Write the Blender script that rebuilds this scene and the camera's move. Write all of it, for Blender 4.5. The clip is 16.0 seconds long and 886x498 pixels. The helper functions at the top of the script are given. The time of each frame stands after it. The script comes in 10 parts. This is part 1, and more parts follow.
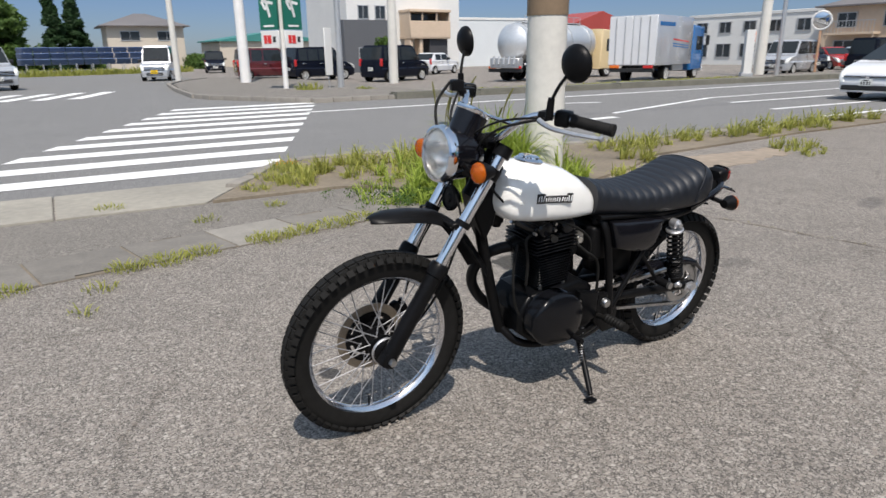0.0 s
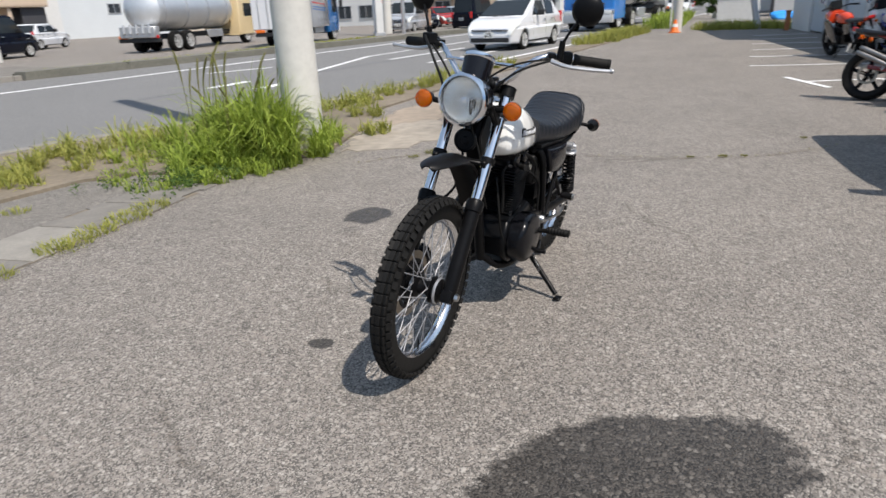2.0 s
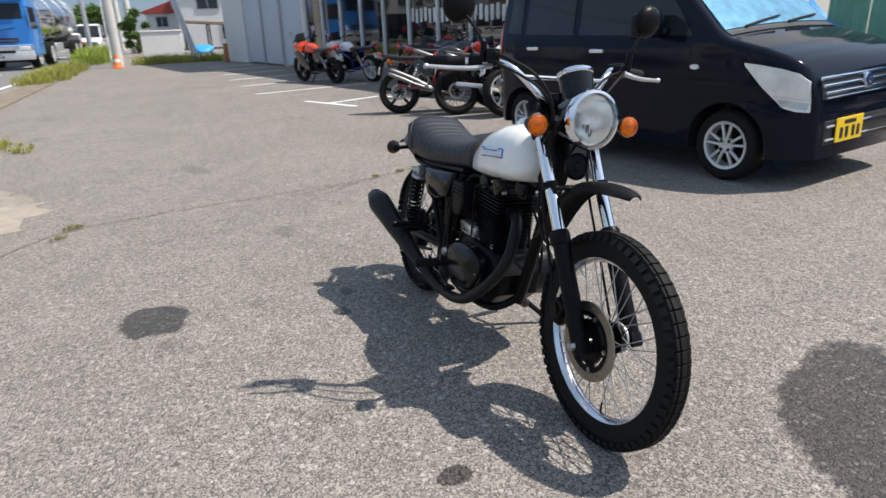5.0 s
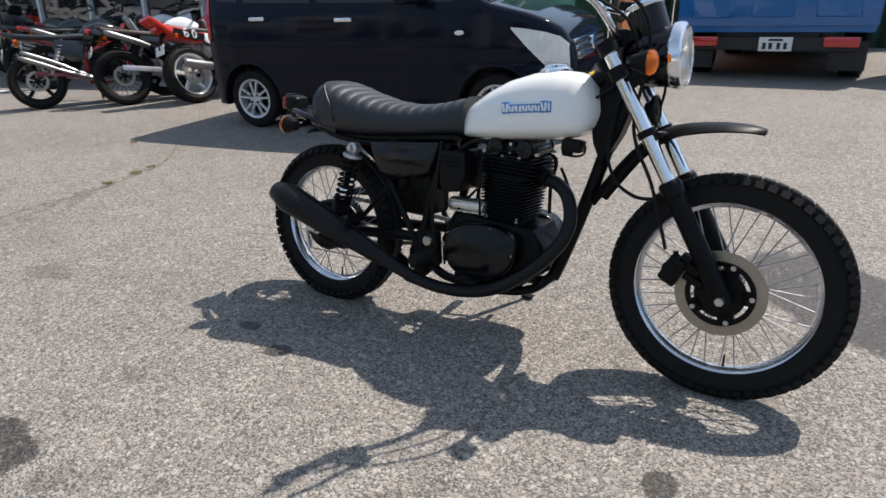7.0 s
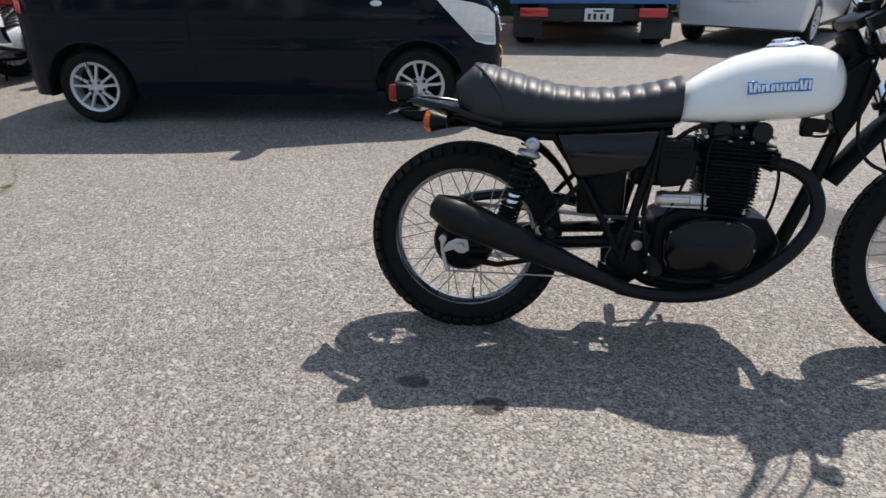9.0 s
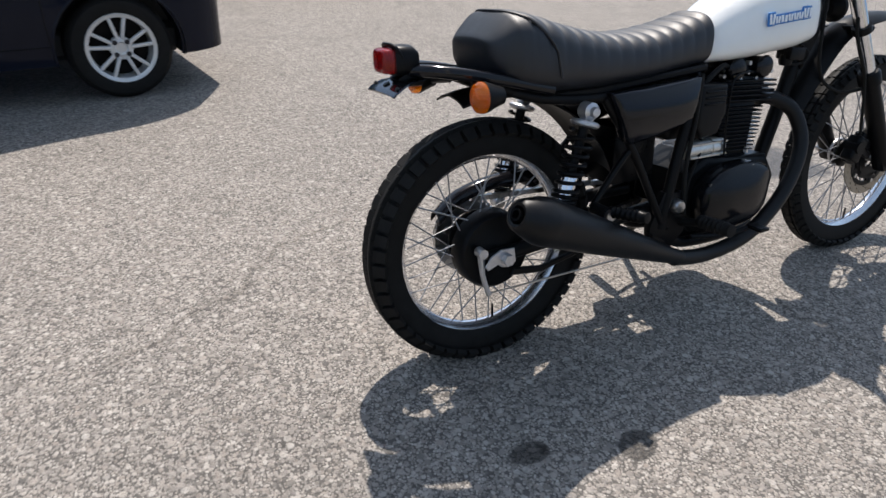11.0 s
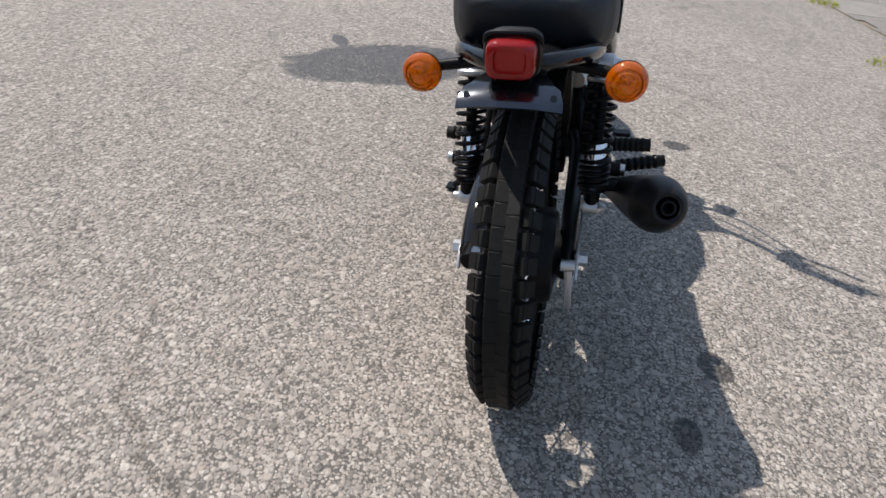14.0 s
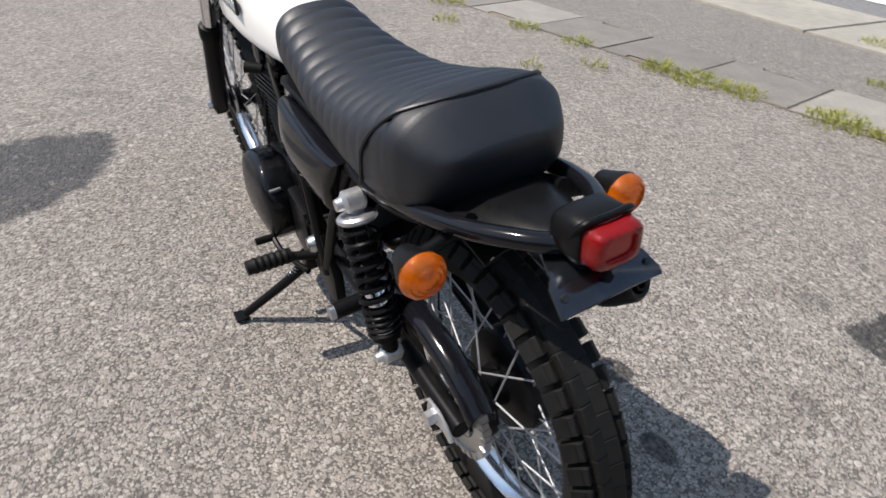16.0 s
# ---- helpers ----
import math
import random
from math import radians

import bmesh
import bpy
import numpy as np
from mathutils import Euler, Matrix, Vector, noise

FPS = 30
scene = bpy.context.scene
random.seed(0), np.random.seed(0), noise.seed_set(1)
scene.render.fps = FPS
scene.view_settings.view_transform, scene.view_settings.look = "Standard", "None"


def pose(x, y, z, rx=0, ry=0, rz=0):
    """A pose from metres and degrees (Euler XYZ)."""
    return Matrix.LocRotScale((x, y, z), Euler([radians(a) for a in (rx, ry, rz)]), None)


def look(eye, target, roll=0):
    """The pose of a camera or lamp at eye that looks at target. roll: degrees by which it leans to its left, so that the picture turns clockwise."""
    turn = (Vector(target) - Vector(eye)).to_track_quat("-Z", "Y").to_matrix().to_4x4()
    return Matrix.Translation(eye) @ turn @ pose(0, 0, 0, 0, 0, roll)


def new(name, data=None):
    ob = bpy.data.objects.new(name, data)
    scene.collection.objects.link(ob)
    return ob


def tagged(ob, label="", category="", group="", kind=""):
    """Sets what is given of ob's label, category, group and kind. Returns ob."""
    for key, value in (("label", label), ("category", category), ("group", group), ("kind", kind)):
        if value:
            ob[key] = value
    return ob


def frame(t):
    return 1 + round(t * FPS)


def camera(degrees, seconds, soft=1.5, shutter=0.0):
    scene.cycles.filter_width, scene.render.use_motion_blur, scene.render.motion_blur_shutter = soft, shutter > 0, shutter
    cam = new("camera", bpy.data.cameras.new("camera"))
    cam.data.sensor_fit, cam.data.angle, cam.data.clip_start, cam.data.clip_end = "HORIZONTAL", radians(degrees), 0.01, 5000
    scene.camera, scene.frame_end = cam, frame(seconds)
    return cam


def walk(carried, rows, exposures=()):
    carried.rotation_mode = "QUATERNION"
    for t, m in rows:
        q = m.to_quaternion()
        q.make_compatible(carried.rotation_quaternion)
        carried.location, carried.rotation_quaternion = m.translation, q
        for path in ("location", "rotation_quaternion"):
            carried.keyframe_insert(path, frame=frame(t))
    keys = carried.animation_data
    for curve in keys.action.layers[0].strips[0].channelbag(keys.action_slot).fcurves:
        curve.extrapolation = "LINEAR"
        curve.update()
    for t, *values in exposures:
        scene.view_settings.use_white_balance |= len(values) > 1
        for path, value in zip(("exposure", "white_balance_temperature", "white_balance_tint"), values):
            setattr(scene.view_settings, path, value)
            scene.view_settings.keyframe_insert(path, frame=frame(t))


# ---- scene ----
# ---- camera ----
cam = camera(69.2, 16.0, 1.5, 0.25)
PATH = [
    (0, (1.519, 1.844, 1.244), (0.544, 0.199, 0.660), -0.85),
    (0.5, (1.849, 1.748, 1.251), (0.699, 0.216, 0.674), -1.17),
    (1, (2.117, 1.576, 1.258), (0.804, 0.195, 0.649), -1.57),
    (1.5, (2.353, 1.362, 1.266), (0.864, 0.202, 0.602), -2.13),
    (2, (2.495, 1.091, 1.241), (0.845, 0.209, 0.536), -2.46),
    (2.5, (2.595, 0.760, 1.236), (0.830, 0.150, 0.520), -2.54),
    (3, (2.655, 0.412, 1.245), (0.813, 0.028, 0.568), -2.48),
    (3.5, (2.627, 0.050, 1.258), (0.740, -0.101, 0.615), -2.25),
    (4, (2.537, -0.311, 1.260), (0.648, -0.202, 0.612), -2.42),
    (4.5, (2.340, -0.663, 1.256), (0.491, -0.273, 0.602), -2.21),
    (5, (2.143, -0.987, 1.244), (0.386, -0.311, 0.570), -2.03),
    (5.2, (2.054, -1.097, 1.239), (0.347, -0.310, 0.558), -1.91),
    (7.3, (0.787, -1.799, 1.097), (-0.149, -0.198, 0.348), -0.65),
    (7.5, (0.655, -1.837, 1.097), (-0.218, -0.207, 0.335), -0.58),
    (8, (0.294, -1.894, 1.101), (-0.427, -0.206, 0.304), -0.35),
    (8.5, (-0.073, -1.937, 1.097), (-0.600, -0.185, 0.288), 0.14),
    (9, (-0.438, -1.892, 1.080), (-0.771, -0.093, 0.275), 0.70),
    (9.2, (-0.590, -1.869, 1.091), (-0.821, -0.056, 0.281), 0.93),
    (11.3, (-1.498, -1.052, 0.986), (-0.574, 0.442, 0.030), 2.92),
    (11.5, (-1.528, -0.949, 0.983), (-0.521, 0.481, 0.013), 3.11),
    (12, (-1.638, -0.719, 0.976), (-0.445, 0.538, -0.023), 3.53),
    (12.5, (-1.731, -0.520, 0.958), (-0.412, 0.571, -0.077), 4.21),
    (13, (-1.757, -0.347, 0.949), (-0.297, 0.516, -0.111), 5.12),
    (13.5, (-1.839, -0.180, 0.957), (-0.257, 0.411, -0.116), 5.73),
    (14, (-1.811, -0.026, 0.967), (-0.165, 0.292, -0.124), 6.09),
    (14.5, (-1.759, 0.156, 1.029), (-0.084, 0.153, -0.065), 5.76),
    (15, (-1.662, 0.256, 1.097), (-0.007, -0.035, 0.011), 5.72),
    (15.5, (-1.521, 0.343, 1.119), (0.063, -0.198, 0.023), 5.32),
    (16, (-1.373, 0.531, 1.080), (0.074, -0.326, -0.002), 2.89),
]
walk(cam, [(t, look(e, g, r)) for t, e, g, r in PATH],
     [(0, 0.68, 6850, 12), (1.5, 0.75, 6850, 12), (3.5, 0.77, 6850, 12), (5, 0.98, 6850, 12), (8, 0.94, 6850, 12), (11.5, 1.0, 6850, 13), (16, 0.93, 6850, 13)])

# ---- light ----
SUN = Vector((0.23, 0.56, 1.0)).normalized()
world = bpy.data.worlds.new("sky")
scene.world = world
world.use_nodes = True
wt = world.node_tree
sky = wt.nodes.new("ShaderNodeTexSky")
sky.sky_type = 'NISHITA'
sky.sun_disc = False
sky.sun_elevation = math.asin(SUN.z)
sky.sun_rotation = math.atan2(SUN.x, SUN.y)
sky.air_density = 1.0
sky.dust_density = 0.3
sky.ozone_density = 3.0
wt.nodes["Background"].inputs["Strength"].default_value = 0.108
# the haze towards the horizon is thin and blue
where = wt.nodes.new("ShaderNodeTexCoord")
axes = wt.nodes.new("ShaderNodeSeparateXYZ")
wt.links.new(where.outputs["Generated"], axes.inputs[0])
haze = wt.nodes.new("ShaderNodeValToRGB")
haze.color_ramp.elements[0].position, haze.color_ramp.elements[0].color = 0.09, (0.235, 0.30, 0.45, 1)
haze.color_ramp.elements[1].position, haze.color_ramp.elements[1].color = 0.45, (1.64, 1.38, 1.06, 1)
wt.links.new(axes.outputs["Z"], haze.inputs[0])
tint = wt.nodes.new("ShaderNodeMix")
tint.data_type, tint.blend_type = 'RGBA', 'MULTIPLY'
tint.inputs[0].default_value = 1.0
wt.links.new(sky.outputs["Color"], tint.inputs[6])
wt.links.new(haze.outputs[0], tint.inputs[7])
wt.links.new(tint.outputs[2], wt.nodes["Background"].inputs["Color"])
sun_data = bpy.data.lights.new("sun", 'SUN')
sun_data.energy = 2.98
sun_data.angle = radians(0.53)
sun_data.color = (1.0, 0.968, 0.925)
sun = new("sun", sun_data)
sun.matrix_basis = look(SUN * 50, (0, 0, 0))
scene.view_settings.exposure = 0.35


# ---- materials ----
def nodes(name):
    m = bpy.data.materials.new(name)
    m.use_nodes = True
    return m, m.node_tree, m.node_tree.nodes["Principled BSDF"]


def node(t, kind, **given):
    n = t.nodes.new(kind)
    for key, value in given.items():
        n.inputs[key.replace("_", " ")].default_value = value
    return n


def ramp(t, source, stops):
    r = t.nodes.new("ShaderNodeValToRGB")
    e = r.color_ramp.elements
    while len(e) < len(stops):
        e.new(0.5)
    for i, (p, c) in enumerate(stops):
        e[i].position = p
        e[i].color = (c, c, c, 1) if isinstance(c, (int, float)) else (*c, 1)
    t.links.new(source, r.inputs[0])
    return r.outputs[0]


def mix(t, factor, a, b, how='MIX'):
    n = t.nodes.new("ShaderNodeMix")
    n.data_type = 'RGBA'
    n.blend_type = how
    if isinstance(factor, bpy.types.NodeSocket):
        t.links.new(factor, n.inputs[0])
    else:
        n.inputs[0].default_value = factor
    for value, socket in ((a, n.inputs[6]), (b, n.inputs[7])):
        if isinstance(value, bpy.types.NodeSocket):
            t.links.new(value, socket)
        elif isinstance(value, (int, float)):
            socket.default_value = (value, value, value, 1)
        else:
            socket.default_value = (*value, 1)
    return n.outputs[2]


def arith(t, how, a, b=None, c=None):
    n = t.nodes.new("ShaderNodeMath")
    n.operation = how
    for value, socket in zip((a, b, c), n.inputs):
        if isinstance(value, bpy.types.NodeSocket):
            t.links.new(value, socket)
        elif value is not None:
            socket.default_value = value
    return n.outputs[0]


def coords(t):
    return t.nodes.new("ShaderNodeTexCoord").outputs["Object"]


def noise_of(t, scale, detail=4.0, rough=0.55, where=None):
    n = node(t, "ShaderNodeTexNoise", Scale=scale, Detail=detail, Roughness=rough)
    t.links.new(where if where is not None else coords(t), n.inputs["Vector"])
    return n.outputs["Fac"]


def bump_to(t, p, height, strength=0.2, distance=0.002):
    b = node(t, "ShaderNodeBump", Strength=strength, Distance=distance)
    t.links.new(height, b.inputs["Height"])
    t.links.new(b.outputs["Normal"], p.inputs["Normal"])


def surface(name, color, rough=0.5, metal=0.0, vary=0.12, grain=40.0, bump=0.1, coat=0.0, spread=0.0, ior=1.45, spec=0.5):
    """A worn surface: colour and gloss vary by a broad and a fine noise; spread varies it from piece to piece."""
    m, t, p = nodes(name)
    broad, fine = noise_of(t, grain * 0.08), noise_of(t, grain, 6.0)
    both = arith(t, 'MULTIPLY_ADD', fine, 0.5, arith(t, 'MULTIPLY', broad, 0.5))
    c = Vector(color)
    lo, hi = c * (1 - vary), Vector([min(1.0, v * (1 + vary)) for v in c])
    out = ramp(t, both, [(0.3, tuple(lo)), (0.7, tuple(hi))])
    if spread:
        info = t.nodes.new("ShaderNodeObjectInfo")
        out = mix(t, 1.0, out, ramp(t, info.outputs["Random"], [(0.0, 1 - spread), (1.0, 1.0)]), 'MULTIPLY')
    t.links.new(out, p.inputs["Base Color"])
    t.links.new(ramp(t, both, [(0.25, max(0.02, rough * 0.8)), (0.75, min(1.0, rough * 1.2))]), p.inputs["Roughness"])
    p.inputs["Metallic"].default_value = metal
    p.inputs["IOR"].default_value = ior
    p.inputs["Specular IOR Level"].default_value = spec
    if coat:
        p.inputs["Coat Weight"].default_value = coat
        p.inputs["Coat Roughness"].default_value = 0.04
    if bump:
        bump_to(t, p, fine, bump, 0.001)
    return m


def lens(name, color, rough=0.08, passing=0.5):
    m, t, p = nodes(name)
    p.inputs["Base Color"].default_value = (*color, 1)
    p.inputs["Roughness"].default_value = rough
    p.inputs["Transmission Weight"].default_value = passing
    p.inputs["Specular IOR Level"].default_value = 0.3
    w = node(t, "ShaderNodeTexWave", Scale=90.0)
    t.links.new(coords(t), w.inputs["Vector"])
    bump_to(t, p, w.outputs["Fac"], 0.25, 0.001)
    return m


def glassy(name, tint=(0.9, 0.95, 0.95), rough=0.02, through_it=0.9):
    m, t, p = nodes(name)
    p.inputs["Base Color"].default_value = (*tint, 1)
    p.inputs["Roughness"].default_value = rough
    p.inputs["Transmission Weight"].default_value = through_it
    p.inputs["IOR"].default_value = 1.45
    return m


BLACK_PAINT = surface("black_gloss_paint", (0.006, 0.006, 0.008), 0.12, 0, 0.25, 60, 0.02, spec=0.4)
BLACK_SATIN = surface("black_satin_paint", (0.0055, 0.0055, 0.006), 0.36, 0, 0.3, 90, 0.08, spec=0.14)
BLACK_ENGINE = surface("black_engine_paint", (0.004, 0.0043, 0.005), 0.30, 0.0, 0.35, 130, 0.12, spec=0.13)
BLACK_PLASTIC = surface("black_plastic", (0.0055, 0.0055, 0.006), 0.40, 0, 0.25, 200, 0.15, spec=0.17)
RUBBER = surface("tyre_rubber", (0.0115, 0.0112, 0.0107), 0.62, 0, 0.45, 45, 0.3, spec=0.16)
LEATHER = surface("black_seat_vinyl", (0.0052, 0.0070, 0.0112), 0.50, 0, 0.2, 350, 0.25, spec=0.72)
CHROME = surface("chrome", (0.78, 0.79, 0.82), 0.09, 1.0, 0.05, 80, 0.02)
STEEL = surface("bare_steel", (0.48, 0.48, 0.48), 0.32, 1.0, 0.25, 120, 0.1)
ALLOY = surface("cast_alloy", (0.55, 0.55, 0.56), 0.42, 0.85, 0.18, 120, 0.1)
RIM_ALLOY = surface("polished_rim", (0.72, 0.73, 0.76), 0.2, 1.0, 0.1, 60, 0.04)
DISC_STEEL = surface("brake_disc_steel", (0.36, 0.315, 0.255), 0.48, 1.0, 0.25, 150, 0.1)
WHITE_PAINT = surface("ivory_tank_paint", (0.86, 0.855, 0.82), 0.13, 0, 0.03, 20, 0.01, 0.8)
AMBER = lens("amber_lens", (1.0, 0.22, 0.004), 0.06, 0.78)
RED_LENS = lens("red_lens", (0.42, 0.006, 0.006), 0.08, 0.6)
LAMP_GLASS = glassy("lamp_glass", (0.97, 0.98, 0.98), 0.02, 0.95)
flutes = node(LAMP_GLASS.node_tree, "ShaderNodeTexWave", Scale=28.0, Distortion=1.5)
flutes.bands_direction = 'Y'
LAMP_GLASS.node_tree.links.new(coords(LAMP_GLASS.node_tree), flutes.inputs["Vector"])
bump_to(LAMP_GLASS.node_tree, LAMP_GLASS.node_tree.nodes["Principled BSDF"], flutes.outputs["Fac"], 0.35, 0.002)
MIRROR = surface("mirror_glass", (0.85, 0.86, 0.87), 0.02, 1.0, 0.0, 10, 0.0)
BADGE_BLUE = surface("badge_blue", (0.05, 0.22, 0.55), 0.25, 0.3, 0.1, 80, 0.0)
BADGE_BLACK = surface("badge_black", (0.015, 0.015, 0.015), 0.3, 0, 0.1, 80, 0.0)
SILVER = surface("silver_letter", (0.75, 0.77, 0.8), 0.22, 0.9, 0.08, 80, 0.0)
SPOKE = surface("dull_steel_spoke", (0.33, 0.33, 0.34), 0.55, 0.55, 0.2, 120, 0.05)
REFLECTOR = surface("bright_lamp_reflector", (0.86, 0.86, 0.83), 0.2, 0.85, 0.1, 60, 0.05)
PLATED = surface("dull_zinc_plating", (0.60, 0.59, 0.56), 0.3, 0.9, 0.25, 90, 0.1)
CARB = surface("grey_carburettor_casting", (0.03, 0.03, 0.03), 0.5, 0.3, 0.3, 120, 0.15)
BADGE_FACE = surface("pale_badge_face", (0.82, 0.83, 0.84), 0.3, 0.2, 0.05, 80, 0.0)
COVER_PAINT = surface("black_cover_paint", (0.0048, 0.0052, 0.0066), 0.22, 0.0, 0.25, 60, 0.05, spec=0.32)
MUFFLER = surface("matt_black_exhaust", (0.0075, 0.0075, 0.0082), 0.42, 0.0, 0.3, 100, 0.1, spec=0.26)


# ---- mesh helpers ----
def frame_of(axis):
    z = Vector(axis).normalized()
    x = z.orthogonal().normalized() if abs(z.y) < 0.99 else Vector((1, 0, 0))
    if abs(z.y) < 0.99:
        x = Vector((0, 1, 0)).cross(z).normalized()
    return x, z.cross(x).normalized(), z


def rings_to(bm, rings, closed=True, caps=(True, True)):
    rows = [[bm.verts.new(v) for v in ring] for ring in rings]
    n = len(rows[0])
    for a, b in zip(rows, rows[1:]):
        for i in range(n if closed else n - 1):
            j = (i + 1) % n
            bm.faces.new((a[i], a[j], b[j], b[i]))
    if closed and caps[0]:
        bm.faces.new(list(reversed(rows[0])))
    if closed and caps[1]:
        bm.faces.new(rows[-1])
    return rows


def cyl(bm, p0, p1, r0, r1=None, seg=14, caps=True):
    p0, p1 = Vector(p0), Vector(p1)
    r1 = r0 if r1 is None else r1
    x, y, z = frame_of(p1 - p0)
    turn = [(math.cos(2 * math.pi * i / seg), math.sin(2 * math.pi * i / seg)) for i in range(seg)]
    rings_to(bm, [[p + (x * c + y * s) * r for c, s in turn] for p, r in ((p0, r0), (p1, r1))], True, (caps, caps))


def lathe(bm, profile, origin, axis, seg=32, closed_profile=False):
    """Turns (radius, height) pairs round the axis through origin."""
    x, y, z = frame_of(axis)
    o = Vector(origin)
    rows = []
    for r, h in profile:
        if r < 1e-6:
            rows.append([bm.verts.new(o + z * h)])
        else:
            rows.append([bm.verts.new(o + z * h + (x * math.cos(2 * math.pi * i / seg) + y * math.sin(2 * math.pi * i / seg)) * r) for i in range(seg)])
    pairs = list(zip(rows, rows[1:]))
    if closed_profile:
        pairs.append((rows[-1], rows[0]))
    for a, b in pairs:
        for i in range(seg):
            j = (i + 1) % seg
            if len(a) == 1 and len(b) == 1:
                continue
            if len(a) == 1:
                bm.faces.new((a[0], b[j], b[i]))
            elif len(b) == 1:
                bm.faces.new((a[i], a[j], b[0]))
            else:
                bm.faces.new((a[i], a[j], b[j], b[i]))


def curve_points(points, per=6):
    """Points of a smooth line through the given ones."""
    P = [Vector(p) for p in points]
    if len(P) < 3:
        return P
    out = []
    for i in range(len(P) - 1):
        a, b, c, d = P[max(i - 1, 0)], P[i], P[i + 1], P[min(i + 2, len(P) - 1)]
        for k in range(per):
            u = k / per
            out.append(0.5 * (2 * b + (c - a) * u + (2 * a - 5 * b + 4 * c - d) * u * u + (3 * b - a - 3 * c + d) * u ** 3))
    out.append(P[-1])
    return out


def closed_curve(points, per=3):
    """A smooth closed outline of (x, z) pairs through the given ones."""
    n = len(points)
    line = curve_points([(x, 0, z) for x, z in points[-2:] + points + points[:2]], per)
    return [(v.x, v.z) for v in line[2 * per:(n + 2) * per]]


def tube(bm, points, r, seg=10, per=6, smooth=True):
    P = curve_points(points, per) if smooth else [Vector(p) for p in points]
    radii = r if isinstance(r, (list, tuple)) else None
    x = None
    rings = []
    for i, p in enumerate(P):
        d = (P[min(i + 1, len(P) - 1)] - P[max(i - 1, 0)]).normalized()
        if x is None:
            x = d.orthogonal().normalized()
        x = (x - d * x.dot(d)).normalized()
        y = d.cross(x)
        u = i / (len(P) - 1)
        rad = r if radii is None else float(np.interp(u, np.linspace(0, 1, len(radii)), radii))
        rings.append([p + (x * math.cos(2 * math.pi * k / seg) + y * math.sin(2 * math.pi * k / seg)) * rad for k in range(seg)])
    rings_to(bm, rings)


def block(bm, centre, size, turn=None, bevel=0.0, seg=1):
    m = Matrix.Translation(centre) @ (turn.to_4x4() if turn is not None else Matrix.Identity(4)) @ Matrix.Diagonal((*size, 1))
    made = bmesh.ops.create_cube(bm, size=1.0, matrix=m)
    if bevel:
        edges = list({e for v in made["verts"] for e in v.link_edges})
        bmesh.ops.bevel(bm, geom=edges, offset=bevel, segments=seg, affect='EDGES', profile=0.6)


def prism(bm, outline, y0, y1, bevel=0.0, seg=2):
    """An outline of (x, z) pairs drawn out from y0 to y1, its two faces' rims rounded."""
    a = [bm.verts.new((x, y0, z)) for x, z in outline]
    b = [bm.verts.new((x, y1, z)) for x, z in outline]
    n = len(outline)
    fa, fb = bm.faces.new(a), bm.faces.new(list(reversed(b)))
    for i in range(n):
        j = (i + 1) % n
        bm.faces.new((a[j], a[i], b[i], b[j]))
    bmesh.ops.recalc_face_normals(bm, faces=list({f for v in a + b for f in v.link_faces}))
    if bevel:
        bmesh.ops.bevel(bm, geom=list(fa.edges) + list(fb.edges), offset=bevel, segments=seg, affect='EDGES', profile=0.6)


def swell(bm, s, base, deep, centre, size, step):
    """Cuts a plate's faces into strips and domes its outer side (towards s in y)."""
    for axis, c, h in ((0, centre[0], size[0]), (2, centre[1], size[1])):
        k = c - h
        while k <= c + h:
            at, normal = [0, 0, 0], [0, 0, 0]
            at[axis], normal[axis] = k, 1
            bmesh.ops.bisect_plane(bm, geom=bm.verts[:] + bm.edges[:] + bm.faces[:], plane_co=at, plane_no=normal)
            k += step
    for v in bm.verts:
        if v.co.y * s > base:
            u, w = (v.co.x - centre[0]) / size[0], (v.co.z - centre[1]) / size[1]
            v.co.y += s * deep * max(0.0, 1 - abs(u) ** 3) * max(0.0, 1 - w * w)


def finish(bm, name, material, sharp=38.0):
    bmesh.ops.recalc_face_normals(bm, faces=bm.faces)
    me = bpy.data.meshes.new(name)
    bm.to_mesh(me)
    bm.free()
    me.materials.append(material)
    me.polygons.foreach_set("use_smooth", [True] * len(me.polygons))
    me.set_sharp_from_angle(angle=radians(sharp))
    return me


def part(name, bm, material, parent=None, label="", m=None, sharp=38.0):
    """Links a bmesh as one mesh object under a thing or a part."""
    ob = new(name, finish(bm, name, material, sharp))
    if parent is not None:
        ob.parent = parent
    if m is not None:
        ob.matrix_basis = m
    return tagged(ob, label)


def thing(name, m, label, category, group="", kind=""):
    return tagged_at(new(name), m, label, category, group, kind)


def tagged_at(ob, m, label, category, group="", kind=""):
    ob.matrix_basis = m
    return tagged(ob, label, category, group, kind)


def raw(name, verts, faces, material, parent=None, smooth=False):
    me = bpy.data.meshes.new(name)
    me.from_pydata(verts, [], faces)
    me.materials.append(material)
    if smooth:
        me.polygons.foreach_set("use_smooth", [True] * len(me.polygons))
    ob = new(name, me)
    if parent is not None:
        ob.parent = parent
    return ob


def height(x, y):
    """The lot slopes gently to the road, with a shallow dip in its worn surface; from there the ground is level."""
    s = 0.015 * x + 0.0237 * y
    s = -0.10 + 0.02 * float(np.logaddexp(0, (s + 0.10) / 0.02))
    s = 0.25 - 0.02 * float(np.logaddexp(0, (0.25 - s) / 0.02))
    return s - 0.014 * math.exp(-((x + 0.72) ** 2 + y * y) / 0.10)


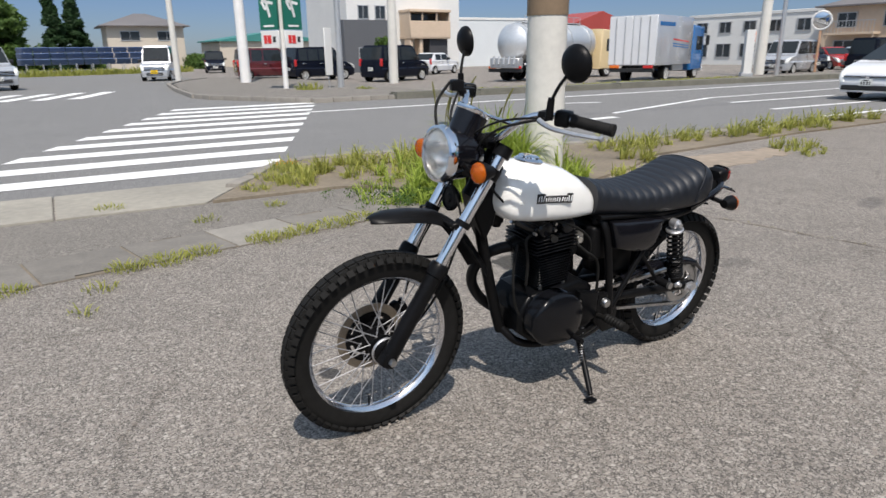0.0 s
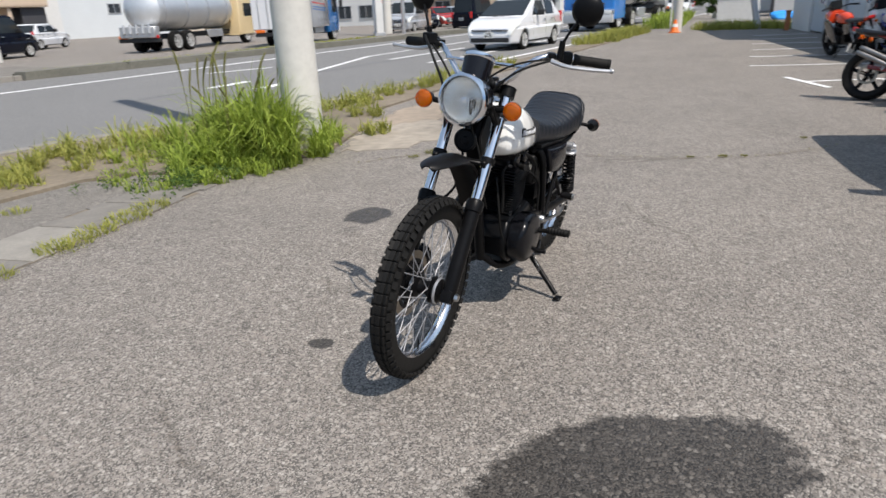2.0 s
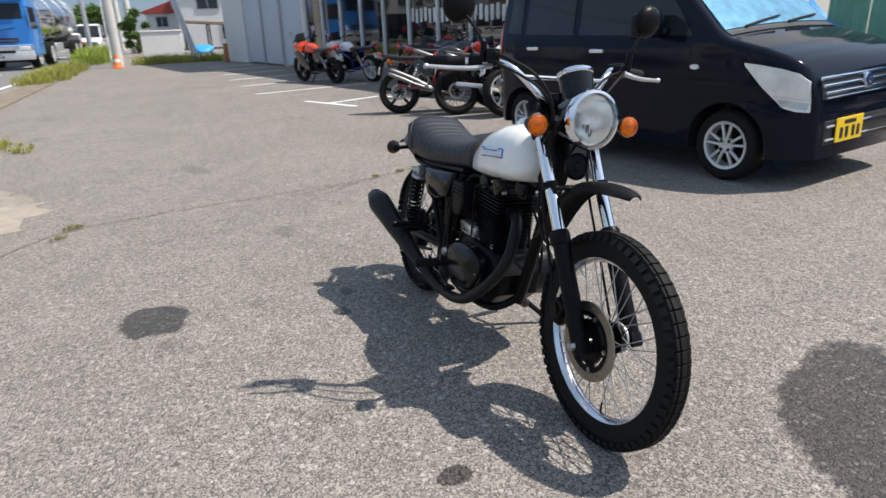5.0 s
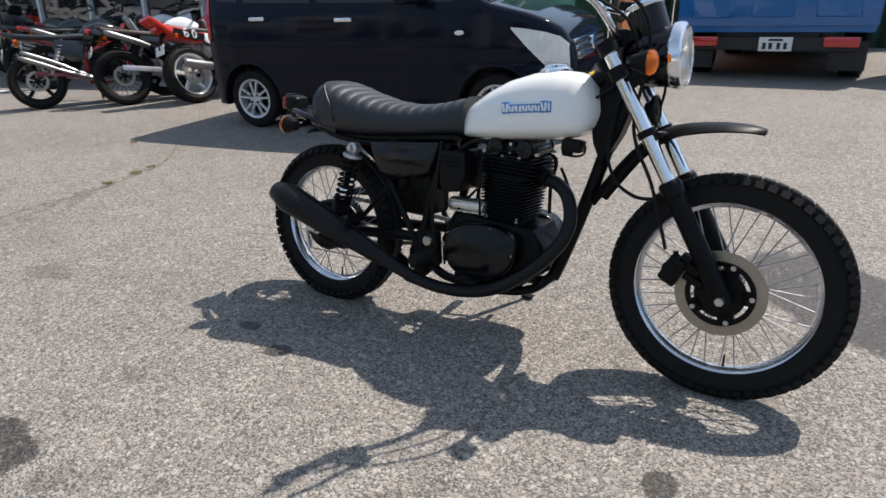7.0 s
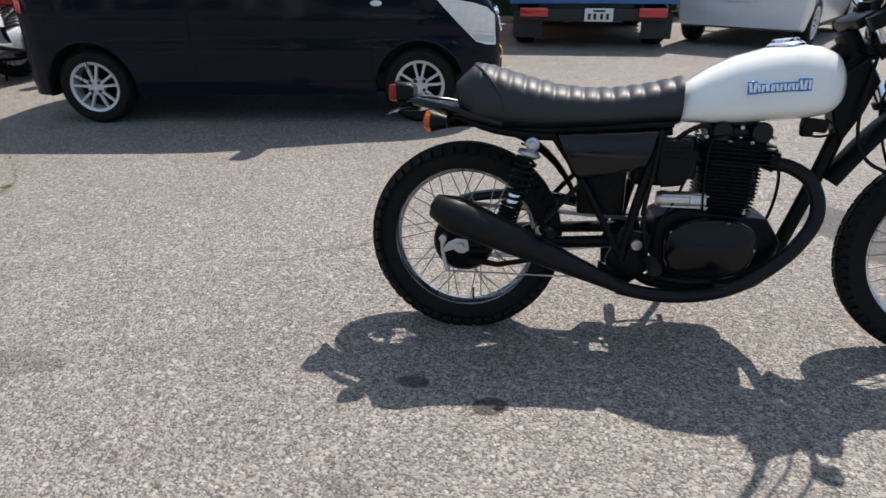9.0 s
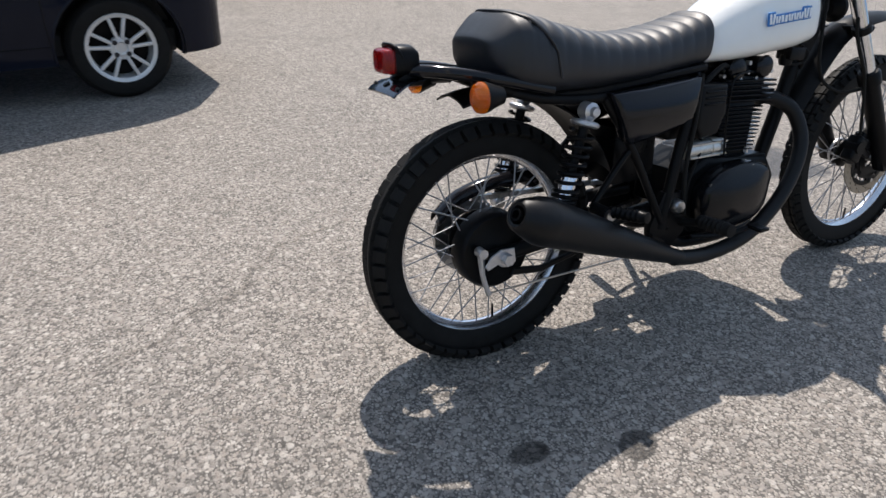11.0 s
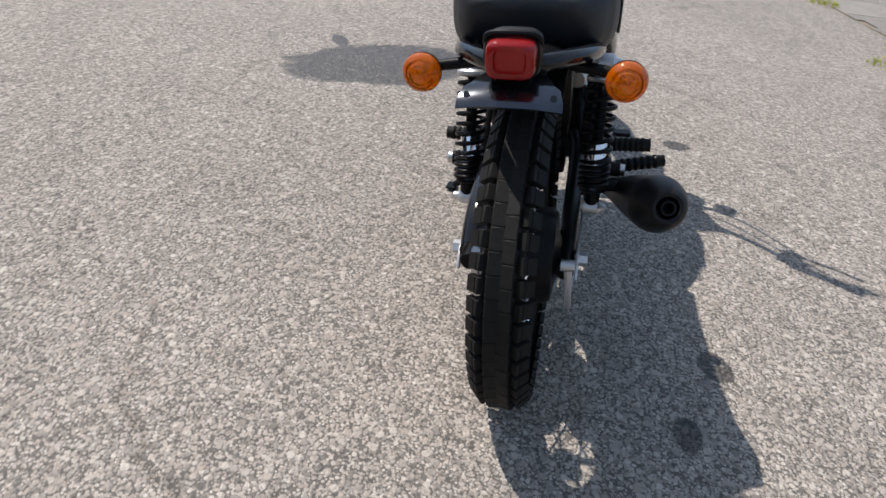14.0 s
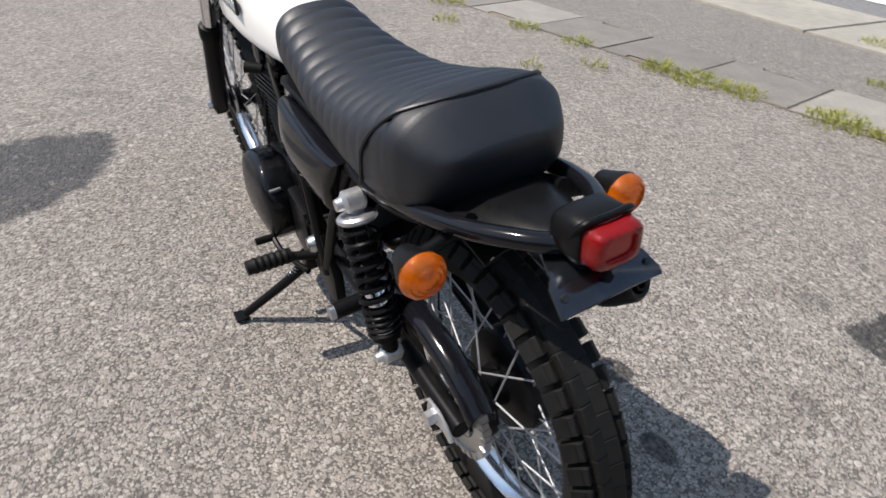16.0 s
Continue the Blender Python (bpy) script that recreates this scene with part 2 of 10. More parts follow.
# ---- ground ----
# (centre x, y, half length, half width, angle in degrees): damp and oily patches on the lot
STAINS = [(-0.90, -1.28, 0.19, 0.175, 0), (0.72, -0.43, 0.062, 0.045, 90), (1.02, 0.88, 0.50, 0.27, 128), (-0.57, -0.455, 0.055, 0.04, 20),
          (-2.0, -0.51, 0.16, 0.07, 10), (1.22, 1.19, 0.10, 0.04, 35), (1.1, 1.49, 0.07, 0.03, 20), (-0.6, -1.21, 0.06, 0.04, 60), (-0.87, -0.8, 0.05, 0.035, 0),
          (0.95, -0.87, 0.05, 0.02, 70), (0.70, -0.85, 0.06, 0.02, 40), (-4.6, -1.0, 0.3, 0.1, 20), (0.71, 1.89, 0.06, 0.03, 40), (0.71, 1.69, 0.06, 0.025, 10), (-0.80, -0.38, 0.05, 0.03, 0)]
FAINT = {(1.1, 1.49), (-0.6, -1.21), (-0.87, -0.8), (0.95, -0.87), (0.70, -0.85), (0.71, 1.89), (0.71, 1.69), (-4.6, -1.0), (-2.0, -0.51)}


def asphalt(name, stones, binder, scale, amount, stains=(), patchy=0.12, rough=0.82, relief=0.6, cracks=0.0):
    """Chippings of several sizes in a darker binder, worn and patchy at a larger scale, with fine cracks."""
    m, t, p = nodes(name)
    where = coords(t)
    lifts, color = [], None
    for k, (size, reach, share) in enumerate(((scale * 1.7, amount + 0.02, 0.0), (scale, amount, 0.38), (scale * 0.52, 0.36, 0.70))):
        cells = node(t, "ShaderNodeTexVoronoi", Scale=size, Randomness=1.0)
        t.links.new(where, cells.inputs["Vector"])
        split = t.nodes.new("ShaderNodeSeparateColor")
        t.links.new(cells.outputs["Color"], split.inputs[0])
        order = stones if k != 1 else stones[::-1]
        tint = ramp(t, split.outputs[0], [(i / (len(order) - 1), c) for i, c in enumerate(order)])
        mask = ramp(t, cells.outputs["Distance"], [(reach, 1.0), (reach + 0.16, 0.0)])
        if share:
            mask = arith(t, 'MULTIPLY', mask, arith(t, 'GREATER_THAN', split.outputs[1], share))
        color = mix(t, mask, binder if color is None else color, tint)
        lifts.append(arith(t, 'MULTIPLY', mask, 0.5 + 0.35 * k))
        last_chips = mask
    wide = noise_of(t, 0.55, 6.0, 0.62, where)
    near = noise_of(t, 5.0, 7.0, 0.7, where)
    grit = noise_of(t, 42.0, 5.0, 0.75, where)
    tone = arith(t, 'ADD', arith(t, 'MULTIPLY', wide, 0.5), arith(t, 'MULTIPLY', near, 0.5))
    color = mix(t, 1.0, color, ramp(t, tone, [(0.36, 1 - patchy), (0.64, 1.0)]), 'MULTIPLY')
    color = mix(t, 1.0, color, ramp(t, grit, [(0.36, 0.62), (0.5, 0.95), (0.66, 1.0)]), 'MULTIPLY')
    if cracks:
        bend = t.nodes.new("ShaderNodeVectorMath")
        bend.operation = 'MULTIPLY_ADD'
        wob = node(t, "ShaderNodeTexNoise", Scale=2.6, Detail=6.0, Roughness=0.65)
        t.links.new(where, wob.inputs["Vector"])
        t.links.new(wob.outputs["Color"], bend.inputs[0])
        bend.inputs[1].default_value = (0.55, 0.55, 0.0)
        t.links.new(where, bend.inputs[2])
        web = node(t, "ShaderNodeTexVoronoi", Scale=0.42, Randomness=1.0)
        web.feature = 'DISTANCE_TO_EDGE'
        t.links.new(bend.outputs[0], web.inputs["Vector"])
        line = ramp(t, web.outputs["Distance"], [(0.0015, 1.0), (0.006, 0.0)])
        line = arith(t, 'MULTIPLY', line, ramp(t, noise_of(t, 0.8, 3.0, 0.5, where), [(0.50, 0.0), (0.60, cracks)]))
        color = mix(t, line, color, mix(t, 1.0, color, (0.42, 0.40, 0.37), 'MULTIPLY'))
    gloss = None
    if stains:
        sep = t.nodes.new("ShaderNodeSeparateXYZ")
        t.links.new(where, sep.inputs[0])
        wobble = noise_of(t, 8.0, 7.0, 0.72, where)
        total = None
        for cx, cy, a, b, deg in stains:
            c, s = math.cos(radians(deg)), math.sin(radians(deg))
            u = arith(t, 'MULTIPLY_ADD', sep.outputs[0], c / a, arith(t, 'MULTIPLY_ADD', sep.outputs[1], s / a, -(cx * c + cy * s) / a))
            v = arith(t, 'MULTIPLY_ADD', sep.outputs[0], -s / b, arith(t, 'MULTIPLY_ADD', sep.outputs[1], c / b, (cx * s - cy * c) / b))
            d = arith(t, 'ADD', arith(t, 'MULTIPLY', u, u), arith(t, 'MULTIPLY', v, v))
            d = arith(t, 'ADD', d, arith(t, 'MULTIPLY_ADD', wobble, 1.7, -0.85))
            if (cx, cy) in FAINT:
                d = arith(t, 'MAXIMUM', d, 0.93)
            total = d if total is None else arith(t, 'MINIMUM', total, d)
        damp = ramp(t, total, [(0.82, 1.0), (1.0, 0.0)])
        # the larger chippings stay drier and paler
        damp = arith(t, 'MULTIPLY', damp, arith(t, 'MULTIPLY_ADD', last_chips, -0.20, 1.0))
        color = mix(t, damp, color, mix(t, 1.0, color, (0.27, 0.265, 0.26), 'MULTIPLY'))
        gloss = damp
    t.links.new(color, p.inputs["Base Color"])
    p.inputs["Roughness"].default_value = rough
    p.inputs["Specular IOR Level"].default_value = 0.35
    if gloss is not None:
        t.links.new(ramp(t, gloss, [(0.0, rough), (1.0, 0.44)]), p.inputs["Roughness"])
    bump_to(t, p, arith(t, 'ADD', arith(t, 'ADD', lifts[0], lifts[1]), lifts[2]), relief, 0.004)
    return m


LOT = asphalt("worn_lot_asphalt", [(0.125, 0.114, 0.103), (0.36, 0.325, 0.29), (0.22, 0.197, 0.174), (0.485, 0.447, 0.40), (0.30, 0.26, 0.225), (0.43, 0.392, 0.347)],
              (0.118, 0.108, 0.097), 98.0, 0.44, STAINS, 0.24, 0.82, 0.52, 0.6)
ROAD = asphalt("road_asphalt", [(0.17, 0.168, 0.165), (0.27, 0.265, 0.255), (0.21, 0.208, 0.204)], (0.17, 0.168, 0.165), 70.0, 0.4, (), 0.1, 0.8, 0.25)
PATH_ASPHALT = asphalt("footway_asphalt", [(0.12, 0.112, 0.10), (0.35, 0.322, 0.285), (0.21, 0.192, 0.17), (0.42, 0.387, 0.34)], (0.125, 0.116, 0.104), 105.0, 0.4, (), 0.16, 0.85, 0.4)
CONCRETE = surface("worn_concrete", (0.27, 0.25, 0.22), 0.85, 0, 0.28, 30, 0.35, spread=0.12)
CONCRETE_PALE = surface("pale_concrete", (0.32, 0.30, 0.255), 0.85, 0, 0.25, 12, 0.25, spread=0.1)
ROAD_PAINT = surface("white_road_paint", (0.78, 0.78, 0.77), 0.6, 0, 0.12, 25, 0.2)
SOIL = surface("dry_soil", (0.19, 0.158, 0.118), 0.95, 0, 0.4, 25, 0.6)
WORN_SLAB = surface("stained_worn_concrete", (0.285, 0.25, 0.205), 0.88, 0, 0.4, 9, 0.3)
PALE_COVER = surface("newer_cover_concrete", (0.255, 0.238, 0.21), 0.88, 0, 0.25, 60, 0.3)
COVER = surface("gutter_cover_concrete", (0.205, 0.190, 0.168), 0.88, 0, 0.3, 60, 0.35, spread=0.2)
RUSTY = surface("rust_stained_concrete", (0.275, 0.225, 0.175), 0.88, 0, 0.35, 8, 0.3)


def axis_steps():
    near = [-3 + 0.25 * i for i in range(25)]
    out, step = 3.25, 0.5
    far = []
    while out < 1500:
        far.append(out)
        out += step
        step *= 1.22
    return [-v for v in reversed(far)] + near + far


def sheet(name, xs, ys, lift, material, kind="structure"):
    verts = [(x, y, height(x, y) + lift) for y in ys for x in xs]
    n = len(xs)
    faces = [(j * n + i, j * n + i + 1, (j + 1) * n + i + 1, (j + 1) * n + i) for j in range(len(ys) - 1) for i in range(n - 1)]
    ob = raw(name, verts, faces, material, None, True)
    return tagged(ob, kind=kind)


def slab(name, outline, base, top, material, bevel=0.0, parent=None, follow=True):
    """A flat piece over an (x, y) outline, from base below to top above the ground there."""
    bm = bmesh.new()
    lo = [bm.verts.new((x, y, (height(x, y) if follow else 0) + base)) for x, y in outline]
    hi = [bm.verts.new((x, y, (height(x, y) if follow else 0) + top)) for x, y in outline]
    n = len(outline)
    face = bm.faces.new(hi)
    bm.faces.new(list(reversed(lo)))
    for i in range(n):
        j = (i + 1) % n
        bm.faces.new((lo[i], lo[j], hi[j], hi[i]))
    if bevel:
        bmesh.ops.bevel(bm, geom=list(face.edges), offset=bevel, segments=2, affect='EDGES')
    return part(name, bm, material, parent)


steps = axis_steps()
ground = sheet("ground", steps, steps, 0.0, LOT)
tagged(ground, "worn grey asphalt lot with pale chippings and damp patches", "ground")
road = sheet("road", [v for v in steps if -300 <= v <= 300], [-16.3 + 0.72 * i for i in range(16)], 0.006, ROAD)
tagged(road, "grey asphalt main road with white lines", "road")
side = sheet("road", [-6.5 + 1.1 * i for i in range(16)], [-16.3 - 6 * i for i in range(20, -1, -1)], 0.006, ROAD)
tagged(side, "grey asphalt side street leading away between houses", "road")


# ---- the motorcycle ----
def superring(x, half, lo, hi, n=28, power=2.5, flat=0.75):
    """A rounded cross-section at x, with its widest line at the part flat of the height."""
    ring = []
    mid = lo + (hi - lo) * (1 - flat)
    for i in range(n):
        a = 2 * math.pi * i / n
        c, s = math.cos(a), math.sin(a)
        y = half * math.copysign(abs(c) ** (2 / power), c)
        z = mid + (hi - mid if s > 0 else mid - lo) * math.copysign(abs(s) ** (2 / power), s)
        ring.append((x, y, z))
    return ring


def tyre_mesh(R, rim, half):
    """The tyre's carcass about the y axis."""
    bm = bmesh.new()
    body = R - 0.008
    depth = body - rim
    profile = []
    for i in range(15):
        a = math.pi * i / 14
        profile.append((rim + depth * (0.08 + 0.92 * math.sin(a) ** 0.5), -half * math.cos(a) * (0.72 + 0.28 * math.sin(a))))
    profile += [(rim - 0.004, half * 0.62), (rim - 0.004, -half * 0.62)]
    lathe(bm, profile, (0, 0, 0), (0, 1, 0), 72, True)
    return bm


def tread(wheel, R, half, rows, count):
    """Raised blocks on a tyre; rows: (offset, width, shift, length). The inner rows are pieces of their own, the shoulders one part."""
    bm = bmesh.new()
    block(bm, (0, 0, 0), (1, 1, 1), None, 0.06)
    piece = finish(bm, "tread_block", RUBBER)
    rest = bmesh.new()
    for k_row, (offset, width, shift, knob) in enumerate(rows):
        drop = 0.30 * half * abs(offset / half) ** 2.4
        tilt = -offset / half * 0.75
        for k in range(count):
            a = 2 * math.pi * (k + shift) / count
            turn = Matrix.Rotation(a, 3, 'Y') @ Matrix.Rotation(-tilt, 3, 'X')
            centre = Matrix.Rotation(a, 3, 'Y') @ Vector((0, offset, R - drop - 0.009 + (0.0015 if abs(offset) > 0.03 else 0.0)))
            if k_row < 3:
                ob = new("tread_block", piece)
                ob.parent = wheel
                ob.matrix_basis = Matrix.Translation(centre) @ turn.to_4x4() @ Matrix.Diagonal((knob, width, 0.020, 1))
            else:
                block(rest, centre, (knob, width, 0.020), turn)
    tagged(part("shoulder_tread", rest, RUBBER, wheel), kind="stuff")


def spoked_wheel(parent, name, at, R, rim, half, rows, count, hub_r, hub_half, label):
    """Rim with tyre, hub and thirty-six crossed spokes."""
    bm = bmesh.new()
    w = half * 0.52
    prof = [(rim + 0.010, -w), (rim + 0.012, -w + 0.004), (rim - 0.004, -w + 0.007), (rim - 0.014, -w * 0.45), (rim - 0.016, 0), (rim - 0.014, w * 0.45),
            (rim - 0.004, w - 0.007), (rim + 0.012, w - 0.004), (rim + 0.010, w), (rim - 0.004, w + 0.001), (rim - 0.017, w * 0.5), (rim - 0.020, 0), (rim - 0.017, -w * 0.5), (rim - 0.004, -w - 0.001)]
    lathe(bm, prof, (0, 0, 0), (0, 1, 0), 72, True)
    wheel = part(name, bm, RIM_ALLOY, parent, label, pose(*at))
    part("tyre", tyre_mesh(R, rim, half), RUBBER, wheel, "black knobbly rubber tyre", None, 30)
    tread(wheel, R, half, rows, count)
    bm = bmesh.new()
    h = hub_half
    lathe(bm, [(0.012, -h - 0.01), (0.024, -h - 0.008), (hub_r * 0.62, -h), (hub_r, -h + 0.004), (hub_r, -h + 0.010), (hub_r * 0.6, -h + 0.018), (hub_r * 0.5, 0),
               (hub_r * 0.6, h - 0.018), (hub_r, h - 0.010), (hub_r, h - 0.004), (hub_r * 0.62, h), (0.024, h + 0.008), (0.012, h + 0.01)], (0, 0, 0), (0, 1, 0), 28)
    part("hub", bm, BLACK_SATIN, wheel, "black wheel hub")
    bm = bmesh.new()
    cyl(bm, (0, 0, 0), (0, 0, 1), 1.0, 1.0, 6)
    thin = finish(bm, "spoke", SPOKE)
    for k in range(36):
        a = 2 * math.pi * (k + 0.5) / 36
        b = a + (0.62 if (k // 2) % 2 else -0.62)
        side_y = (h - 0.007) * (1 if k % 2 else -1)
        p0 = Vector((hub_r * 0.93 * math.sin(b), side_y, hub_r * 0.93 * math.cos(b)))
        p1 = Vector(((rim - 0.016) * math.sin(a), 0.003 if k % 2 else -0.003, (rim - 0.016) * math.cos(a)))
        x, y, z = frame_of(p1 - p0)
        ob = new("spoke", thin)
        ob.parent = wheel
        ob.matrix_basis = Matrix.Translation(p0) @ Matrix((x, y, z)).transposed().to_4x4() @ Matrix.Diagonal((0.0019, 0.0019, (p1 - p0).length, 1))
    bm = bmesh.new()
    cyl(bm, (0.03, 0, -rim + 0.018), (0.03, 0, -rim + 0.055), 0.0035, 0.003, 8)
    part("valve", bm, BLACK_SATIN, wheel)
    return wheel


def coil(bm, p0, p1, radius, wire, turns, seg=6):
    p0, p1 = Vector(p0), Vector(p1)
    x, y, z = frame_of(p1 - p0)
    n = int(turns * 14)
    pts = [p0 + (p1 - p0) * (i / n) + (x * math.cos(2 * math.pi * turns * i / n) + y * math.sin(2 * math.pi * turns * i / n)) * radius for i in range(n + 1)]
    tube(bm, pts, wire, seg, 1, False)


def motorcycle(m):
    bike = thing("motorcycle", m, "ivory and black street scrambler motorcycle leaning on its side stand", "motorcycle")
    P = lambda name, bm, mat, label="", parent=bike, sharp=38.0: part(name, bm, mat, parent, label, None, sharp)

    # wheels
    front_rows = [(0.0, 0.0165, 0.0, 0.0315), (-0.0175, 0.0155, 0.04, 0.0305), (0.0175, 0.0155, -0.04, 0.0305), (-0.0300, 0.0100, 0.5, 0.022), (0.0300, 0.0100, 0.5, 0.022)]
    front = spoked_wheel(bike, "front_wheel", (0.7255, 0, 0.3205), 0.323, 0.2505, 0.0355, front_rows, 58, 0.048, 0.036, "spoked front wheel with polished alloy rim")
    rear_rows = [(-0.0115, 0.0232, 0.0, 0.0386), (0.0115, 0.0232, 0.5, 0.0386), (0.0335, 0.0160, 0.5, 0.028), (-0.0335, 0.0160, 0.5, 0.028), (-0.0430, 0.012, 0.5, 0.026), (0.0430, 0.012, 0.5, 0.026)]
    rear = spoked_wheel(bike, "rear_wheel", (-0.713, 0, 0.286), 0.306, 0.2325, 0.0435, rear_rows, 50, 0.075, 0.045, "spoked rear wheel with polished alloy rim")

    # front brake
    bm = bmesh.new()
    lathe(bm, [(0.086, -0.002), (0.120, -0.002), (0.120, 0.0025), (0.086, 0.0025)], (0, -0.058, 0), (0, 1, 0), 56, True)
    for k in range(40):
        a = 2 * math.pi * k / 40
        r = 0.096 + 0.009 * (k % 3)
        cyl(bm, (r * math.cos(a), -0.0622, r * math.sin(a)), (r * math.cos(a), -0.0600, r * math.sin(a)), 0.0032, None, 6)
    part("brake_disc", bm, DISC_STEEL, front, "drilled steel brake disc")
    bm = bmesh.new()
    lathe(bm, [(0.03, -0.006), (0.055, -0.006), (0.055, 0.006), (0.03, 0.006)], (0, -0.057, 0), (0, 1, 0), 28, True)
    lathe(bm, [(0.078, -0.004), (0.092, -0.004), (0.092, 0.005), (0.078, 0.005)], (0, -0.058, 0), (0, 1, 0), 48, True)
    for k in range(5):
        a = 2 * math.pi * k / 5 + 0.3
        block(bm, (0.066 * math.sin(a), -0.058, 0.066 * math.cos(a)), (0.042, 0.008, 0.042), Matrix.Rotation(a, 3, 'Y'), 0.003)
    lathe(bm, [(0.03, -0.004), (0.068, -0.004), (0.068, 0.004), (0.03, 0.004)], (0, -0.058, 0), (0, 1, 0), 32, True)
    part("disc_carrier", bm, BLACK_SATIN, front, "black disc carrier")
    for k in range(5):
        a = 2 * math.pi * k / 5 + 0.3
        bm = bmesh.new()
        cyl(bm, (0.082 * math.sin(a), -0.067, 0.082 * math.cos(a)), (0.082 * math.sin(a), -0.058, 0.082 * math.cos(a)), 0.007, None, 10)
        part("disc_bolt", bm, STEEL, front)
    bm = bmesh.new()
    tilt = Matrix.Rotation(0.45, 3, 'Y')
    block(bm, (0.598, -0.078, 0.372), (0.05, 0.042, 0.080), tilt, 0.010, 3)
    block(bm, (0.612, -0.072, 0.372), (0.03, 0.03, 0.105), tilt, 0.008, 2)
    block(bm, (0.640, -0.080, 0.385), (0.07, 0.012, 0.028), tilt, 0.004, 1)
    block(bm, (0.655, -0.080, 0.350), (0.06, 0.012, 0.024), tilt, 0.004, 1)
    cyl(bm, (0.592, -0.104, 0.378), (0.592, -0.060, 0.378), 0.020, 0.021, 18)
    cyl(bm, (0.575, -0.082, 0.335), (0.585, -0.082, 0.350), 0.009, None, 10)
    cyl(bm, (0.600, -0.082, 0.425), (0.603, -0.082, 0.408), 0.008, None, 8)
    P("brake_caliper", bm, BLACK_SATIN, "black front brake caliper")

    bm = bmesh.new()
    lathe(bm, [(0.0, 0.012), (0.026, 0.012), (0.040, 0.008), (0.045, 0.002), (0.045, -0.012)], (0, 0.052, 0), (0, 1, 0), 32)
    cover = part("hub_cover", bm, BLACK_SATIN, front, "black hub cover")
    bm = bmesh.new()
    lathe(bm, [(0.045, -0.006), (0.0475, -0.004), (0.0475, 0.001), (0.044, 0.004)], (0, 0.052, 0), (0, 1, 0), 36)
    part("hub_rim", bm, ALLOY, cover, "bare alloy rim")

    # fork
    low, high = Vector((0.735, 0, 0.318)), Vector((0.352, 0, 0.962))
    along = (high - low).normalized()
    for y in (-0.093, 0.093):
        off = Vector((0, y, 0))
        bm = bmesh.new()
        cyl(bm, low + off + along * 0.30, high + off, 0.0195, None, 18)
        P("fork_tube", bm, CHROME, "chromed upper fork tube")
        bm = bmesh.new()
        lathe(bm, [(0, -0.03), (0.021, -0.028), (0.027, 0.0), (0.0265, 0.10), (0.026, 0.30), (0.031, 0.303), (0.032, 0.335), (0.027, 0.345), (0.020, 0.347)], low + off, along, 20)
        block(bm, low + off + Vector((0.004, 0, -0.004)), (0.05, 0.04, 0.045), Matrix.Rotation(-0.5, 3, 'Y'), 0.008, 2)
        P("fork_leg", bm, BLACK_SATIN, "black lower fork leg")
        bm = bmesh.new()
        cyl(bm, low + off * 1.02 + Vector((0, math.copysign(0.024, y), 0)), low + off * 1.02 + Vector((0, math.copysign(0.036, y), 0)), 0.014, 0.012, 6)
        P("axle_nut", bm, STEEL)
    bm = bmesh.new()
    cyl(bm, (0.724, -0.11, 0.32), (0.724, 0.11, 0.32), 0.009, None, 12)
    P("front_axle", bm, STEEL)
    for d, name in ((0.745, "upper_yoke"), (0.668, "lower_yoke")):
        c = low + along * d
        bm = bmesh.new()
        block(bm, c + Vector((-0.02, 0, 0)), (0.055, 0.15, 0.028), Matrix.Rotation(-0.54, 3, 'Y'), 0.008, 2)
        for y in (-0.093, 0.093):
            cyl(bm, c + Vector((0, y, 0)) - along * 0.018, c + Vector((0, y, 0)) + along * 0.018, 0.029, None, 18)
        P(name, bm, BLACK_SATIN, "black fork yoke")
    bm = bmesh.new()
    cyl(bm, (0.315, 0, 0.93), (0.40, 0, 0.79), 0.03, None, 18)
    P("steering_head", bm, BLACK_SATIN)
    bm = bmesh.new()
    for y in (-0.093, 0.093):
        c = low + Vector((0, y, 0)) + along * 0.488
        cyl(bm, c - along * 0.01, c + along * 0.01, 0.026, None, 16)
        block(bm, c + Vector((0.02, 0, 0.0)), (0.05, 0.022, 0.018), None, 0.004)
    block(bm, low + along * 0.488 + Vector((0.03, 0, 0.0)), (0.03, 0.19, 0.012), None, 0.004)
    P("fender_bracket", bm, BLACK_SATIN)

    # front fender: a high beak in a curved section
    spine = curve_points([(0.345, 0, 0.515), (0.392, 0, 0.585), (0.435, 0, 0.644), (0.485, 0, 0.697), (0.545, 0, 0.731), (0.61, 0, 0.748), (0.68, 0, 0.757), (0.735, 0, 0.758), (0.768, 0, 0.754)], 6)
    bm = bmesh.new()
    rings = []
    for i, p in enumerate(spine):
        d = (spine[min(i + 1, len(spine) - 1)] - spine[max(i - 1, 0)]).normalized()
        up = Vector((-d.z, 0, d.x))
        u = i / (len(spine) - 1)
        half = 0.058 if u < 0.72 else 0.058 - 0.040 * ((u - 0.72) / 0.28) ** 1.6
        crown = 0.030 - 0.018 * max(0.0, (u - 0.5) / 0.5)
        ring = [p + Vector((0, half * s, 0)) + up * (crown * (1 - abs(s) ** 2.6)) for s in (-1, -0.92, -0.7, -0.35, 0, 0.35, 0.7, 0.92, 1)]
        ring += [p + Vector((0, half * s * 0.95, 0)) + up * (crown * (1 - abs(s) ** 2.6) - 0.004) for s in (1, 0.92, 0.7, 0.35, 0, -0.35, -0.7, -0.92, -1)]
        rings.append(ring)
    rings_to(bm, rings)
    P("front_fender", bm, BLACK_PLASTIC, "black plastic high front fender")

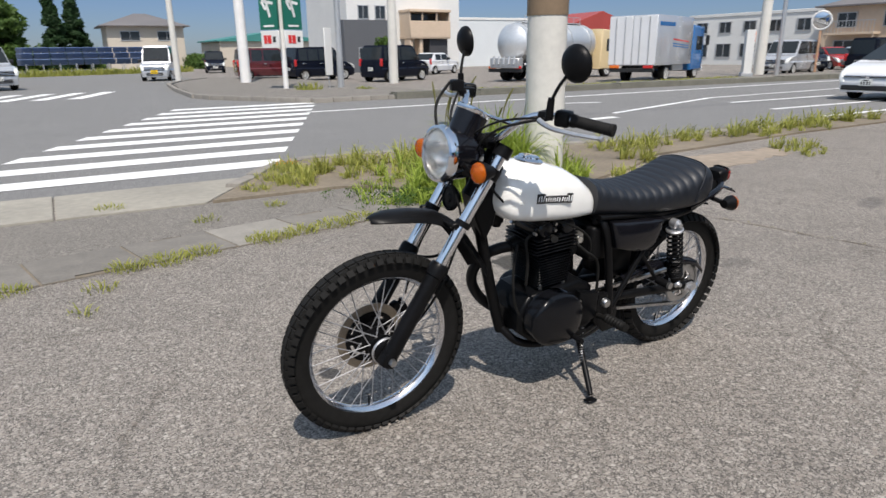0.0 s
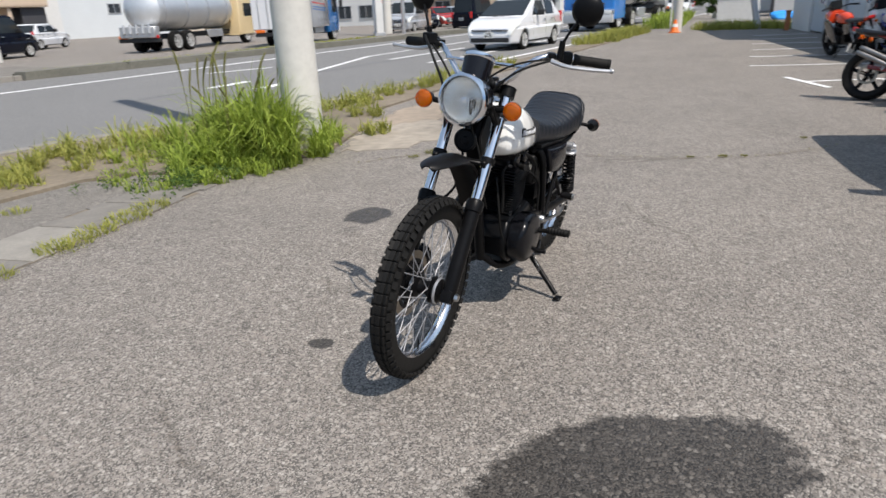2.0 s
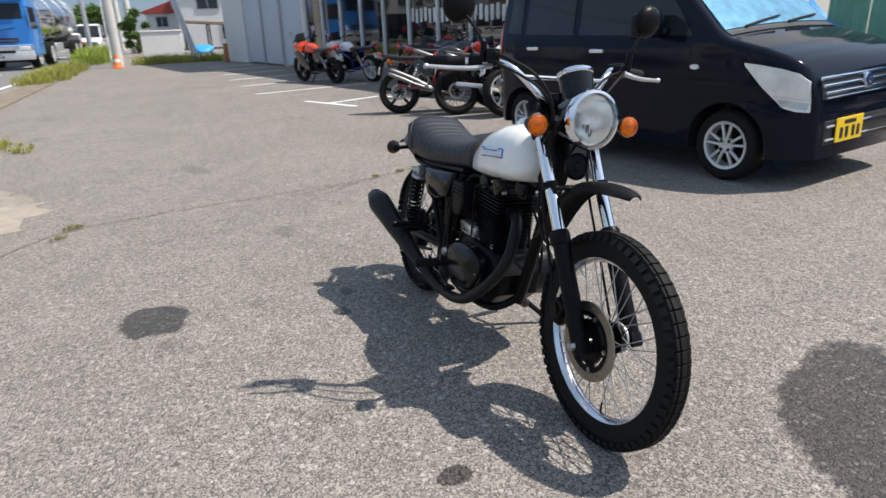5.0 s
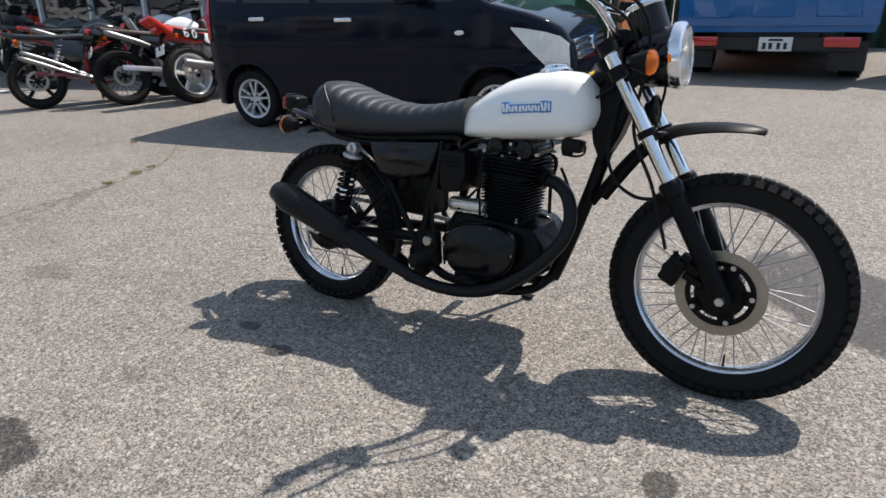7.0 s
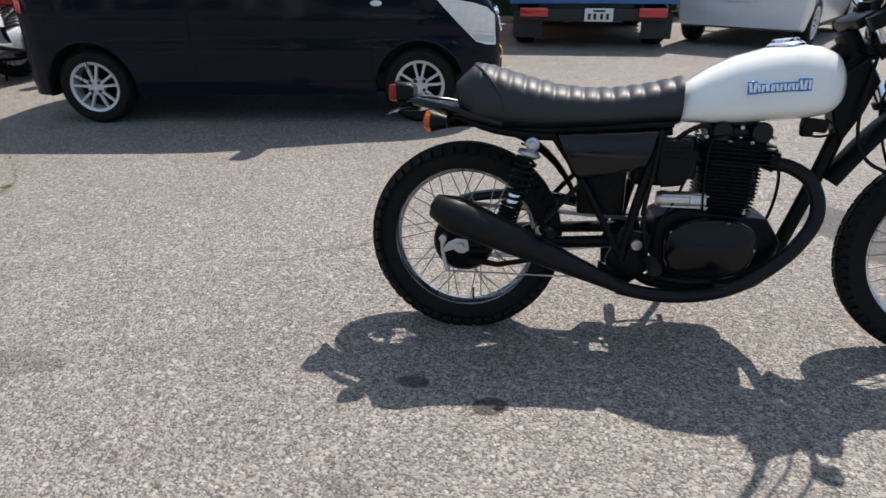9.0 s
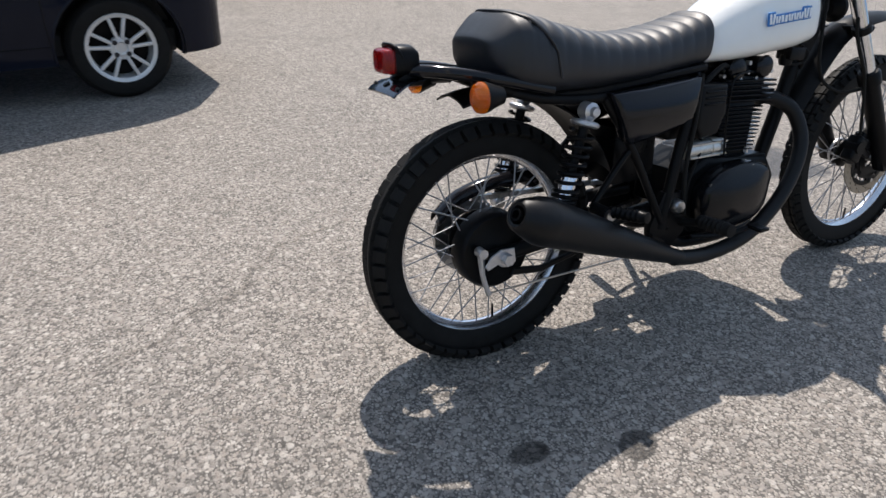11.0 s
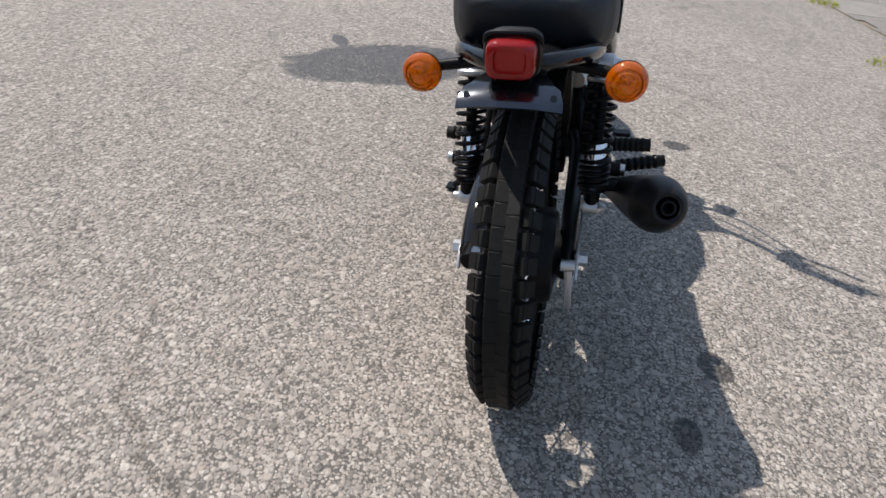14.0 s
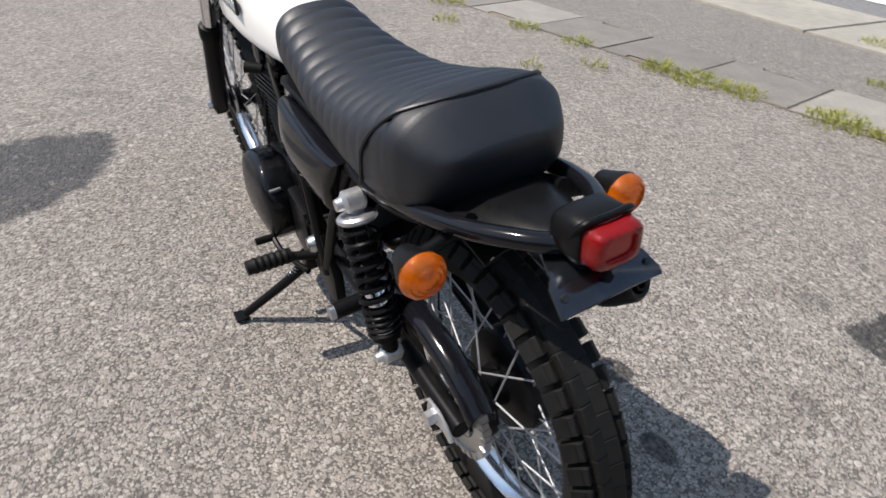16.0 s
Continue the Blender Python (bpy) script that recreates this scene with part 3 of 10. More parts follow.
    # headlight
    face = Matrix.Rotation(radians(90 - 4), 4, 'Y')
    bm = bmesh.new()
    lathe(bm, [(0, -0.155), (0.035, -0.15), (0.062, -0.125), (0.079, -0.08), (0.084, -0.02), (0.084, 0.0), (0.075, 0.0), (0.07, -0.02), (0.02, -0.09)], (0, 0, 0), (0, 0, 1), 40)
    lamp = part("headlight", bm, BLACK_PAINT, bike, "round headlight in a black shell", pose(0.528, 0, 0.944) @ face)
    bm = bmesh.new()
    lathe(bm, [(0.083, -0.02), (0.089, -0.014), (0.0905, 0.0), (0.087, 0.012), (0.079, 0.016), (0.077, 0.010), (0.080, 0.0), (0.082, -0.012)], (0, 0, 0), (0, 0, 1), 48, True)
    part("headlight_ring", bm, CHROME, lamp, "chrome headlight ring")
    bm = bmesh.new()
    lathe(bm, [(0.0, -0.075), (0.02, -0.072), (0.05, -0.045), (0.072, -0.012), (0.0765, 0.004)], (0, 0, 0), (0, 0, 1), 40)
    part("reflector", bm, REFLECTOR, lamp, "bright reflector")
    bm = bmesh.new()
    lathe(bm, [(0.077, 0.008), (0.06, 0.016), (0.03, 0.021), (0.0, 0.0225)], (0, 0, 0), (0, 0, 1), 40)
    glass = part("headlight_glass", bm, LAMP_GLASS, lamp, "ribbed clear lens")
    glass.visible_shadow = False
    bm = bmesh.new()
    lathe(bm, [(0, -0.07), (0.012, -0.07), (0.014, -0.03), (0.009, -0.022), (0, -0.02)], (0, 0, 0), (0, 0, 1), 16)
    part("bulb", bm, SILVER, lamp)
    for y in (-1, 1):
        bm = bmesh.new()
        tube(bm, [(0.43, y * 0.093, 0.86), (0.47, y * 0.094, 0.90), (0.50, y * 0.088, 0.93)], 0.010, 8)
        block(bm, (0.455, y * 0.095, 0.895), (0.09, 0.006, 0.035), Matrix.Rotation(-0.5, 3, 'Y'), 0.002)
        P("headlight_bracket", bm, BLACK_SATIN)

    # horn
    bm = bmesh.new()
    lathe(bm, [(0, -0.03), (0.022, -0.028), (0.03, -0.012), (0.042, -0.006), (0.043, 0.004), (0.036, 0.008), (0.034, 0.003), (0.016, 0.004), (0.012, 0.008), (0, 0.009)], (0.478, 0, 0.796), (1, 0, 0.08), 28)
    P("horn", bm, BLACK_PLASTIC, "round black horn")

    # instrument
    axis = Vector((-0.42, 0, 0.9)).normalized()
    o = Vector((0.432, 0, 1.028))
    bm = bmesh.new()
    lathe(bm, [(0, -0.05), (0.038, -0.05), (0.050, -0.038), (0.053, 0.03), (0.0525, 0.048), (0.047, 0.05)], o, axis, 32)
    meter = P("speedometer", bm, BLACK_PAINT, "black cup speedometer")
    bm = bmesh.new()
    lathe(bm, [(0.053, 0.038), (0.056, 0.042), (0.056, 0.052), (0.050, 0.056), (0.047, 0.05)], o, axis, 36)
    part("bezel", bm, CHROME, meter, "chrome bezel")
    bm = bmesh.new()
    lathe(bm, [(0.049, 0.049), (0, 0.051)], o, axis, 32)
    part("dial", bm, BADGE_BLACK, meter, "dark dial face")
    bm = bmesh.new()
    block(bm, (0.395, 0, 0.99), (0.05, 0.11, 0.03), Matrix.Rotation(-0.45, 3, 'Y'), 0.008, 2)
    P("warning_lamp_panel", bm, BLACK_PLASTIC)

    # handlebar, grips, levers, mirrors
    bar = [(0.222, 0.40, 1.080), (0.268, 0.29, 1.088), (0.312, 0.215, 1.092), (0.348, 0.165, 1.070), (0.374, 0.105, 1.012), (0.378, 0.07, 0.990), (0.378, 0.03, 0.987)]
    bar = bar + [(x - 0.10 * y, -y, z) for x, y, z in reversed(bar)]
    bm = bmesh.new()
    tube(bm, bar, 0.0112, 10, 5)
    cyl(bm, (0.355, -0.152, 1.054), (0.365, 0.152, 1.054), 0.0065, None, 10)
    P("handlebar", bm, CHROME, "chromed handlebar with cross brace")
    for y in (-0.045, 0.045):
        bm = bmesh.new()
        block(bm, (0.372, y, 0.985), (0.042, 0.026, 0.05), None, 0.008, 2)
        P("bar_clamp", bm, BLACK_SATIN)
    for s in (1, -1):
        sx = 0.0 if s > 0 else -0.04
        g0, g1 = Vector((0.220 + sx, s * 0.402, 1.0795)), Vector((0.268 + sx * 0.75, s * 0.286, 1.088))
        d = (g1 - g0).normalized()
        bm = bmesh.new()
        prof = [(0, -0.006), (0.018, -0.005), (0.0185, 0.004)] + [(0.0165 + 0.0012 * (k % 2), 0.008 + 0.004 * k) for k in range(26)] + [(0.02, 0.116), (0.02, 0.122), (0.0, 0.123)]
        lathe(bm, prof, g0, d, 18)
        P("grip", bm, RUBBER, "black rubber grip")
        bm = bmesh.new()
        block(bm, g1 + d * 0.024, (0.045, 0.046, 0.048), Matrix.Rotation(s * 0.4, 3, 'Z'), 0.012, 3)
        P("switch_box", bm, BLACK_PLASTIC, "black switch housing")
        bm = bmesh.new()
        block(bm, g1 + d * 0.068 + Vector((0.018, 0, 0.0)), (0.055, 0.03, 0.03), Matrix.Rotation(s * 0.4, 3, 'Z'), 0.008, 2)
        P("lever_perch", bm, BLACK_SATIN)
        bm = bmesh.new()
        tube(bm, [(0.345 + sx, s * 0.235, 1.082), (0.345 + sx, s * 0.29, 1.070), (0.322 + sx, s * 0.36, 1.066), (0.292 + sx, s * 0.425, 1.066)], [0.009, 0.0075, 0.0065, 0.006], 8)
        lathe(bm, [(0, -0.009), (0.007, -0.006), (0.009, 0), (0.007, 0.006), (0, 0.009)], (0.290 + sx, s * 0.43, 1.066), (0, 1, 0), 12)
        P("brake_lever" if s < 0 else "clutch_lever", bm, ALLOY, "bare alloy lever")
        bm = bmesh.new()
        tube(bm, [(0.330 + sx, s * 0.258, 1.088), (0.332 + sx, s * 0.262, 1.150)], [0.013, 0.010], 10)
        tube(bm, [(0.332 + sx, s * 0.262, 1.140), (0.330 + sx * 1.4, s * 0.285, 1.185), (0.322 + sx * 2.0, s * 0.316, 1.232)], 0.005, 8)
        stem = P("mirror_stem", bm, BLACK_SATIN, "black mirror stem")
        # the glass looks back and up, towards the rider
        ax = Vector((-1.0, -s * 0.10, 0.12)).normalized()
        c = Vector((0.318 + sx * 2.0, s * 0.327, 1.250))
        bm = bmesh.new()
        lathe(bm, [(0, -0.022), (0.02, -0.021), (0.04, -0.014), (0.051, -0.002), (0.052, 0.006), (0.048, 0.008), (0.046, 0.005)], c, ax, 32)
        mirror = P("mirror", bm, BLACK_PLASTIC, "round black mirror")
        bm = bmesh.new()
        lathe(bm, [(0.0475, 0.005), (0, 0.0062)], c, ax, 32)
        part("mirror_glass", bm, MIRROR, mirror)
    bm = bmesh.new()
    block(bm, (0.320, -0.242, 1.112), (0.045, 0.04, 0.038), Matrix.Rotation(-0.3, 3, 'Z'), 0.008, 2)
    P("brake_reservoir", bm, BLACK_PLASTIC, "black brake fluid reservoir")

    # cables
    for pts, r in (([(0.335, 0.25, 1.09), (0.42, 0.14, 1.04), (0.43, 0.06, 0.95), (0.36, 0.06, 0.83), (0.22, 0.08, 0.70)], 0.0042),
                   ([(0.30, -0.25, 1.10), (0.41, -0.13, 1.03), (0.42, -0.06, 0.93), (0.33, -0.05, 0.83), (0.05, -0.03, 0.70)], 0.0042),
                   ([(0.345, -0.25, 1.12), (0.45, -0.16, 1.06), (0.47, -0.10, 0.95), (0.45, -0.10, 0.75), (0.52, -0.11, 0.60), (0.575, -0.10, 0.43)], 0.005),
                   ([(0.33, 0.24, 1.09), (0.40, 0.12, 1.06), (0.44, 0.03, 0.99), (0.40, -0.05, 0.86)], 0.0035),
                   ([(0.42, 0.01, 0.98), (0.49, 0.02, 0.87), (0.47, 0.06, 0.72), (0.56, 0.08, 0.50), (0.68, 0.055, 0.34)], 0.004),
                   ([(0.40, -0.03, 0.90), (0.37, -0.055, 0.70), (0.40, -0.06, 0.60), (0.47, -0.08, 0.56), (0.54, -0.095, 0.565)], 0.005)):
        bm = bmesh.new()
        tube(bm, pts, r, 8)
        P("cable", bm, RUBBER, "black control cable")

    # indicators
    for x, y, z, s, back in ((0.487, 0.166, 0.922, 1, 0), (0.487, -0.166, 0.922, -1, 0), (-0.800, 0.161, 0.671, 1, 1), (-0.800, -0.159, 0.671, -1, 1)):
        ax = Vector((-1, 0, 0)) if back else Vector((1, 0, 0))
        o = Vector((x, y, z))
        bm = bmesh.new()
        lathe(bm, [(0, -0.045), (0.017, -0.043), (0.021, -0.03), (0.031, -0.004), (0.032, 0.002), (0.028, 0.002)], o, ax, 24)
        if back:
            tube(bm, [o + Vector((0.025, 0, 0)), o + Vector((0.035, -s * 0.05, 0.005)), o + Vector((0.04, -s * 0.09, 0.01))], 0.0095, 10)
        else:
            cyl(bm, o + Vector((-0.018, 0, 0)), o + Vector((-0.03, -s * 0.085, -0.01)), 0.010, None, 12)
        stalk = P("indicator", bm, BLACK_PLASTIC, "round amber turn indicator")
        bm = bmesh.new()
        lathe(bm, [(0.031, 0.001), (0.032, 0.008), (0.029, 0.016), (0.024, 0.0195), (0.0225, 0.0180), (0.017, 0.0225), (0.0155, 0.0208), (0.010, 0.0245), (0.0085, 0.0230), (0.0, 0.0255)], o, ax, 28)
        lens_ob = part("indicator_lens", bm, AMBER, stalk, "amber ribbed lens")
        bm = bmesh.new()
        lathe(bm, [(0.028, 0.0025), (0.0, 0.003)], o, ax, 20)
        part("indicator_reflector", bm, REFLECTOR, stalk)
        bm = bmesh.new()
        lathe(bm, [(0, 0.003), (0.008, 0.003), (0.009, 0.012), (0.005, 0.016), (0, 0.017)], o + Vector((0, 0, 0.006)), ax, 12)
        part("indicator_bulb", bm, SILVER, stalk)

    # tank: lofted from an outline
    top = [(-0.131, 0.706), (-0.125, 0.735), (-0.110, 0.764), (-0.088, 0.788), (-0.03, 0.829), (0.035, 0.862), (0.125, 0.889), (0.2, 0.898), (0.255, 0.893), (0.295, 0.877), (0.318, 0.85), (0.332, 0.80)]
    bot = [(-0.131, 0.694), (-0.125, 0.682), (-0.110, 0.676), (-0.03, 0.675), (0.053, 0.679), (0.208, 0.694), (0.285, 0.708), (0.318, 0.738), (0.332, 0.775)]
    half = [(-0.131, 0.030), (-0.122, 0.060), (-0.09, 0.082), (0.0, 0.104), (0.1, 0.118), (0.2, 0.121), (0.26, 0.112), (0.30, 0.088), (0.32, 0.06), (0.332, 0.025)]
    val = lambda table, x: float(np.interp(x, [p[0] for p in table], [p[1] for p in table]))
    xs = list(np.concatenate(([-0.131, -0.128, -0.120, -0.110], np.linspace(-0.100, 0.29, 26), [0.30, 0.31, 0.32, 0.328, 0.332])))
    bm = bmesh.new()
    rings_to(bm, [superring(x, val(half, x), val(bot, x), val(top, x), 40, 2.7, 0.72) for x in xs])
    tank = P("fuel_tank", bm, WHITE_PAINT, "glossy ivory fuel tank", sharp=60)
    bm = bmesh.new()
    lathe(bm, [(0.05, -0.006), (0.05, 0.003), (0.042, 0.009), (0.038, 0.010), (0.036, 0.016), (0.030, 0.019), (0, 0.020)], (0.168, 0, 0.893), (-0.12, 0, 1), 32)
    part("filler_cap", bm, CHROME, tank, "chrome filler cap")
    # maker's badge as eight plain raised strokes, each with a coloured edge
    for s in (1, -1):
        turn = Matrix.Rotation(-0.09, 3, 'Y') @ Matrix.Rotation(-s * 0.035, 3, 'Z')
        for k, (w, h) in enumerate(((0.021, 0.029), (0.018, 0.020), (0.025, 0.020), (0.018, 0.020), (0.018, 0.020), (0.018, 0.020), (0.019, 0.029), (0.009, 0.027))):
            x = 0.066 + (0, 0.0205, 0.043, 0.0655, 0.085, 0.1045, 0.1245, 0.1400)[k]
            c = Vector((x, s * (0.1195 - abs(x - 0.15) * 0.022), 0.7785 + 0.09 * (x - 0.066) + (h - 0.020) * 0.35))
            bm = bmesh.new()
            block(bm, c, (w + 0.003, 0.006, h + 0.005), turn, 0.001)
            badge = part("badge_stroke", bm, BADGE_BLACK if s > 0 else BADGE_BLUE, tank, "black metal badge stroke" if s > 0 else "blue metal badge stroke")
            thin = 0.6 if s > 0 else 1.0
            for dx in ((0,) if w < 0.012 else (-0.27, 0.27)):
                bm = bmesh.new()
                block(bm, c + Vector((dx * w, s * 0.0032, 0.0)), (w * (0.36 if w > 0.012 else 0.6) * thin, 0.003, h * (0.5 + 0.36 * thin)), turn @ Matrix.Rotation(0.12 * dx / 0.27, 3, 'Y'), 0.0006)
                part("badge_face", bm, BADGE_FACE, badge, "pale raised face")

    # seat: ribbed front, smooth tail with piping
    top = [(-0.7475, 0.775), (-0.742, 0.782), (-0.735, 0.789), (-0.72, 0.804), (-0.705, 0.818), (-0.693, 0.8275), (-0.665, 0.831), (-0.62, 0.821), (-0.56, 0.803), (-0.5, 0.788), (-0.44, 0.775), (-0.36, 0.768), (-0.29, 0.769),
           (-0.2, 0.782), (-0.14, 0.797), (-0.095, 0.808), (-0.085, 0.80)]
    bot = [(-0.7475, 0.755), (-0.742, 0.728), (-0.735, 0.705), (-0.72, 0.682), (-0.69, 0.664), (-0.66, 0.655), (-0.60, 0.645), (-0.45, 0.644), (-0.29, 0.652), (-0.12, 0.668), (-0.085, 0.675)]
    half = [(-0.7475, 0.066), (-0.742, 0.088), (-0.735, 0.101), (-0.72, 0.116), (-0.69, 0.133), (-0.66, 0.140), (-0.6, 0.143), (-0.5, 0.137), (-0.4, 0.125), (-0.3, 0.116), (-0.2, 0.102), (-0.1, 0.092), (-0.085, 0.09)]
    rings = []
    xs = [-0.7475, -0.745, -0.742, -0.7385, -0.735, -0.728, -0.72, -0.712, -0.705, -0.699] + list(np.arange(-0.693, -0.0979, 0.0052))
    pitch = 0.0415
    power_at = lambda x: 2.75 + 0.35 * min(1.0, max(0.0, (-0.55 - x) / 0.12))
    for x in xs:
        ring = superring(x, val(half, x), val(bot, x), val(top, x), 44, power_at(x), 0.52)
        groove = 0.0
        if x > -0.665:
            u = ((x + 0.665) / pitch) % 1.0
            groove = 0.011 * (1 - math.sqrt(max(0.0, math.sin(math.pi * u))))
        out = []
        for (px, py, pz) in ring:
            lo, hi = val(bot, px), val(top, px)
            w = min(1.0, max(0.0, ((pz - lo) / (hi - lo) - 0.36) / 0.22))
            k = groove * w
            out.append((px, py * (1 - k * 2.2), pz - k * max(0.25, (pz - lo) / (hi - lo) - 0.3)))
        rings.append(out)
    bm = bmesh.new()
    rings_to(bm, rings)
    seat = P("seat", bm, LEATHER, "black ribbed vinyl seat with a raised tail", sharp=70)
    fixed = []
    for k in range(61):  # a seam over the seat, leaning back towards its top
        a = math.pi * (0.02 + 0.96 * k / 60)
        x = -0.605 - 0.088 * math.sin(a) ** 1.2
        c, s_ = math.cos(a), math.sin(a)
        lo, hi, hf, pw = val(bot, x), val(top, x), val(half, x), power_at(x)
        mid = lo + (hi - lo) * 0.48
        fixed.append(Vector((x, (hf + 0.001) * math.copysign(abs(c) ** (2 / pw), c), mid + (hi + 0.001 - mid) * abs(s_) ** (2 / pw))))
    fixed = [fixed[0] + Vector((0.012, 0, -0.05))] + fixed + [fixed[-1] + Vector((0.012, 0, -0.05))]
    bm = bmesh.new()
    tube(bm, fixed, 0.0032, 6, 3)
    part("piping", bm, LEATHER, seat, "black piping")
    bm = bmesh.new()
    prism(bm, [(-0.70, 0.655), (-0.62, 0.640), (-0.45, 0.640), (-0.12, 0.668), (-0.12, 0.684), (-0.45, 0.658), (-0.62, 0.655), (-0.70, 0.672)], -0.105, 0.105, 0.004, 1)
    P("seat_base", bm, BLACK_SATIN)

    # frame
    tubes = [([(0.33, 0, 0.89), (0.20, 0, 0.80), (0.0, 0, 0.73), (-0.14, 0, 0.68)], 0.026), ([(0.385, 0, 0.81), (0.315, 0, 0.55), (0.245, 0, 0.33), (0.215, 0, 0.25)], 0.021)]
    for s in (-1, 1):
        tubes += [([(0.225, 0, 0.27), (0.17, s * 0.06, 0.215), (0.05, s * 0.085, 0.195), (-0.14, s * 0.09, 0.205), (-0.215, s * 0.105, 0.27)], 0.015),
                  ([(-0.14, s * 0.04, 0.665), (-0.155, s * 0.10, 0.63), (-0.20, s * 0.11, 0.45), (-0.235, s * 0.112, 0.27)], 0.015),
                  ([(-0.12, s * 0.07, 0.655), (-0.40, s * 0.10, 0.632), (-0.62, s * 0.10, 0.645), (-0.78, s * 0.075, 0.700)], 0.0125),
                  ([(-0.448, s * 0.108, 0.63), (-0.352, s * 0.115, 0.49), (-0.238, s * 0.115, 0.29)], 0.0105)]
    for pts, r in tubes:
        bm = bmesh.new()
        tube(bm, pts, r, 12)
        P("frame_tube", bm, BLACK_SATIN, "black steel frame tube")
    for s in (-1, 1):
        bm = bmesh.new()
        prism(bm, [(-0.16, 0.36), (-0.235, 0.37), (-0.275, 0.28), (-0.27, 0.195), (-0.215, 0.19), (-0.15, 0.25)], s * 0.095, s * 0.118, 0.004)
        P("pivot_plate", bm, BLACK_SATIN)
        bm = bmesh.new()
        lathe(bm, [(0, 0.028), (0.015, 0.027), (0.019, 0.02), (0.02, 0.0)], (-0.192, s * 0.110, 0.328), (0, s, 0), 20)
        P("pivot_cap", bm, STEEL, "bright pivot cap")
    bm = bmesh.new()
    prism(bm, [(0.418, 0.80), (0.392, 0.72), (0.345, 0.63), (0.315, 0.69), (0.30, 0.76), (0.32, 0.85), (0.36, 0.89)], -0.032, 0.032, 0.006, 1)
    P("frame_gusset", bm, BLACK_SATIN)
    # swingarm
    for s in (-1, 1):
        bm = bmesh.new()
        tube(bm, [(-0.19, s * 0.075, 0.328), (-0.30, s * 0.088, 0.320), (-0.713, s * 0.092, 0.287), (-0.758, s * 0.092, 0.284)], 0.0185, 12)
        P("swingarm", bm, BLACK_SATIN, "black swingarm tube")
        bm = bmesh.new()
        lathe(bm, [(0, -0.002), (0.021, -0.002), (0.023, 0.0), (0.021, 0.003), (0, 0.003)], (-0.715, s * 0.114, 0.286), (0, s, 0), 24)
        prism(bm, [(-0.693, 0.308), (-0.728, 0.310), (-0.755, 0.296), (-0.771, 0.274), (-0.763, 0.264), (-0.738, 0.274), (-0.708, 0.262), (-0.688, 0.274)], s * 0.112, s * 0.1175, 0.0012, 1)
        cyl(bm, (-0.715, s * 0.116, 0.286), (-0.715, s * 0.134, 0.286), 0.014, None, 6)
        P("chain_adjuster", bm, ALLOY, "bare metal chain adjuster")
    bm = bmesh.new()
    cyl(bm, (-0.715, -0.13, 0.286), (-0.715, 0.13, 0.286), 0.009, None, 12)
    P("rear_axle", bm, STEEL)
    # rear brake drum
    bm = bmesh.new()
    lathe(bm, [(0, -0.082), (0.035, -0.082), (0.055, -0.074), (0.088, -0.070), (0.096, -0.060), (0.098, -0.02), (0.085, -0.01), (0, -0.01)], (0, 0, 0), (0, 1, 0), 40)
    drum = part("brake_drum", bm, BLACK_SATIN, rear, "black rear brake drum")
    bm = bmesh.new()
    tube(bm, [(-0.772, -0.098, 0.305), (-0.770, -0.102, 0.25), (-0.755, -0.105, 0.196)], [0.010, 0.0065, 0.007], 8)
    cyl(bm, (-0.772, -0.085, 0.305), (-0.772, -0.112, 0.305), 0.012, None, 10)
    P("brake_arm", bm, ALLOY, "bare alloy brake arm")
    bm = bmesh.new()
    cyl(bm, (-0.755, -0.106, 0.200), (-0.25, -0.12, 0.215), 0.0028, None, 6)
    P("brake_rod", bm, STEEL)
    bm = bmesh.new()
    prism(bm, [(-0.69, 0.228), (-0.60, 0.218), (-0.42, 0.260), (-0.42, 0.272), (-0.60, 0.235), (-0.68, 0.246)], -0.098, -0.086, 0.003, 1)
    P("torque_arm", bm, BLACK_SATIN)
    # sprocket and chain
    bm = bmesh.new()
    lathe(bm, [(0.06, 0.070), (0.088, 0.070), (0.088, 0.076), (0.06, 0.076)], (0, 0, 0), (0, 1, 0), 44, True)
    for k in range(44):
        a = 2 * math.pi * k / 44
        block(bm, (0.0905 * math.sin(a), 0.073, 0.0905 * math.cos(a)), (0.006, 0.006, 0.009), Matrix.Rotation(a, 3, 'Y'))
    for k in range(5):
        a = 2 * math.pi * k / 5
        block(bm, (0.05 * math.sin(a), 0.072, 0.05 * math.cos(a)), (0.022, 0.006, 0.05), Matrix.Rotation(a, 3, 'Y'), 0.002)
    part("sprocket", bm, STEEL, rear, "steel rear sprocket")
    bm = bmesh.new()
    path = []
    for k in range(26):
        a = math.pi / 2 + math.pi * k / 25
        path.append(Vector((-0.713 + 0.093 * math.cos(a), 0.073, 0.286 + 0.093 * math.sin(a))))
    lower_end, upper_end = Vector((-0.125, 0.073, 0.285)), Vector((-0.125, 0.073, 0.355))
    n = 40
    path += [path[-1].lerp(lower_end, (k + 1) / n) for k in range(n)]
    path += [lower_end.lerp(upper_end, 0.5) + Vector((0.03, 0, 0))]
    first = path[0]
    path += [upper_end.lerp(first, k / n) for k in range(n)]
    for k, (a, b) in enumerate(zip(path, path[1:])):
        d = b - a
        block(bm, (a + b) / 2, (d.length * 0.95, 0.012 if k % 2 else 0.016, 0.0125), Matrix.Rotation(-math.atan2(d.z, d.x), 3, 'Y'))
    P("chain", bm, STEEL, "oily drive chain")
    bm = bmesh.new()
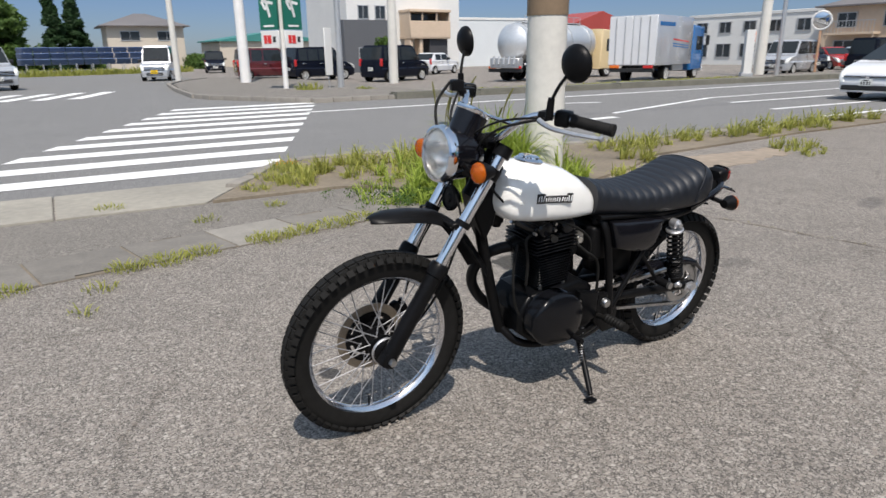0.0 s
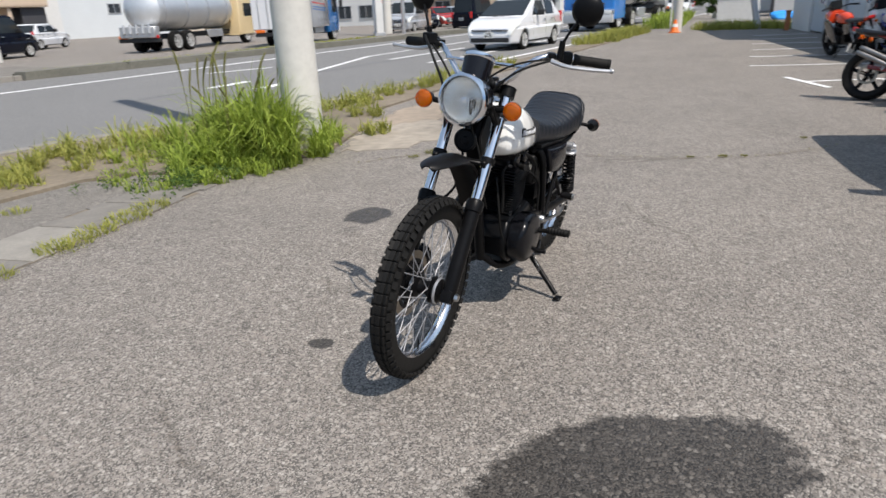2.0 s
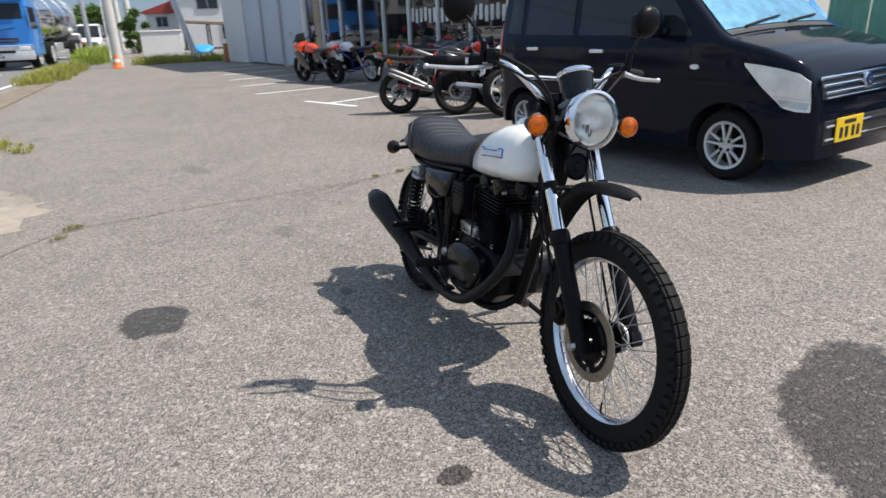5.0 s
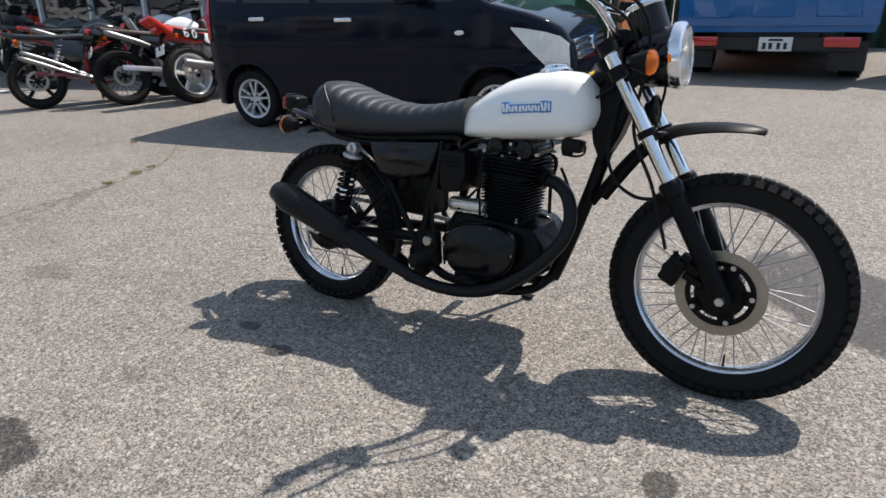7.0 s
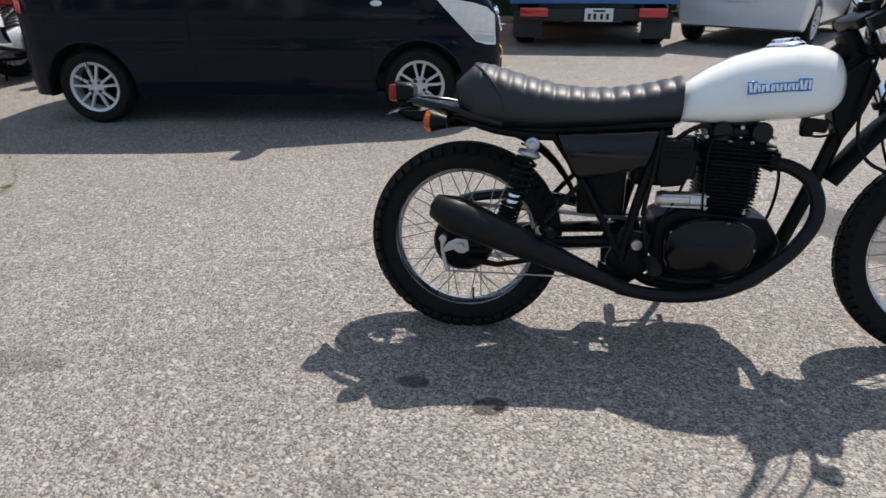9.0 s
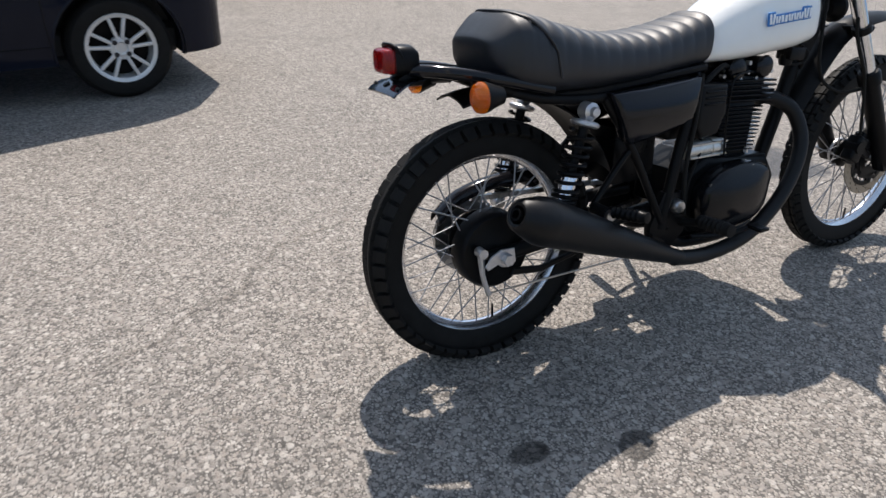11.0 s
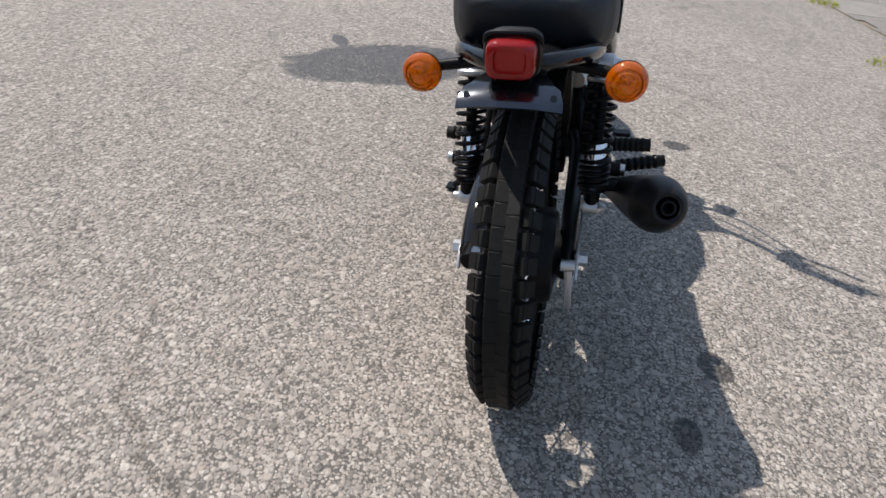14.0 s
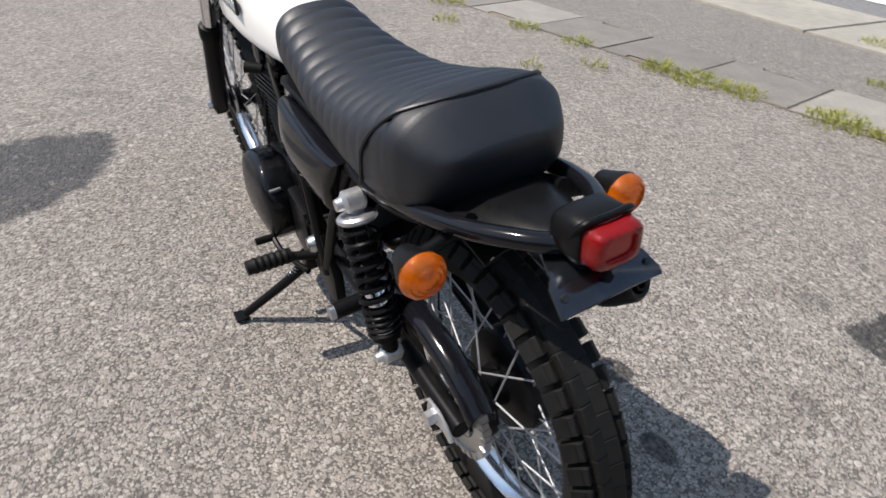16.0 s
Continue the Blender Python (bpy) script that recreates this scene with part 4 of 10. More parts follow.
    guard = curve_points([(-0.30, 0, 0.395), (-0.45, 0, 0.420), (-0.62, 0, 0.420), (-0.74, 0, 0.394), (-0.805, 0, 0.346)], 5)
    half_tube = [(math.cos(a), math.sin(a)) for a in np.linspace(-0.35, math.pi + 0.35, 11)]
    rings_to(bm, [[Vector((p.x, 0.078 + 0.025 * c, p.z - 0.010 + 0.022 * s_)) for c, s_ in half_tube] + [Vector((p.x, 0.078 + 0.022 * c, p.z - 0.010 + 0.019 * s_)) for c, s_ in reversed(half_tube)] for p in guard])
    P("chain_guard", bm, BLACK_PAINT, "glossy black chain guard")
    # shocks
    for s in (-1, 1):
        a, b = Vector((-0.511, s * 0.130, 0.611)), Vector((-0.590, s * 0.130, 0.336))
        d = (b - a).normalized()
        bm = bmesh.new()
        lathe(bm, [(0, 0.02), (0.026, 0.022), (0.028, 0.036), (0.012, 0.038), (0.011, 0.15), (0.018, 0.153), (0.018, 0.245), (0.027, 0.246), (0.027, 0.252), (0.017, 0.256), (0.016, 0.278), (0.012, 0.285)], a, d, 20)
        shock = P("shock_absorber", bm, BLACK_SATIN, "black coil-over rear shock")
        bm = bmesh.new()
        coil(bm, a + d * 0.045, a + d * 0.190, 0.0285, 0.0046, 7.0)
        coil(bm, a + d * 0.190, a + d * 0.244, 0.0285, 0.0046, 4.5)
        part("spring", bm, BLACK_SATIN, shock, "black coil spring")
        bm = bmesh.new()
        lathe(bm, [(0.0195, 0.152), (0.0205, 0.154), (0.0205, 0.243), (0.0195, 0.246)], a, d, 20)
        part("shock_body", bm, CHROME, shock, "chromed lower shock body")
        bm = bmesh.new()
        lathe(bm, [(0.010, 0.020), (0.030, 0.022), (0.034, 0.026), (0.034, 0.031), (0.030, 0.035), (0.010, 0.036)], a, d, 24)
        block(bm, a + d * 0.012, (0.026, 0.024, 0.03), None, 0.006, 2)
        part("spring_seat", bm, ALLOY, shock, "bare alloy spring seat")
        for c, r in ((a, 0.020), (b, 0.016)):
            bm = bmesh.new()
            lathe(bm, [(0, -0.02), (r * 0.6, -0.02), (r, -0.014), (r, 0.014), (r * 0.6, 0.02), (r * 0.5, 0.03), (0, 0.031)], c, (0, s, 0), 18)
            part("shock_eye", bm, ALLOY, shock, "bare alloy eye and bolt")

    # engine
    bm = bmesh.new()
    prism(bm, [(-0.14, 0.40), (-0.155, 0.30), (-0.10, 0.225), (0.02, 0.205), (0.13, 0.215), (0.20, 0.27), (0.215, 0.35), (0.17, 0.415), (0.02, 0.425), (-0.07, 0.44)], -0.095, 0.095, 0.02, 3)
    block(bm, (-0.02, 0, 0.20), (0.22, 0.11, 0.03), None, 0.01, 2)
    P("crankcase", bm, BLACK_ENGINE, "black painted crankcase")
    bm = bmesh.new()
    prism(bm, closed_curve([(-0.117, 0.338), (-0.105, 0.275), (-0.055, 0.237), (0.034, 0.236), (0.106, 0.268), (0.138, 0.330), (0.128, 0.388), (0.06, 0.418), (-0.04, 0.413), (-0.10, 0.383)]), -0.142, -0.09, 0.016, 4)
    swell(bm, -1, 0.115, 0.026, (0.005, 0.327), (0.13, 0.095), 0.02)
    cover = P("clutch_cover", bm, COVER_PAINT, "black clutch cover")
    for x, z in ((-0.10, 0.375), (-0.02, 0.246), (0.126, 0.335), (0.05, 0.408)):
        bm = bmesh.new()
        cyl(bm, (x, -0.118, z), (x, -0.146, z), 0.0048, None, 8)
        part("cover_bolt", bm, STEEL, cover)
    bm = bmesh.new()
    prism(bm, closed_curve([(0.00, 0.41), (-0.04, 0.345), (-0.025, 0.265), (0.04, 0.225), (0.13, 0.237), (0.188, 0.295), (0.19, 0.37), (0.14, 0.425), (0.06, 0.434)]), 0.09, 0.160, 0.018, 4)
    swell(bm, 1, 0.115, 0.024, (0.075, 0.327), (0.12, 0.105), 0.02)
    cover = P("alternator_cover", bm, COVER_PAINT, "black alternator cover")
    for x, z in ((-0.02, 0.385), (-0.02, 0.275), (0.05, 0.238), (0.14, 0.25), (0.18, 0.33), (0.13, 0.41), (0.05, 0.42)):
        bm = bmesh.new()
        cyl(bm, (x, 0.13, z), (x, 0.158, z), 0.0055, None, 8)
        part("cover_bolt", bm, STEEL, cover)
    bm = bmesh.new()
    prism(bm, [(-0.15, 0.38), (-0.155, 0.28), (-0.10, 0.24), (-0.045, 0.26), (-0.05, 0.40)], 0.09, 0.125, 0.012, 2)
    P("sprocket_cover", bm, BLACK_ENGINE, "black sprocket cover")
    # cylinder with fins, the head with deeper fins above it
    lean = Vector((0.05, 0, 1)).normalized()
    base = Vector((0.05, 0, 0.415))
    tilt = Matrix.Rotation(math.atan2(lean.x, lean.z), 3, 'Y')
    up = lambda d, dx=0.0, y=0.0: base + lean * d + Vector((dx, y, 0))
    bm = bmesh.new()
    block(bm, up(0.075), (0.126, 0.136, 0.17), tilt, 0.012, 2)
    P("cylinder", bm, BLACK_ENGINE, "black finned cylinder")
    bm = bmesh.new()
    block(bm, (0, 0, 0), (0.156, 0.166, 0.0038), None, 0.0015)
    fin = finish(bm, "fin", BLACK_ENGINE)
    for k in range(12):
        ob = new("fin", fin)
        ob.parent = bike
        grow = 0.93 + 0.07 * min(1, k / 6)
        ob.matrix_basis = Matrix.Translation(up(0.022 + 0.0108 * k)) @ tilt.to_4x4() @ Matrix.Diagonal((grow, grow, 1, 1))
    bm = bmesh.new()
    block(bm, (0, 0, 0), (0.196, 0.182, 0.0055), None, 0.002)
    broad = finish(bm, "head_fin", BLACK_ENGINE)
    for k in range(5):
        ob = new("head_fin", broad)
        ob.parent = bike
        ob.matrix_basis = Matrix.Translation(up(0.160 + 0.0128 * k, 0.008)) @ tilt.to_4x4() @ Matrix.Diagonal((1.0 if k % 2 else 0.96, 1.0, 1, 1))
    bm = bmesh.new()
    block(bm, up(0.186, 0.004), (0.158, 0.140, 0.075), tilt, 0.012, 2)
    cyl(bm, up(0.175, 0.07, -0.02), up(0.155, 0.128, -0.03), 0.030, None, 16)
    cyl(bm, up(0.168, -0.06, 0.0), up(0.165, -0.085, 0.0), 0.026, None, 16)
    P("cylinder_head", bm, BLACK_ENGINE, "black cylinder head")
    bm = bmesh.new()
    block(bm, up(0.238, 0.006), (0.172, 0.128, 0.036), tilt, 0.014, 3)
    block(bm, up(0.262, 0.01), (0.10, 0.085, 0.026), tilt, 0.010, 2)
    for dx in (-0.046, 0.058):
        cyl(bm, up(0.244, dx, -0.078), up(0.244, dx, 0.078), 0.026, None, 20)
    cover = P("rocker_cover", bm, COVER_PAINT, "black rocker cover")
    for dx in (-0.046, 0.058):
        for s in (-1, 1):
            bm = bmesh.new()
            lathe(bm, [(0.029, 0.0), (0.030, 0.004), (0.026, 0.010), (0.012, 0.013), (0, 0.013)], up(0.244, dx, s * 0.074), (0, s, 0), 20)
            part("tappet_cap", bm, COVER_PAINT, cover)
    for dx, d in ((-0.085, 0.228), (0.006, 0.232), (0.006, 0.256), (0.096, 0.230), (-0.02, 0.215), (0.04, 0.215)):
        for s in (-1, 1):
            bm = bmesh.new()
            cyl(bm, up(d, dx, s * 0.060), up(d, dx, s * 0.074), 0.0058, None, 8)
            P("head_bolt", bm, STEEL)
    for dx in (-0.055, 0.055):
        for s in (-1, 1):
            bm = bmesh.new()
            cyl(bm, up(0.008, dx, s * 0.070), up(0.024, dx, s * 0.070), 0.007, None, 6)
            P("base_nut", bm, STEEL)
    bm = bmesh.new()
    tube(bm, [up(0.232, 0.03, -0.074), up(0.235, -0.02, -0.086), up(0.228, -0.062, -0.094), up(0.20, -0.078, -0.097), up(0.10, -0.074, -0.097), up(0.02, -0.066, -0.10)], 0.0030, 8)
    P("oil_pipe", bm, BLACK_SATIN, "thin black oil pipe")
    bm = bmesh.new()
    tube(bm, [up(0.225, 0.085, 0.05), up(0.20, 0.115, 0.045), up(0.12, 0.105, 0.05), up(0.03, 0.11, 0.055)], 0.006, 8)
    P("plug_lead", bm, RUBBER, "black plug lead")
    bm = bmesh.new()
    cyl(bm, up(0.215, 0.03, 0.085), up(0.222, 0.05, 0.118), 0.011, 0.013, 12)
    P("plug_cap", bm, RUBBER)
    # carburettor and airbox
    bm = bmesh.new()
    cyl(bm, (-0.005, 0.0, 0.575), (-0.10, 0.0, 0.585), 0.030, None, 18)
    block(bm, (-0.06, 0, 0.555), (0.06, 0.075, 0.085), None, 0.012, 2)
    cyl(bm, (-0.06, 0, 0.51), (-0.06, 0, 0.635), 0.030, 0.026, 18)
    P("carburettor", bm, CARB, "grey metal carburettor")
    bm = bmesh.new()
    block(bm, (-0.165, 0.0, 0.565), (0.11, 0.17, 0.14), None, 0.02, 3)
    prism(bm, [(-0.155, 0.638), (-0.066, 0.634), (-0.060, 0.560), (-0.082, 0.508), (-0.140, 0.500), (-0.158, 0.530)], -0.128, -0.05, 0.010, 3)
    for z in (0.618, 0.603, 0.588):
        block(bm, (-0.108, -0.129, z), (0.070, 0.008, 0.006), None, 0.002)
    P("airbox", bm, BLACK_PLASTIC, "black plastic airbox")
    bm = bmesh.new()
    lathe(bm, [(0, -0.122), (0.020, -0.120), (0.025, -0.108), (0.025, -0.03), (0.028, -0.028), (0.028, 0.015), (0.018, 0.02), (0, 0.02)], (-0.022, -0.068, 0.457), (1, 0, 0), 20)
    for z in (0.440, 0.474):
        cyl(bm, (-0.13, -0.092, z), (0.0, -0.092, z), 0.0035, None, 6)
    P("starter_motor", bm, PLATED, "bare alloy starter motor")
    bm = bmesh.new()
    block(bm, (-0.30, 0.0, 0.47), (0.14, 0.13, 0.15), None, 0.012, 2)
    P("battery_box", bm, BLACK_ENGINE, "black battery box")
    for pts, r in (([(0.02, -0.05, 0.655), (-0.05, -0.085, 0.672), (-0.12, -0.09, 0.62), (-0.14, -0.095, 0.55)], 0.007), ([(-0.06, -0.04, 0.51), (-0.09, -0.085, 0.46), (-0.13, -0.095, 0.38), (-0.14, -0.1, 0.25)], 0.0045),
                   ([(-0.155, -0.12, 0.665), (-0.165, -0.125, 0.55), (-0.18, -0.125, 0.42), (-0.16, -0.12, 0.30)], 0.006), ([(0.10, 0.06, 0.69), (0.0, 0.09, 0.66), (-0.08, 0.10, 0.60), (-0.10, 0.09, 0.52)], 0.005),
                   ([(-0.02, 0.06, 0.60), (-0.06, 0.105, 0.56), (-0.13, 0.11, 0.50), (-0.15, 0.11, 0.36)], 0.0055), ([(0.20, 0.03, 0.60), (0.23, 0.06, 0.50), (0.22, 0.08, 0.38), (0.17, 0.10, 0.30)], 0.005)):
        bm = bmesh.new()
        tube(bm, pts, r, 8)
        P("hose", bm, RUBBER, "black rubber hose")
    bm = bmesh.new()
    block(bm, (-0.045, 0.062, 0.60), (0.05, 0.03, 0.045), None, 0.006, 2)
    cyl(bm, (-0.045, 0.075, 0.60), (-0.045, 0.09, 0.60), 0.014, 0.012, 14)
    P("carburettor_top", bm, PLATED, "dull metal carburettor linkage")
    # side covers
    for s in (-1, 1):
        bm = bmesh.new()
        prism(bm, [(-0.445, 0.642), (-0.16, 0.660), (-0.175, 0.60), (-0.19, 0.558), (-0.30, 0.525), (-0.372, 0.512), (-0.395, 0.53)], s * 0.098, s * 0.128, 0.012, 3)
        swell(bm, s, 0.112, 0.024, (-0.30, 0.592), (0.16, 0.078), 0.013)
        P("side_cover", bm, BLACK_PAINT, "glossy black side cover")

    # exhaust
    bm = bmesh.new()
    tube(bm, [(0.175, -0.03, 0.568), (0.225, -0.045, 0.560), (0.272, -0.075, 0.525), (0.292, -0.10, 0.455), (0.268, -0.12, 0.385), (0.20, -0.140, 0.305), (0.10, -0.152, 0.232), (0.0, -0.158, 0.197), (-0.12, -0.163, 0.188), (-0.24, -0.175, 0.208)], 0.0205, 14)
    P("exhaust_pipe", bm, MUFFLER, "matt black exhaust pipe")
    a, b = Vector((-0.215, -0.172, 0.203)), Vector((-0.779, -0.256, 0.448))
    d = (b - a).normalized()
    L = (b - a).length
    bm = bmesh.new()
    lathe(bm, [(0.0205, 0), (0.022, 0.05), (0.030, 0.16), (0.038, 0.27), (0.0455, 0.38), (0.053, L - 0.085), (0.053, L - 0.072), (0.049, L - 0.052), (0.034, L - 0.006), (0.026, L), (0.020, L - 0.002), (0.018, L - 0.06), (0, L - 0.06)], a, d, 28)
    muffler = P("muffler", bm, MUFFLER, "matt black megaphone muffler")
    bm = bmesh.new()
    lathe(bm, [(0.009, -0.03), (0.013, -0.03), (0.0135, 0.003), (0.0095, 0.003)], b, d, 18, True)
    part("outlet", bm, BLACK_SATIN, muffler)
    bm = bmesh.new()
    prism(bm, [(-0.30, 0.235), (-0.255, 0.22), (-0.255, 0.255), (-0.30, 0.28)], -0.155, -0.145, 0.002, 1)
    P("muffler_bracket", bm, BLACK_SATIN)
    bm = bmesh.new()
    cyl(bm, (-0.50, -0.13, 0.345), (-0.50, -0.20, 0.345), 0.015, None, 14)
    P("muffler_mount", bm, BLACK_SATIN)

    # footrests, levers, stand
    for s in (-1, 1):
        bm = bmesh.new()
        prof = [(0, 0), (0.017, 0.002)] + [(0.0195 if k % 2 else 0.0165, 0.008 + 0.007 * k) for k in range(13)] + [(0.017, 0.104), (0, 0.106)]
        lathe(bm, prof, (-0.155, s * 0.168, 0.294), (0, s, 0.04), 16)
        cyl(bm, (-0.165, s * 0.11, 0.275), (-0.155, s * 0.185, 0.294), 0.011, None, 10)
        P("footrest", bm, RUBBER, "black rubber footrest")
    for s in (-1, 1):
        bm = bmesh.new()
        cyl(bm, (-0.475, s * 0.13, 0.372), (-0.475, s * 0.185, 0.372), 0.017, 0.0165, 14)
        P("rear_footrest_mount", bm, BLACK_SATIN)
        bm = bmesh.new()
        cyl(bm, (-0.475, s * 0.185, 0.372), (-0.475, s * 0.195, 0.372), 0.014, None, 12)
        P("mount_cap", bm, STEEL)
        bm = bmesh.new()
        tube(bm, [(-0.475, s * 0.12, 0.372), (-0.40, s * 0.115, 0.46), (-0.36, s * 0.113, 0.50)], 0.0085, 8)
        if s < 0:  # on this side the rubber is folded out
            lathe(bm, [(0, 0), (0.014, 0.002)] + [(0.0155 if k % 2 else 0.0130, 0.008 + 0.007 * k) for k in range(13)] + [(0.013, 0.104), (0, 0.106)], (-0.468, -0.176, 0.376), (0.25, -1, 0.10), 16)
        P("footrest_stay", bm, BLACK_SATIN)
    bm = bmesh.new()
    tube(bm, [(-0.16, 0.14, 0.235), (-0.06, 0.165, 0.235), (0.0, 0.17, 0.25)], 0.007, 8)
    cyl(bm, (0.0, 0.165, 0.25), (0.0, 0.215, 0.252), 0.010, None, 10)
    P("gear_lever", bm, BLACK_SATIN, "black gear lever")
    bm = bmesh.new()
    tube(bm, [(-0.16, -0.15, 0.245), (-0.06, -0.175, 0.24), (0.02, -0.185, 0.25)], 0.007, 8)
    block(bm, (0.03, -0.205, 0.252), (0.035, 0.05, 0.012), None, 0.003)
    P("brake_pedal", bm, BLACK_SATIN, "black brake pedal")
    bm = bmesh.new()
    tube(bm, [(-0.085, 0.10, 0.215), (-0.06, 0.17, 0.155), (-0.01, 0.285, 0.062)], [0.013, 0.012, 0.0105], 10)
    block(bm, (-0.085, 0.105, 0.215), (0.05, 0.05, 0.04), None, 0.01, 2)
    stand = P("side_stand", bm, BLACK_SATIN, "black side stand, swung out")
    bm = bmesh.new()
    block(bm, (0.0, 0.298, 0.051), (0.044, 0.032, 0.008), Matrix.Rotation(0.119, 3, 'X'), 0.003)
    part("stand_foot", bm, BLACK_SATIN, stand)
    bm = bmesh.new()
    coil(bm, (-0.10, 0.112, 0.235), (-0.04, 0.19, 0.135), 0.0065, 0.0016, 14, 5)
    part("return_spring", bm, STEEL, stand)

    # tail: inner fender, cover, grab rail, lamp, bracket
    bm = bmesh.new()
    arc = []
    for k in range(17):
        a = radians(22 + 84 * k / 16)
        r = 0.352
        arc.append(Vector((-0.72 + r * math.cos(a) + 0.02, 0, 0.318 + r * math.sin(a))))
    rings_to(bm, [[p + Vector((0, y, -0.018 * (abs(y) / 0.066) ** 2)) for y in (-0.066, -0.04, 0, 0.04, 0.066)] + [p + Vector((0, y, -0.018 * (abs(y) / 0.066) ** 2 - 0.004)) for y in (0.066, 0.04, 0, -0.04, -0.066)] for p in arc])
    P("rear_fender", bm, BLACK_PLASTIC, "black inner rear fender")
    bm = bmesh.new()
    rings_to(bm, [[Vector((x, y * w, z - 0.020 * abs(y) ** 5)) for y in (-1, -0.93, -0.5, 0, 0.5, 0.93, 1)] + [Vector((x, y * w, z - 0.022)) for y in (1, 0.5, 0, -0.5, -1)]
                  for x, w, z in ((-0.66, 0.086, 0.694), (-0.72, 0.084, 0.706), (-0.80, 0.068, 0.716), (-0.86, 0.047, 0.722), (-0.885, 0.036, 0.720))])
    P("tail_cover", bm, BLACK_SATIN, "flat satin black tail cover between the rails")
    bm = bmesh.new()
    tube(bm, [(-0.60, 0.114, 0.664), (-0.72, 0.109, 0.692), (-0.80, 0.092, 0.708), (-0.855, 0.064, 0.716), (-0.888, 0.036, 0.718), (-0.905, 0.0, 0.718), (-0.888, -0.036, 0.718), (-0.855, -0.064, 0.716), (-0.80, -0.092, 0.708), (-0.72, -0.109, 0.692), (-0.60, -0.114, 0.664)], 0.0135, 12)
    P("grab_rail", bm, BLACK_PAINT, "black tubular grab rail")
    bm = bmesh.new()
    rings_to(bm, [[Vector((x, w * math.copysign(abs(math.cos(a)) ** 0.55, math.cos(a)), z + h * math.copysign(abs(math.sin(a)) ** 0.55, math.sin(a)))) for a in np.linspace(0, 2 * math.pi, 29)[:-1]]
                  for x, w, h, z in ((-0.868, 0.034, 0.022, 0.731), (-0.880, 0.039, 0.030, 0.733), (-0.915, 0.040, 0.0315, 0.733), (-0.921, 0.0375, 0.0295, 0.733), (-0.921, 0.034, 0.026, 0.733))])
    tail = P("tail_light", bm, BLACK_PLASTIC, "square red tail light in a black rim")
    tail.matrix_basis = pose(-0.014, 0, 0.006)
    bm = bmesh.new()
    rings_to(bm, [[Vector((x, w * math.copysign(abs(math.cos(a)) ** 0.45, math.cos(a)), z + h * math.copysign(abs(math.sin(a)) ** 0.45, math.sin(a)))) for a in np.linspace(0, 2 * math.pi, 37)[:-1]]
                  for x, w, h, z in ((-0.920, 0.0345, 0.0265, 0.733), (-0.938, 0.0335, 0.0255, 0.733), (-0.9445, 0.0315, 0.0238, 0.733), (-0.947, 0.028, 0.021, 0.733), (-0.9472, 0.022, 0.0155, 0.733), (-0.9425, 0.020, 0.0135, 0.733), (-0.9425, 0.001, 0.001, 0.733))])
    part("tail_lens", bm, RED_LENS, tail, "rounded red lens with an inner square")
    bm = bmesh.new()
    block(bm, (-0.9235, 0, 0.733), (0.004, 0.056, 0.042), None, 0.001)
    part("tail_reflector", bm, SILVER, tail)
    bm = bmesh.new()
    tube(bm, [(-0.905, -0.036, 0.736), (-0.92, -0.034, 0.761), (-0.925, 0, 0.7655), (-0.92, 0.034, 0.761), (-0.905, 0.036, 0.736)], 0.004, 8)
    part("lamp_hood", bm, BLACK_PLASTIC, tail)
    bm = bmesh.new()
    for pts in (((-0.895, 0.722), (-0.93, 0.702), (-0.91, 0.685), (-0.87, 0.685), (-0.86, 0.71)),):
        prism(bm, list(pts), -0.026, 0.026, 0.006, 2)
    P("lamp_stay", bm, BLACK_PLASTIC)
    bm = bmesh.new()
    ys = (-1, -0.86, -0.5, -0.25, 0, 0.25, 0.5, 0.86, 1)
    rings_to(bm, [[Vector((x, y * w, z - drop * max(0.0, abs(y) - 0.4) ** 1.5)) for y in ys] + [Vector((x + 0.0025, y * w, z - 0.0025 - drop * max(0.0, abs(y) - 0.4) ** 1.5)) for y in reversed(ys)]
                  for x, w, z, drop in ((-0.855, 0.030, 0.702, 0.0), (-0.895, 0.050, 0.704, 0.010), (-0.918, 0.058, 0.701, 0.010), (-0.930, 0.068, 0.698, 0.010), (-0.953, 0.0735, 0.686, 0.010), (-0.961, 0.0735, 0.677, 0.008))])
    bracket = P("number_plate_bracket", bm, surface("polished_black_metal", (0.075, 0.083, 0.098), 0.14, 0.9, 0.3, 30, 0.05), "bent glossy black plate bracket with no plate")
    for y in (-0.06, 0.06):
        bm = bmesh.new()
        cyl(bm, (-0.948, y, 0.689), (-0.940, y, 0.684), 0.0045, None, 10)
        part("bolt_hole", bm, BADGE_BLACK, bracket)
    bm = bmesh.new()
    lathe(bm, [(0, -0.004), (0.008, -0.003), (0.008, 0.004), (0, 0.005)], (-0.944, 0, 0.690), (-0.5, 0, 0.8), 6)
    part("bracket_bolt", bm, BLACK_SATIN, bracket)
    # coupler hanging under the front of the tank
    bm = bmesh.new()
    block(bm, (0.262, -0.045, 0.682), (0.062, 0.05, 0.036), Matrix.Rotation(0.1, 3, 'Y'), 0.008, 2)
    lathe(bm, [(0, -0.02), (0.017, -0.018), (0.019, 0.0), (0.015, 0.012), (0, 0.013)], (0.245, -0.045, 0.662), (0, 0, -1), 14)
    P("ignition_unit", bm, BLACK_PLASTIC, "black unit under the tank")
    bm = bmesh.new()
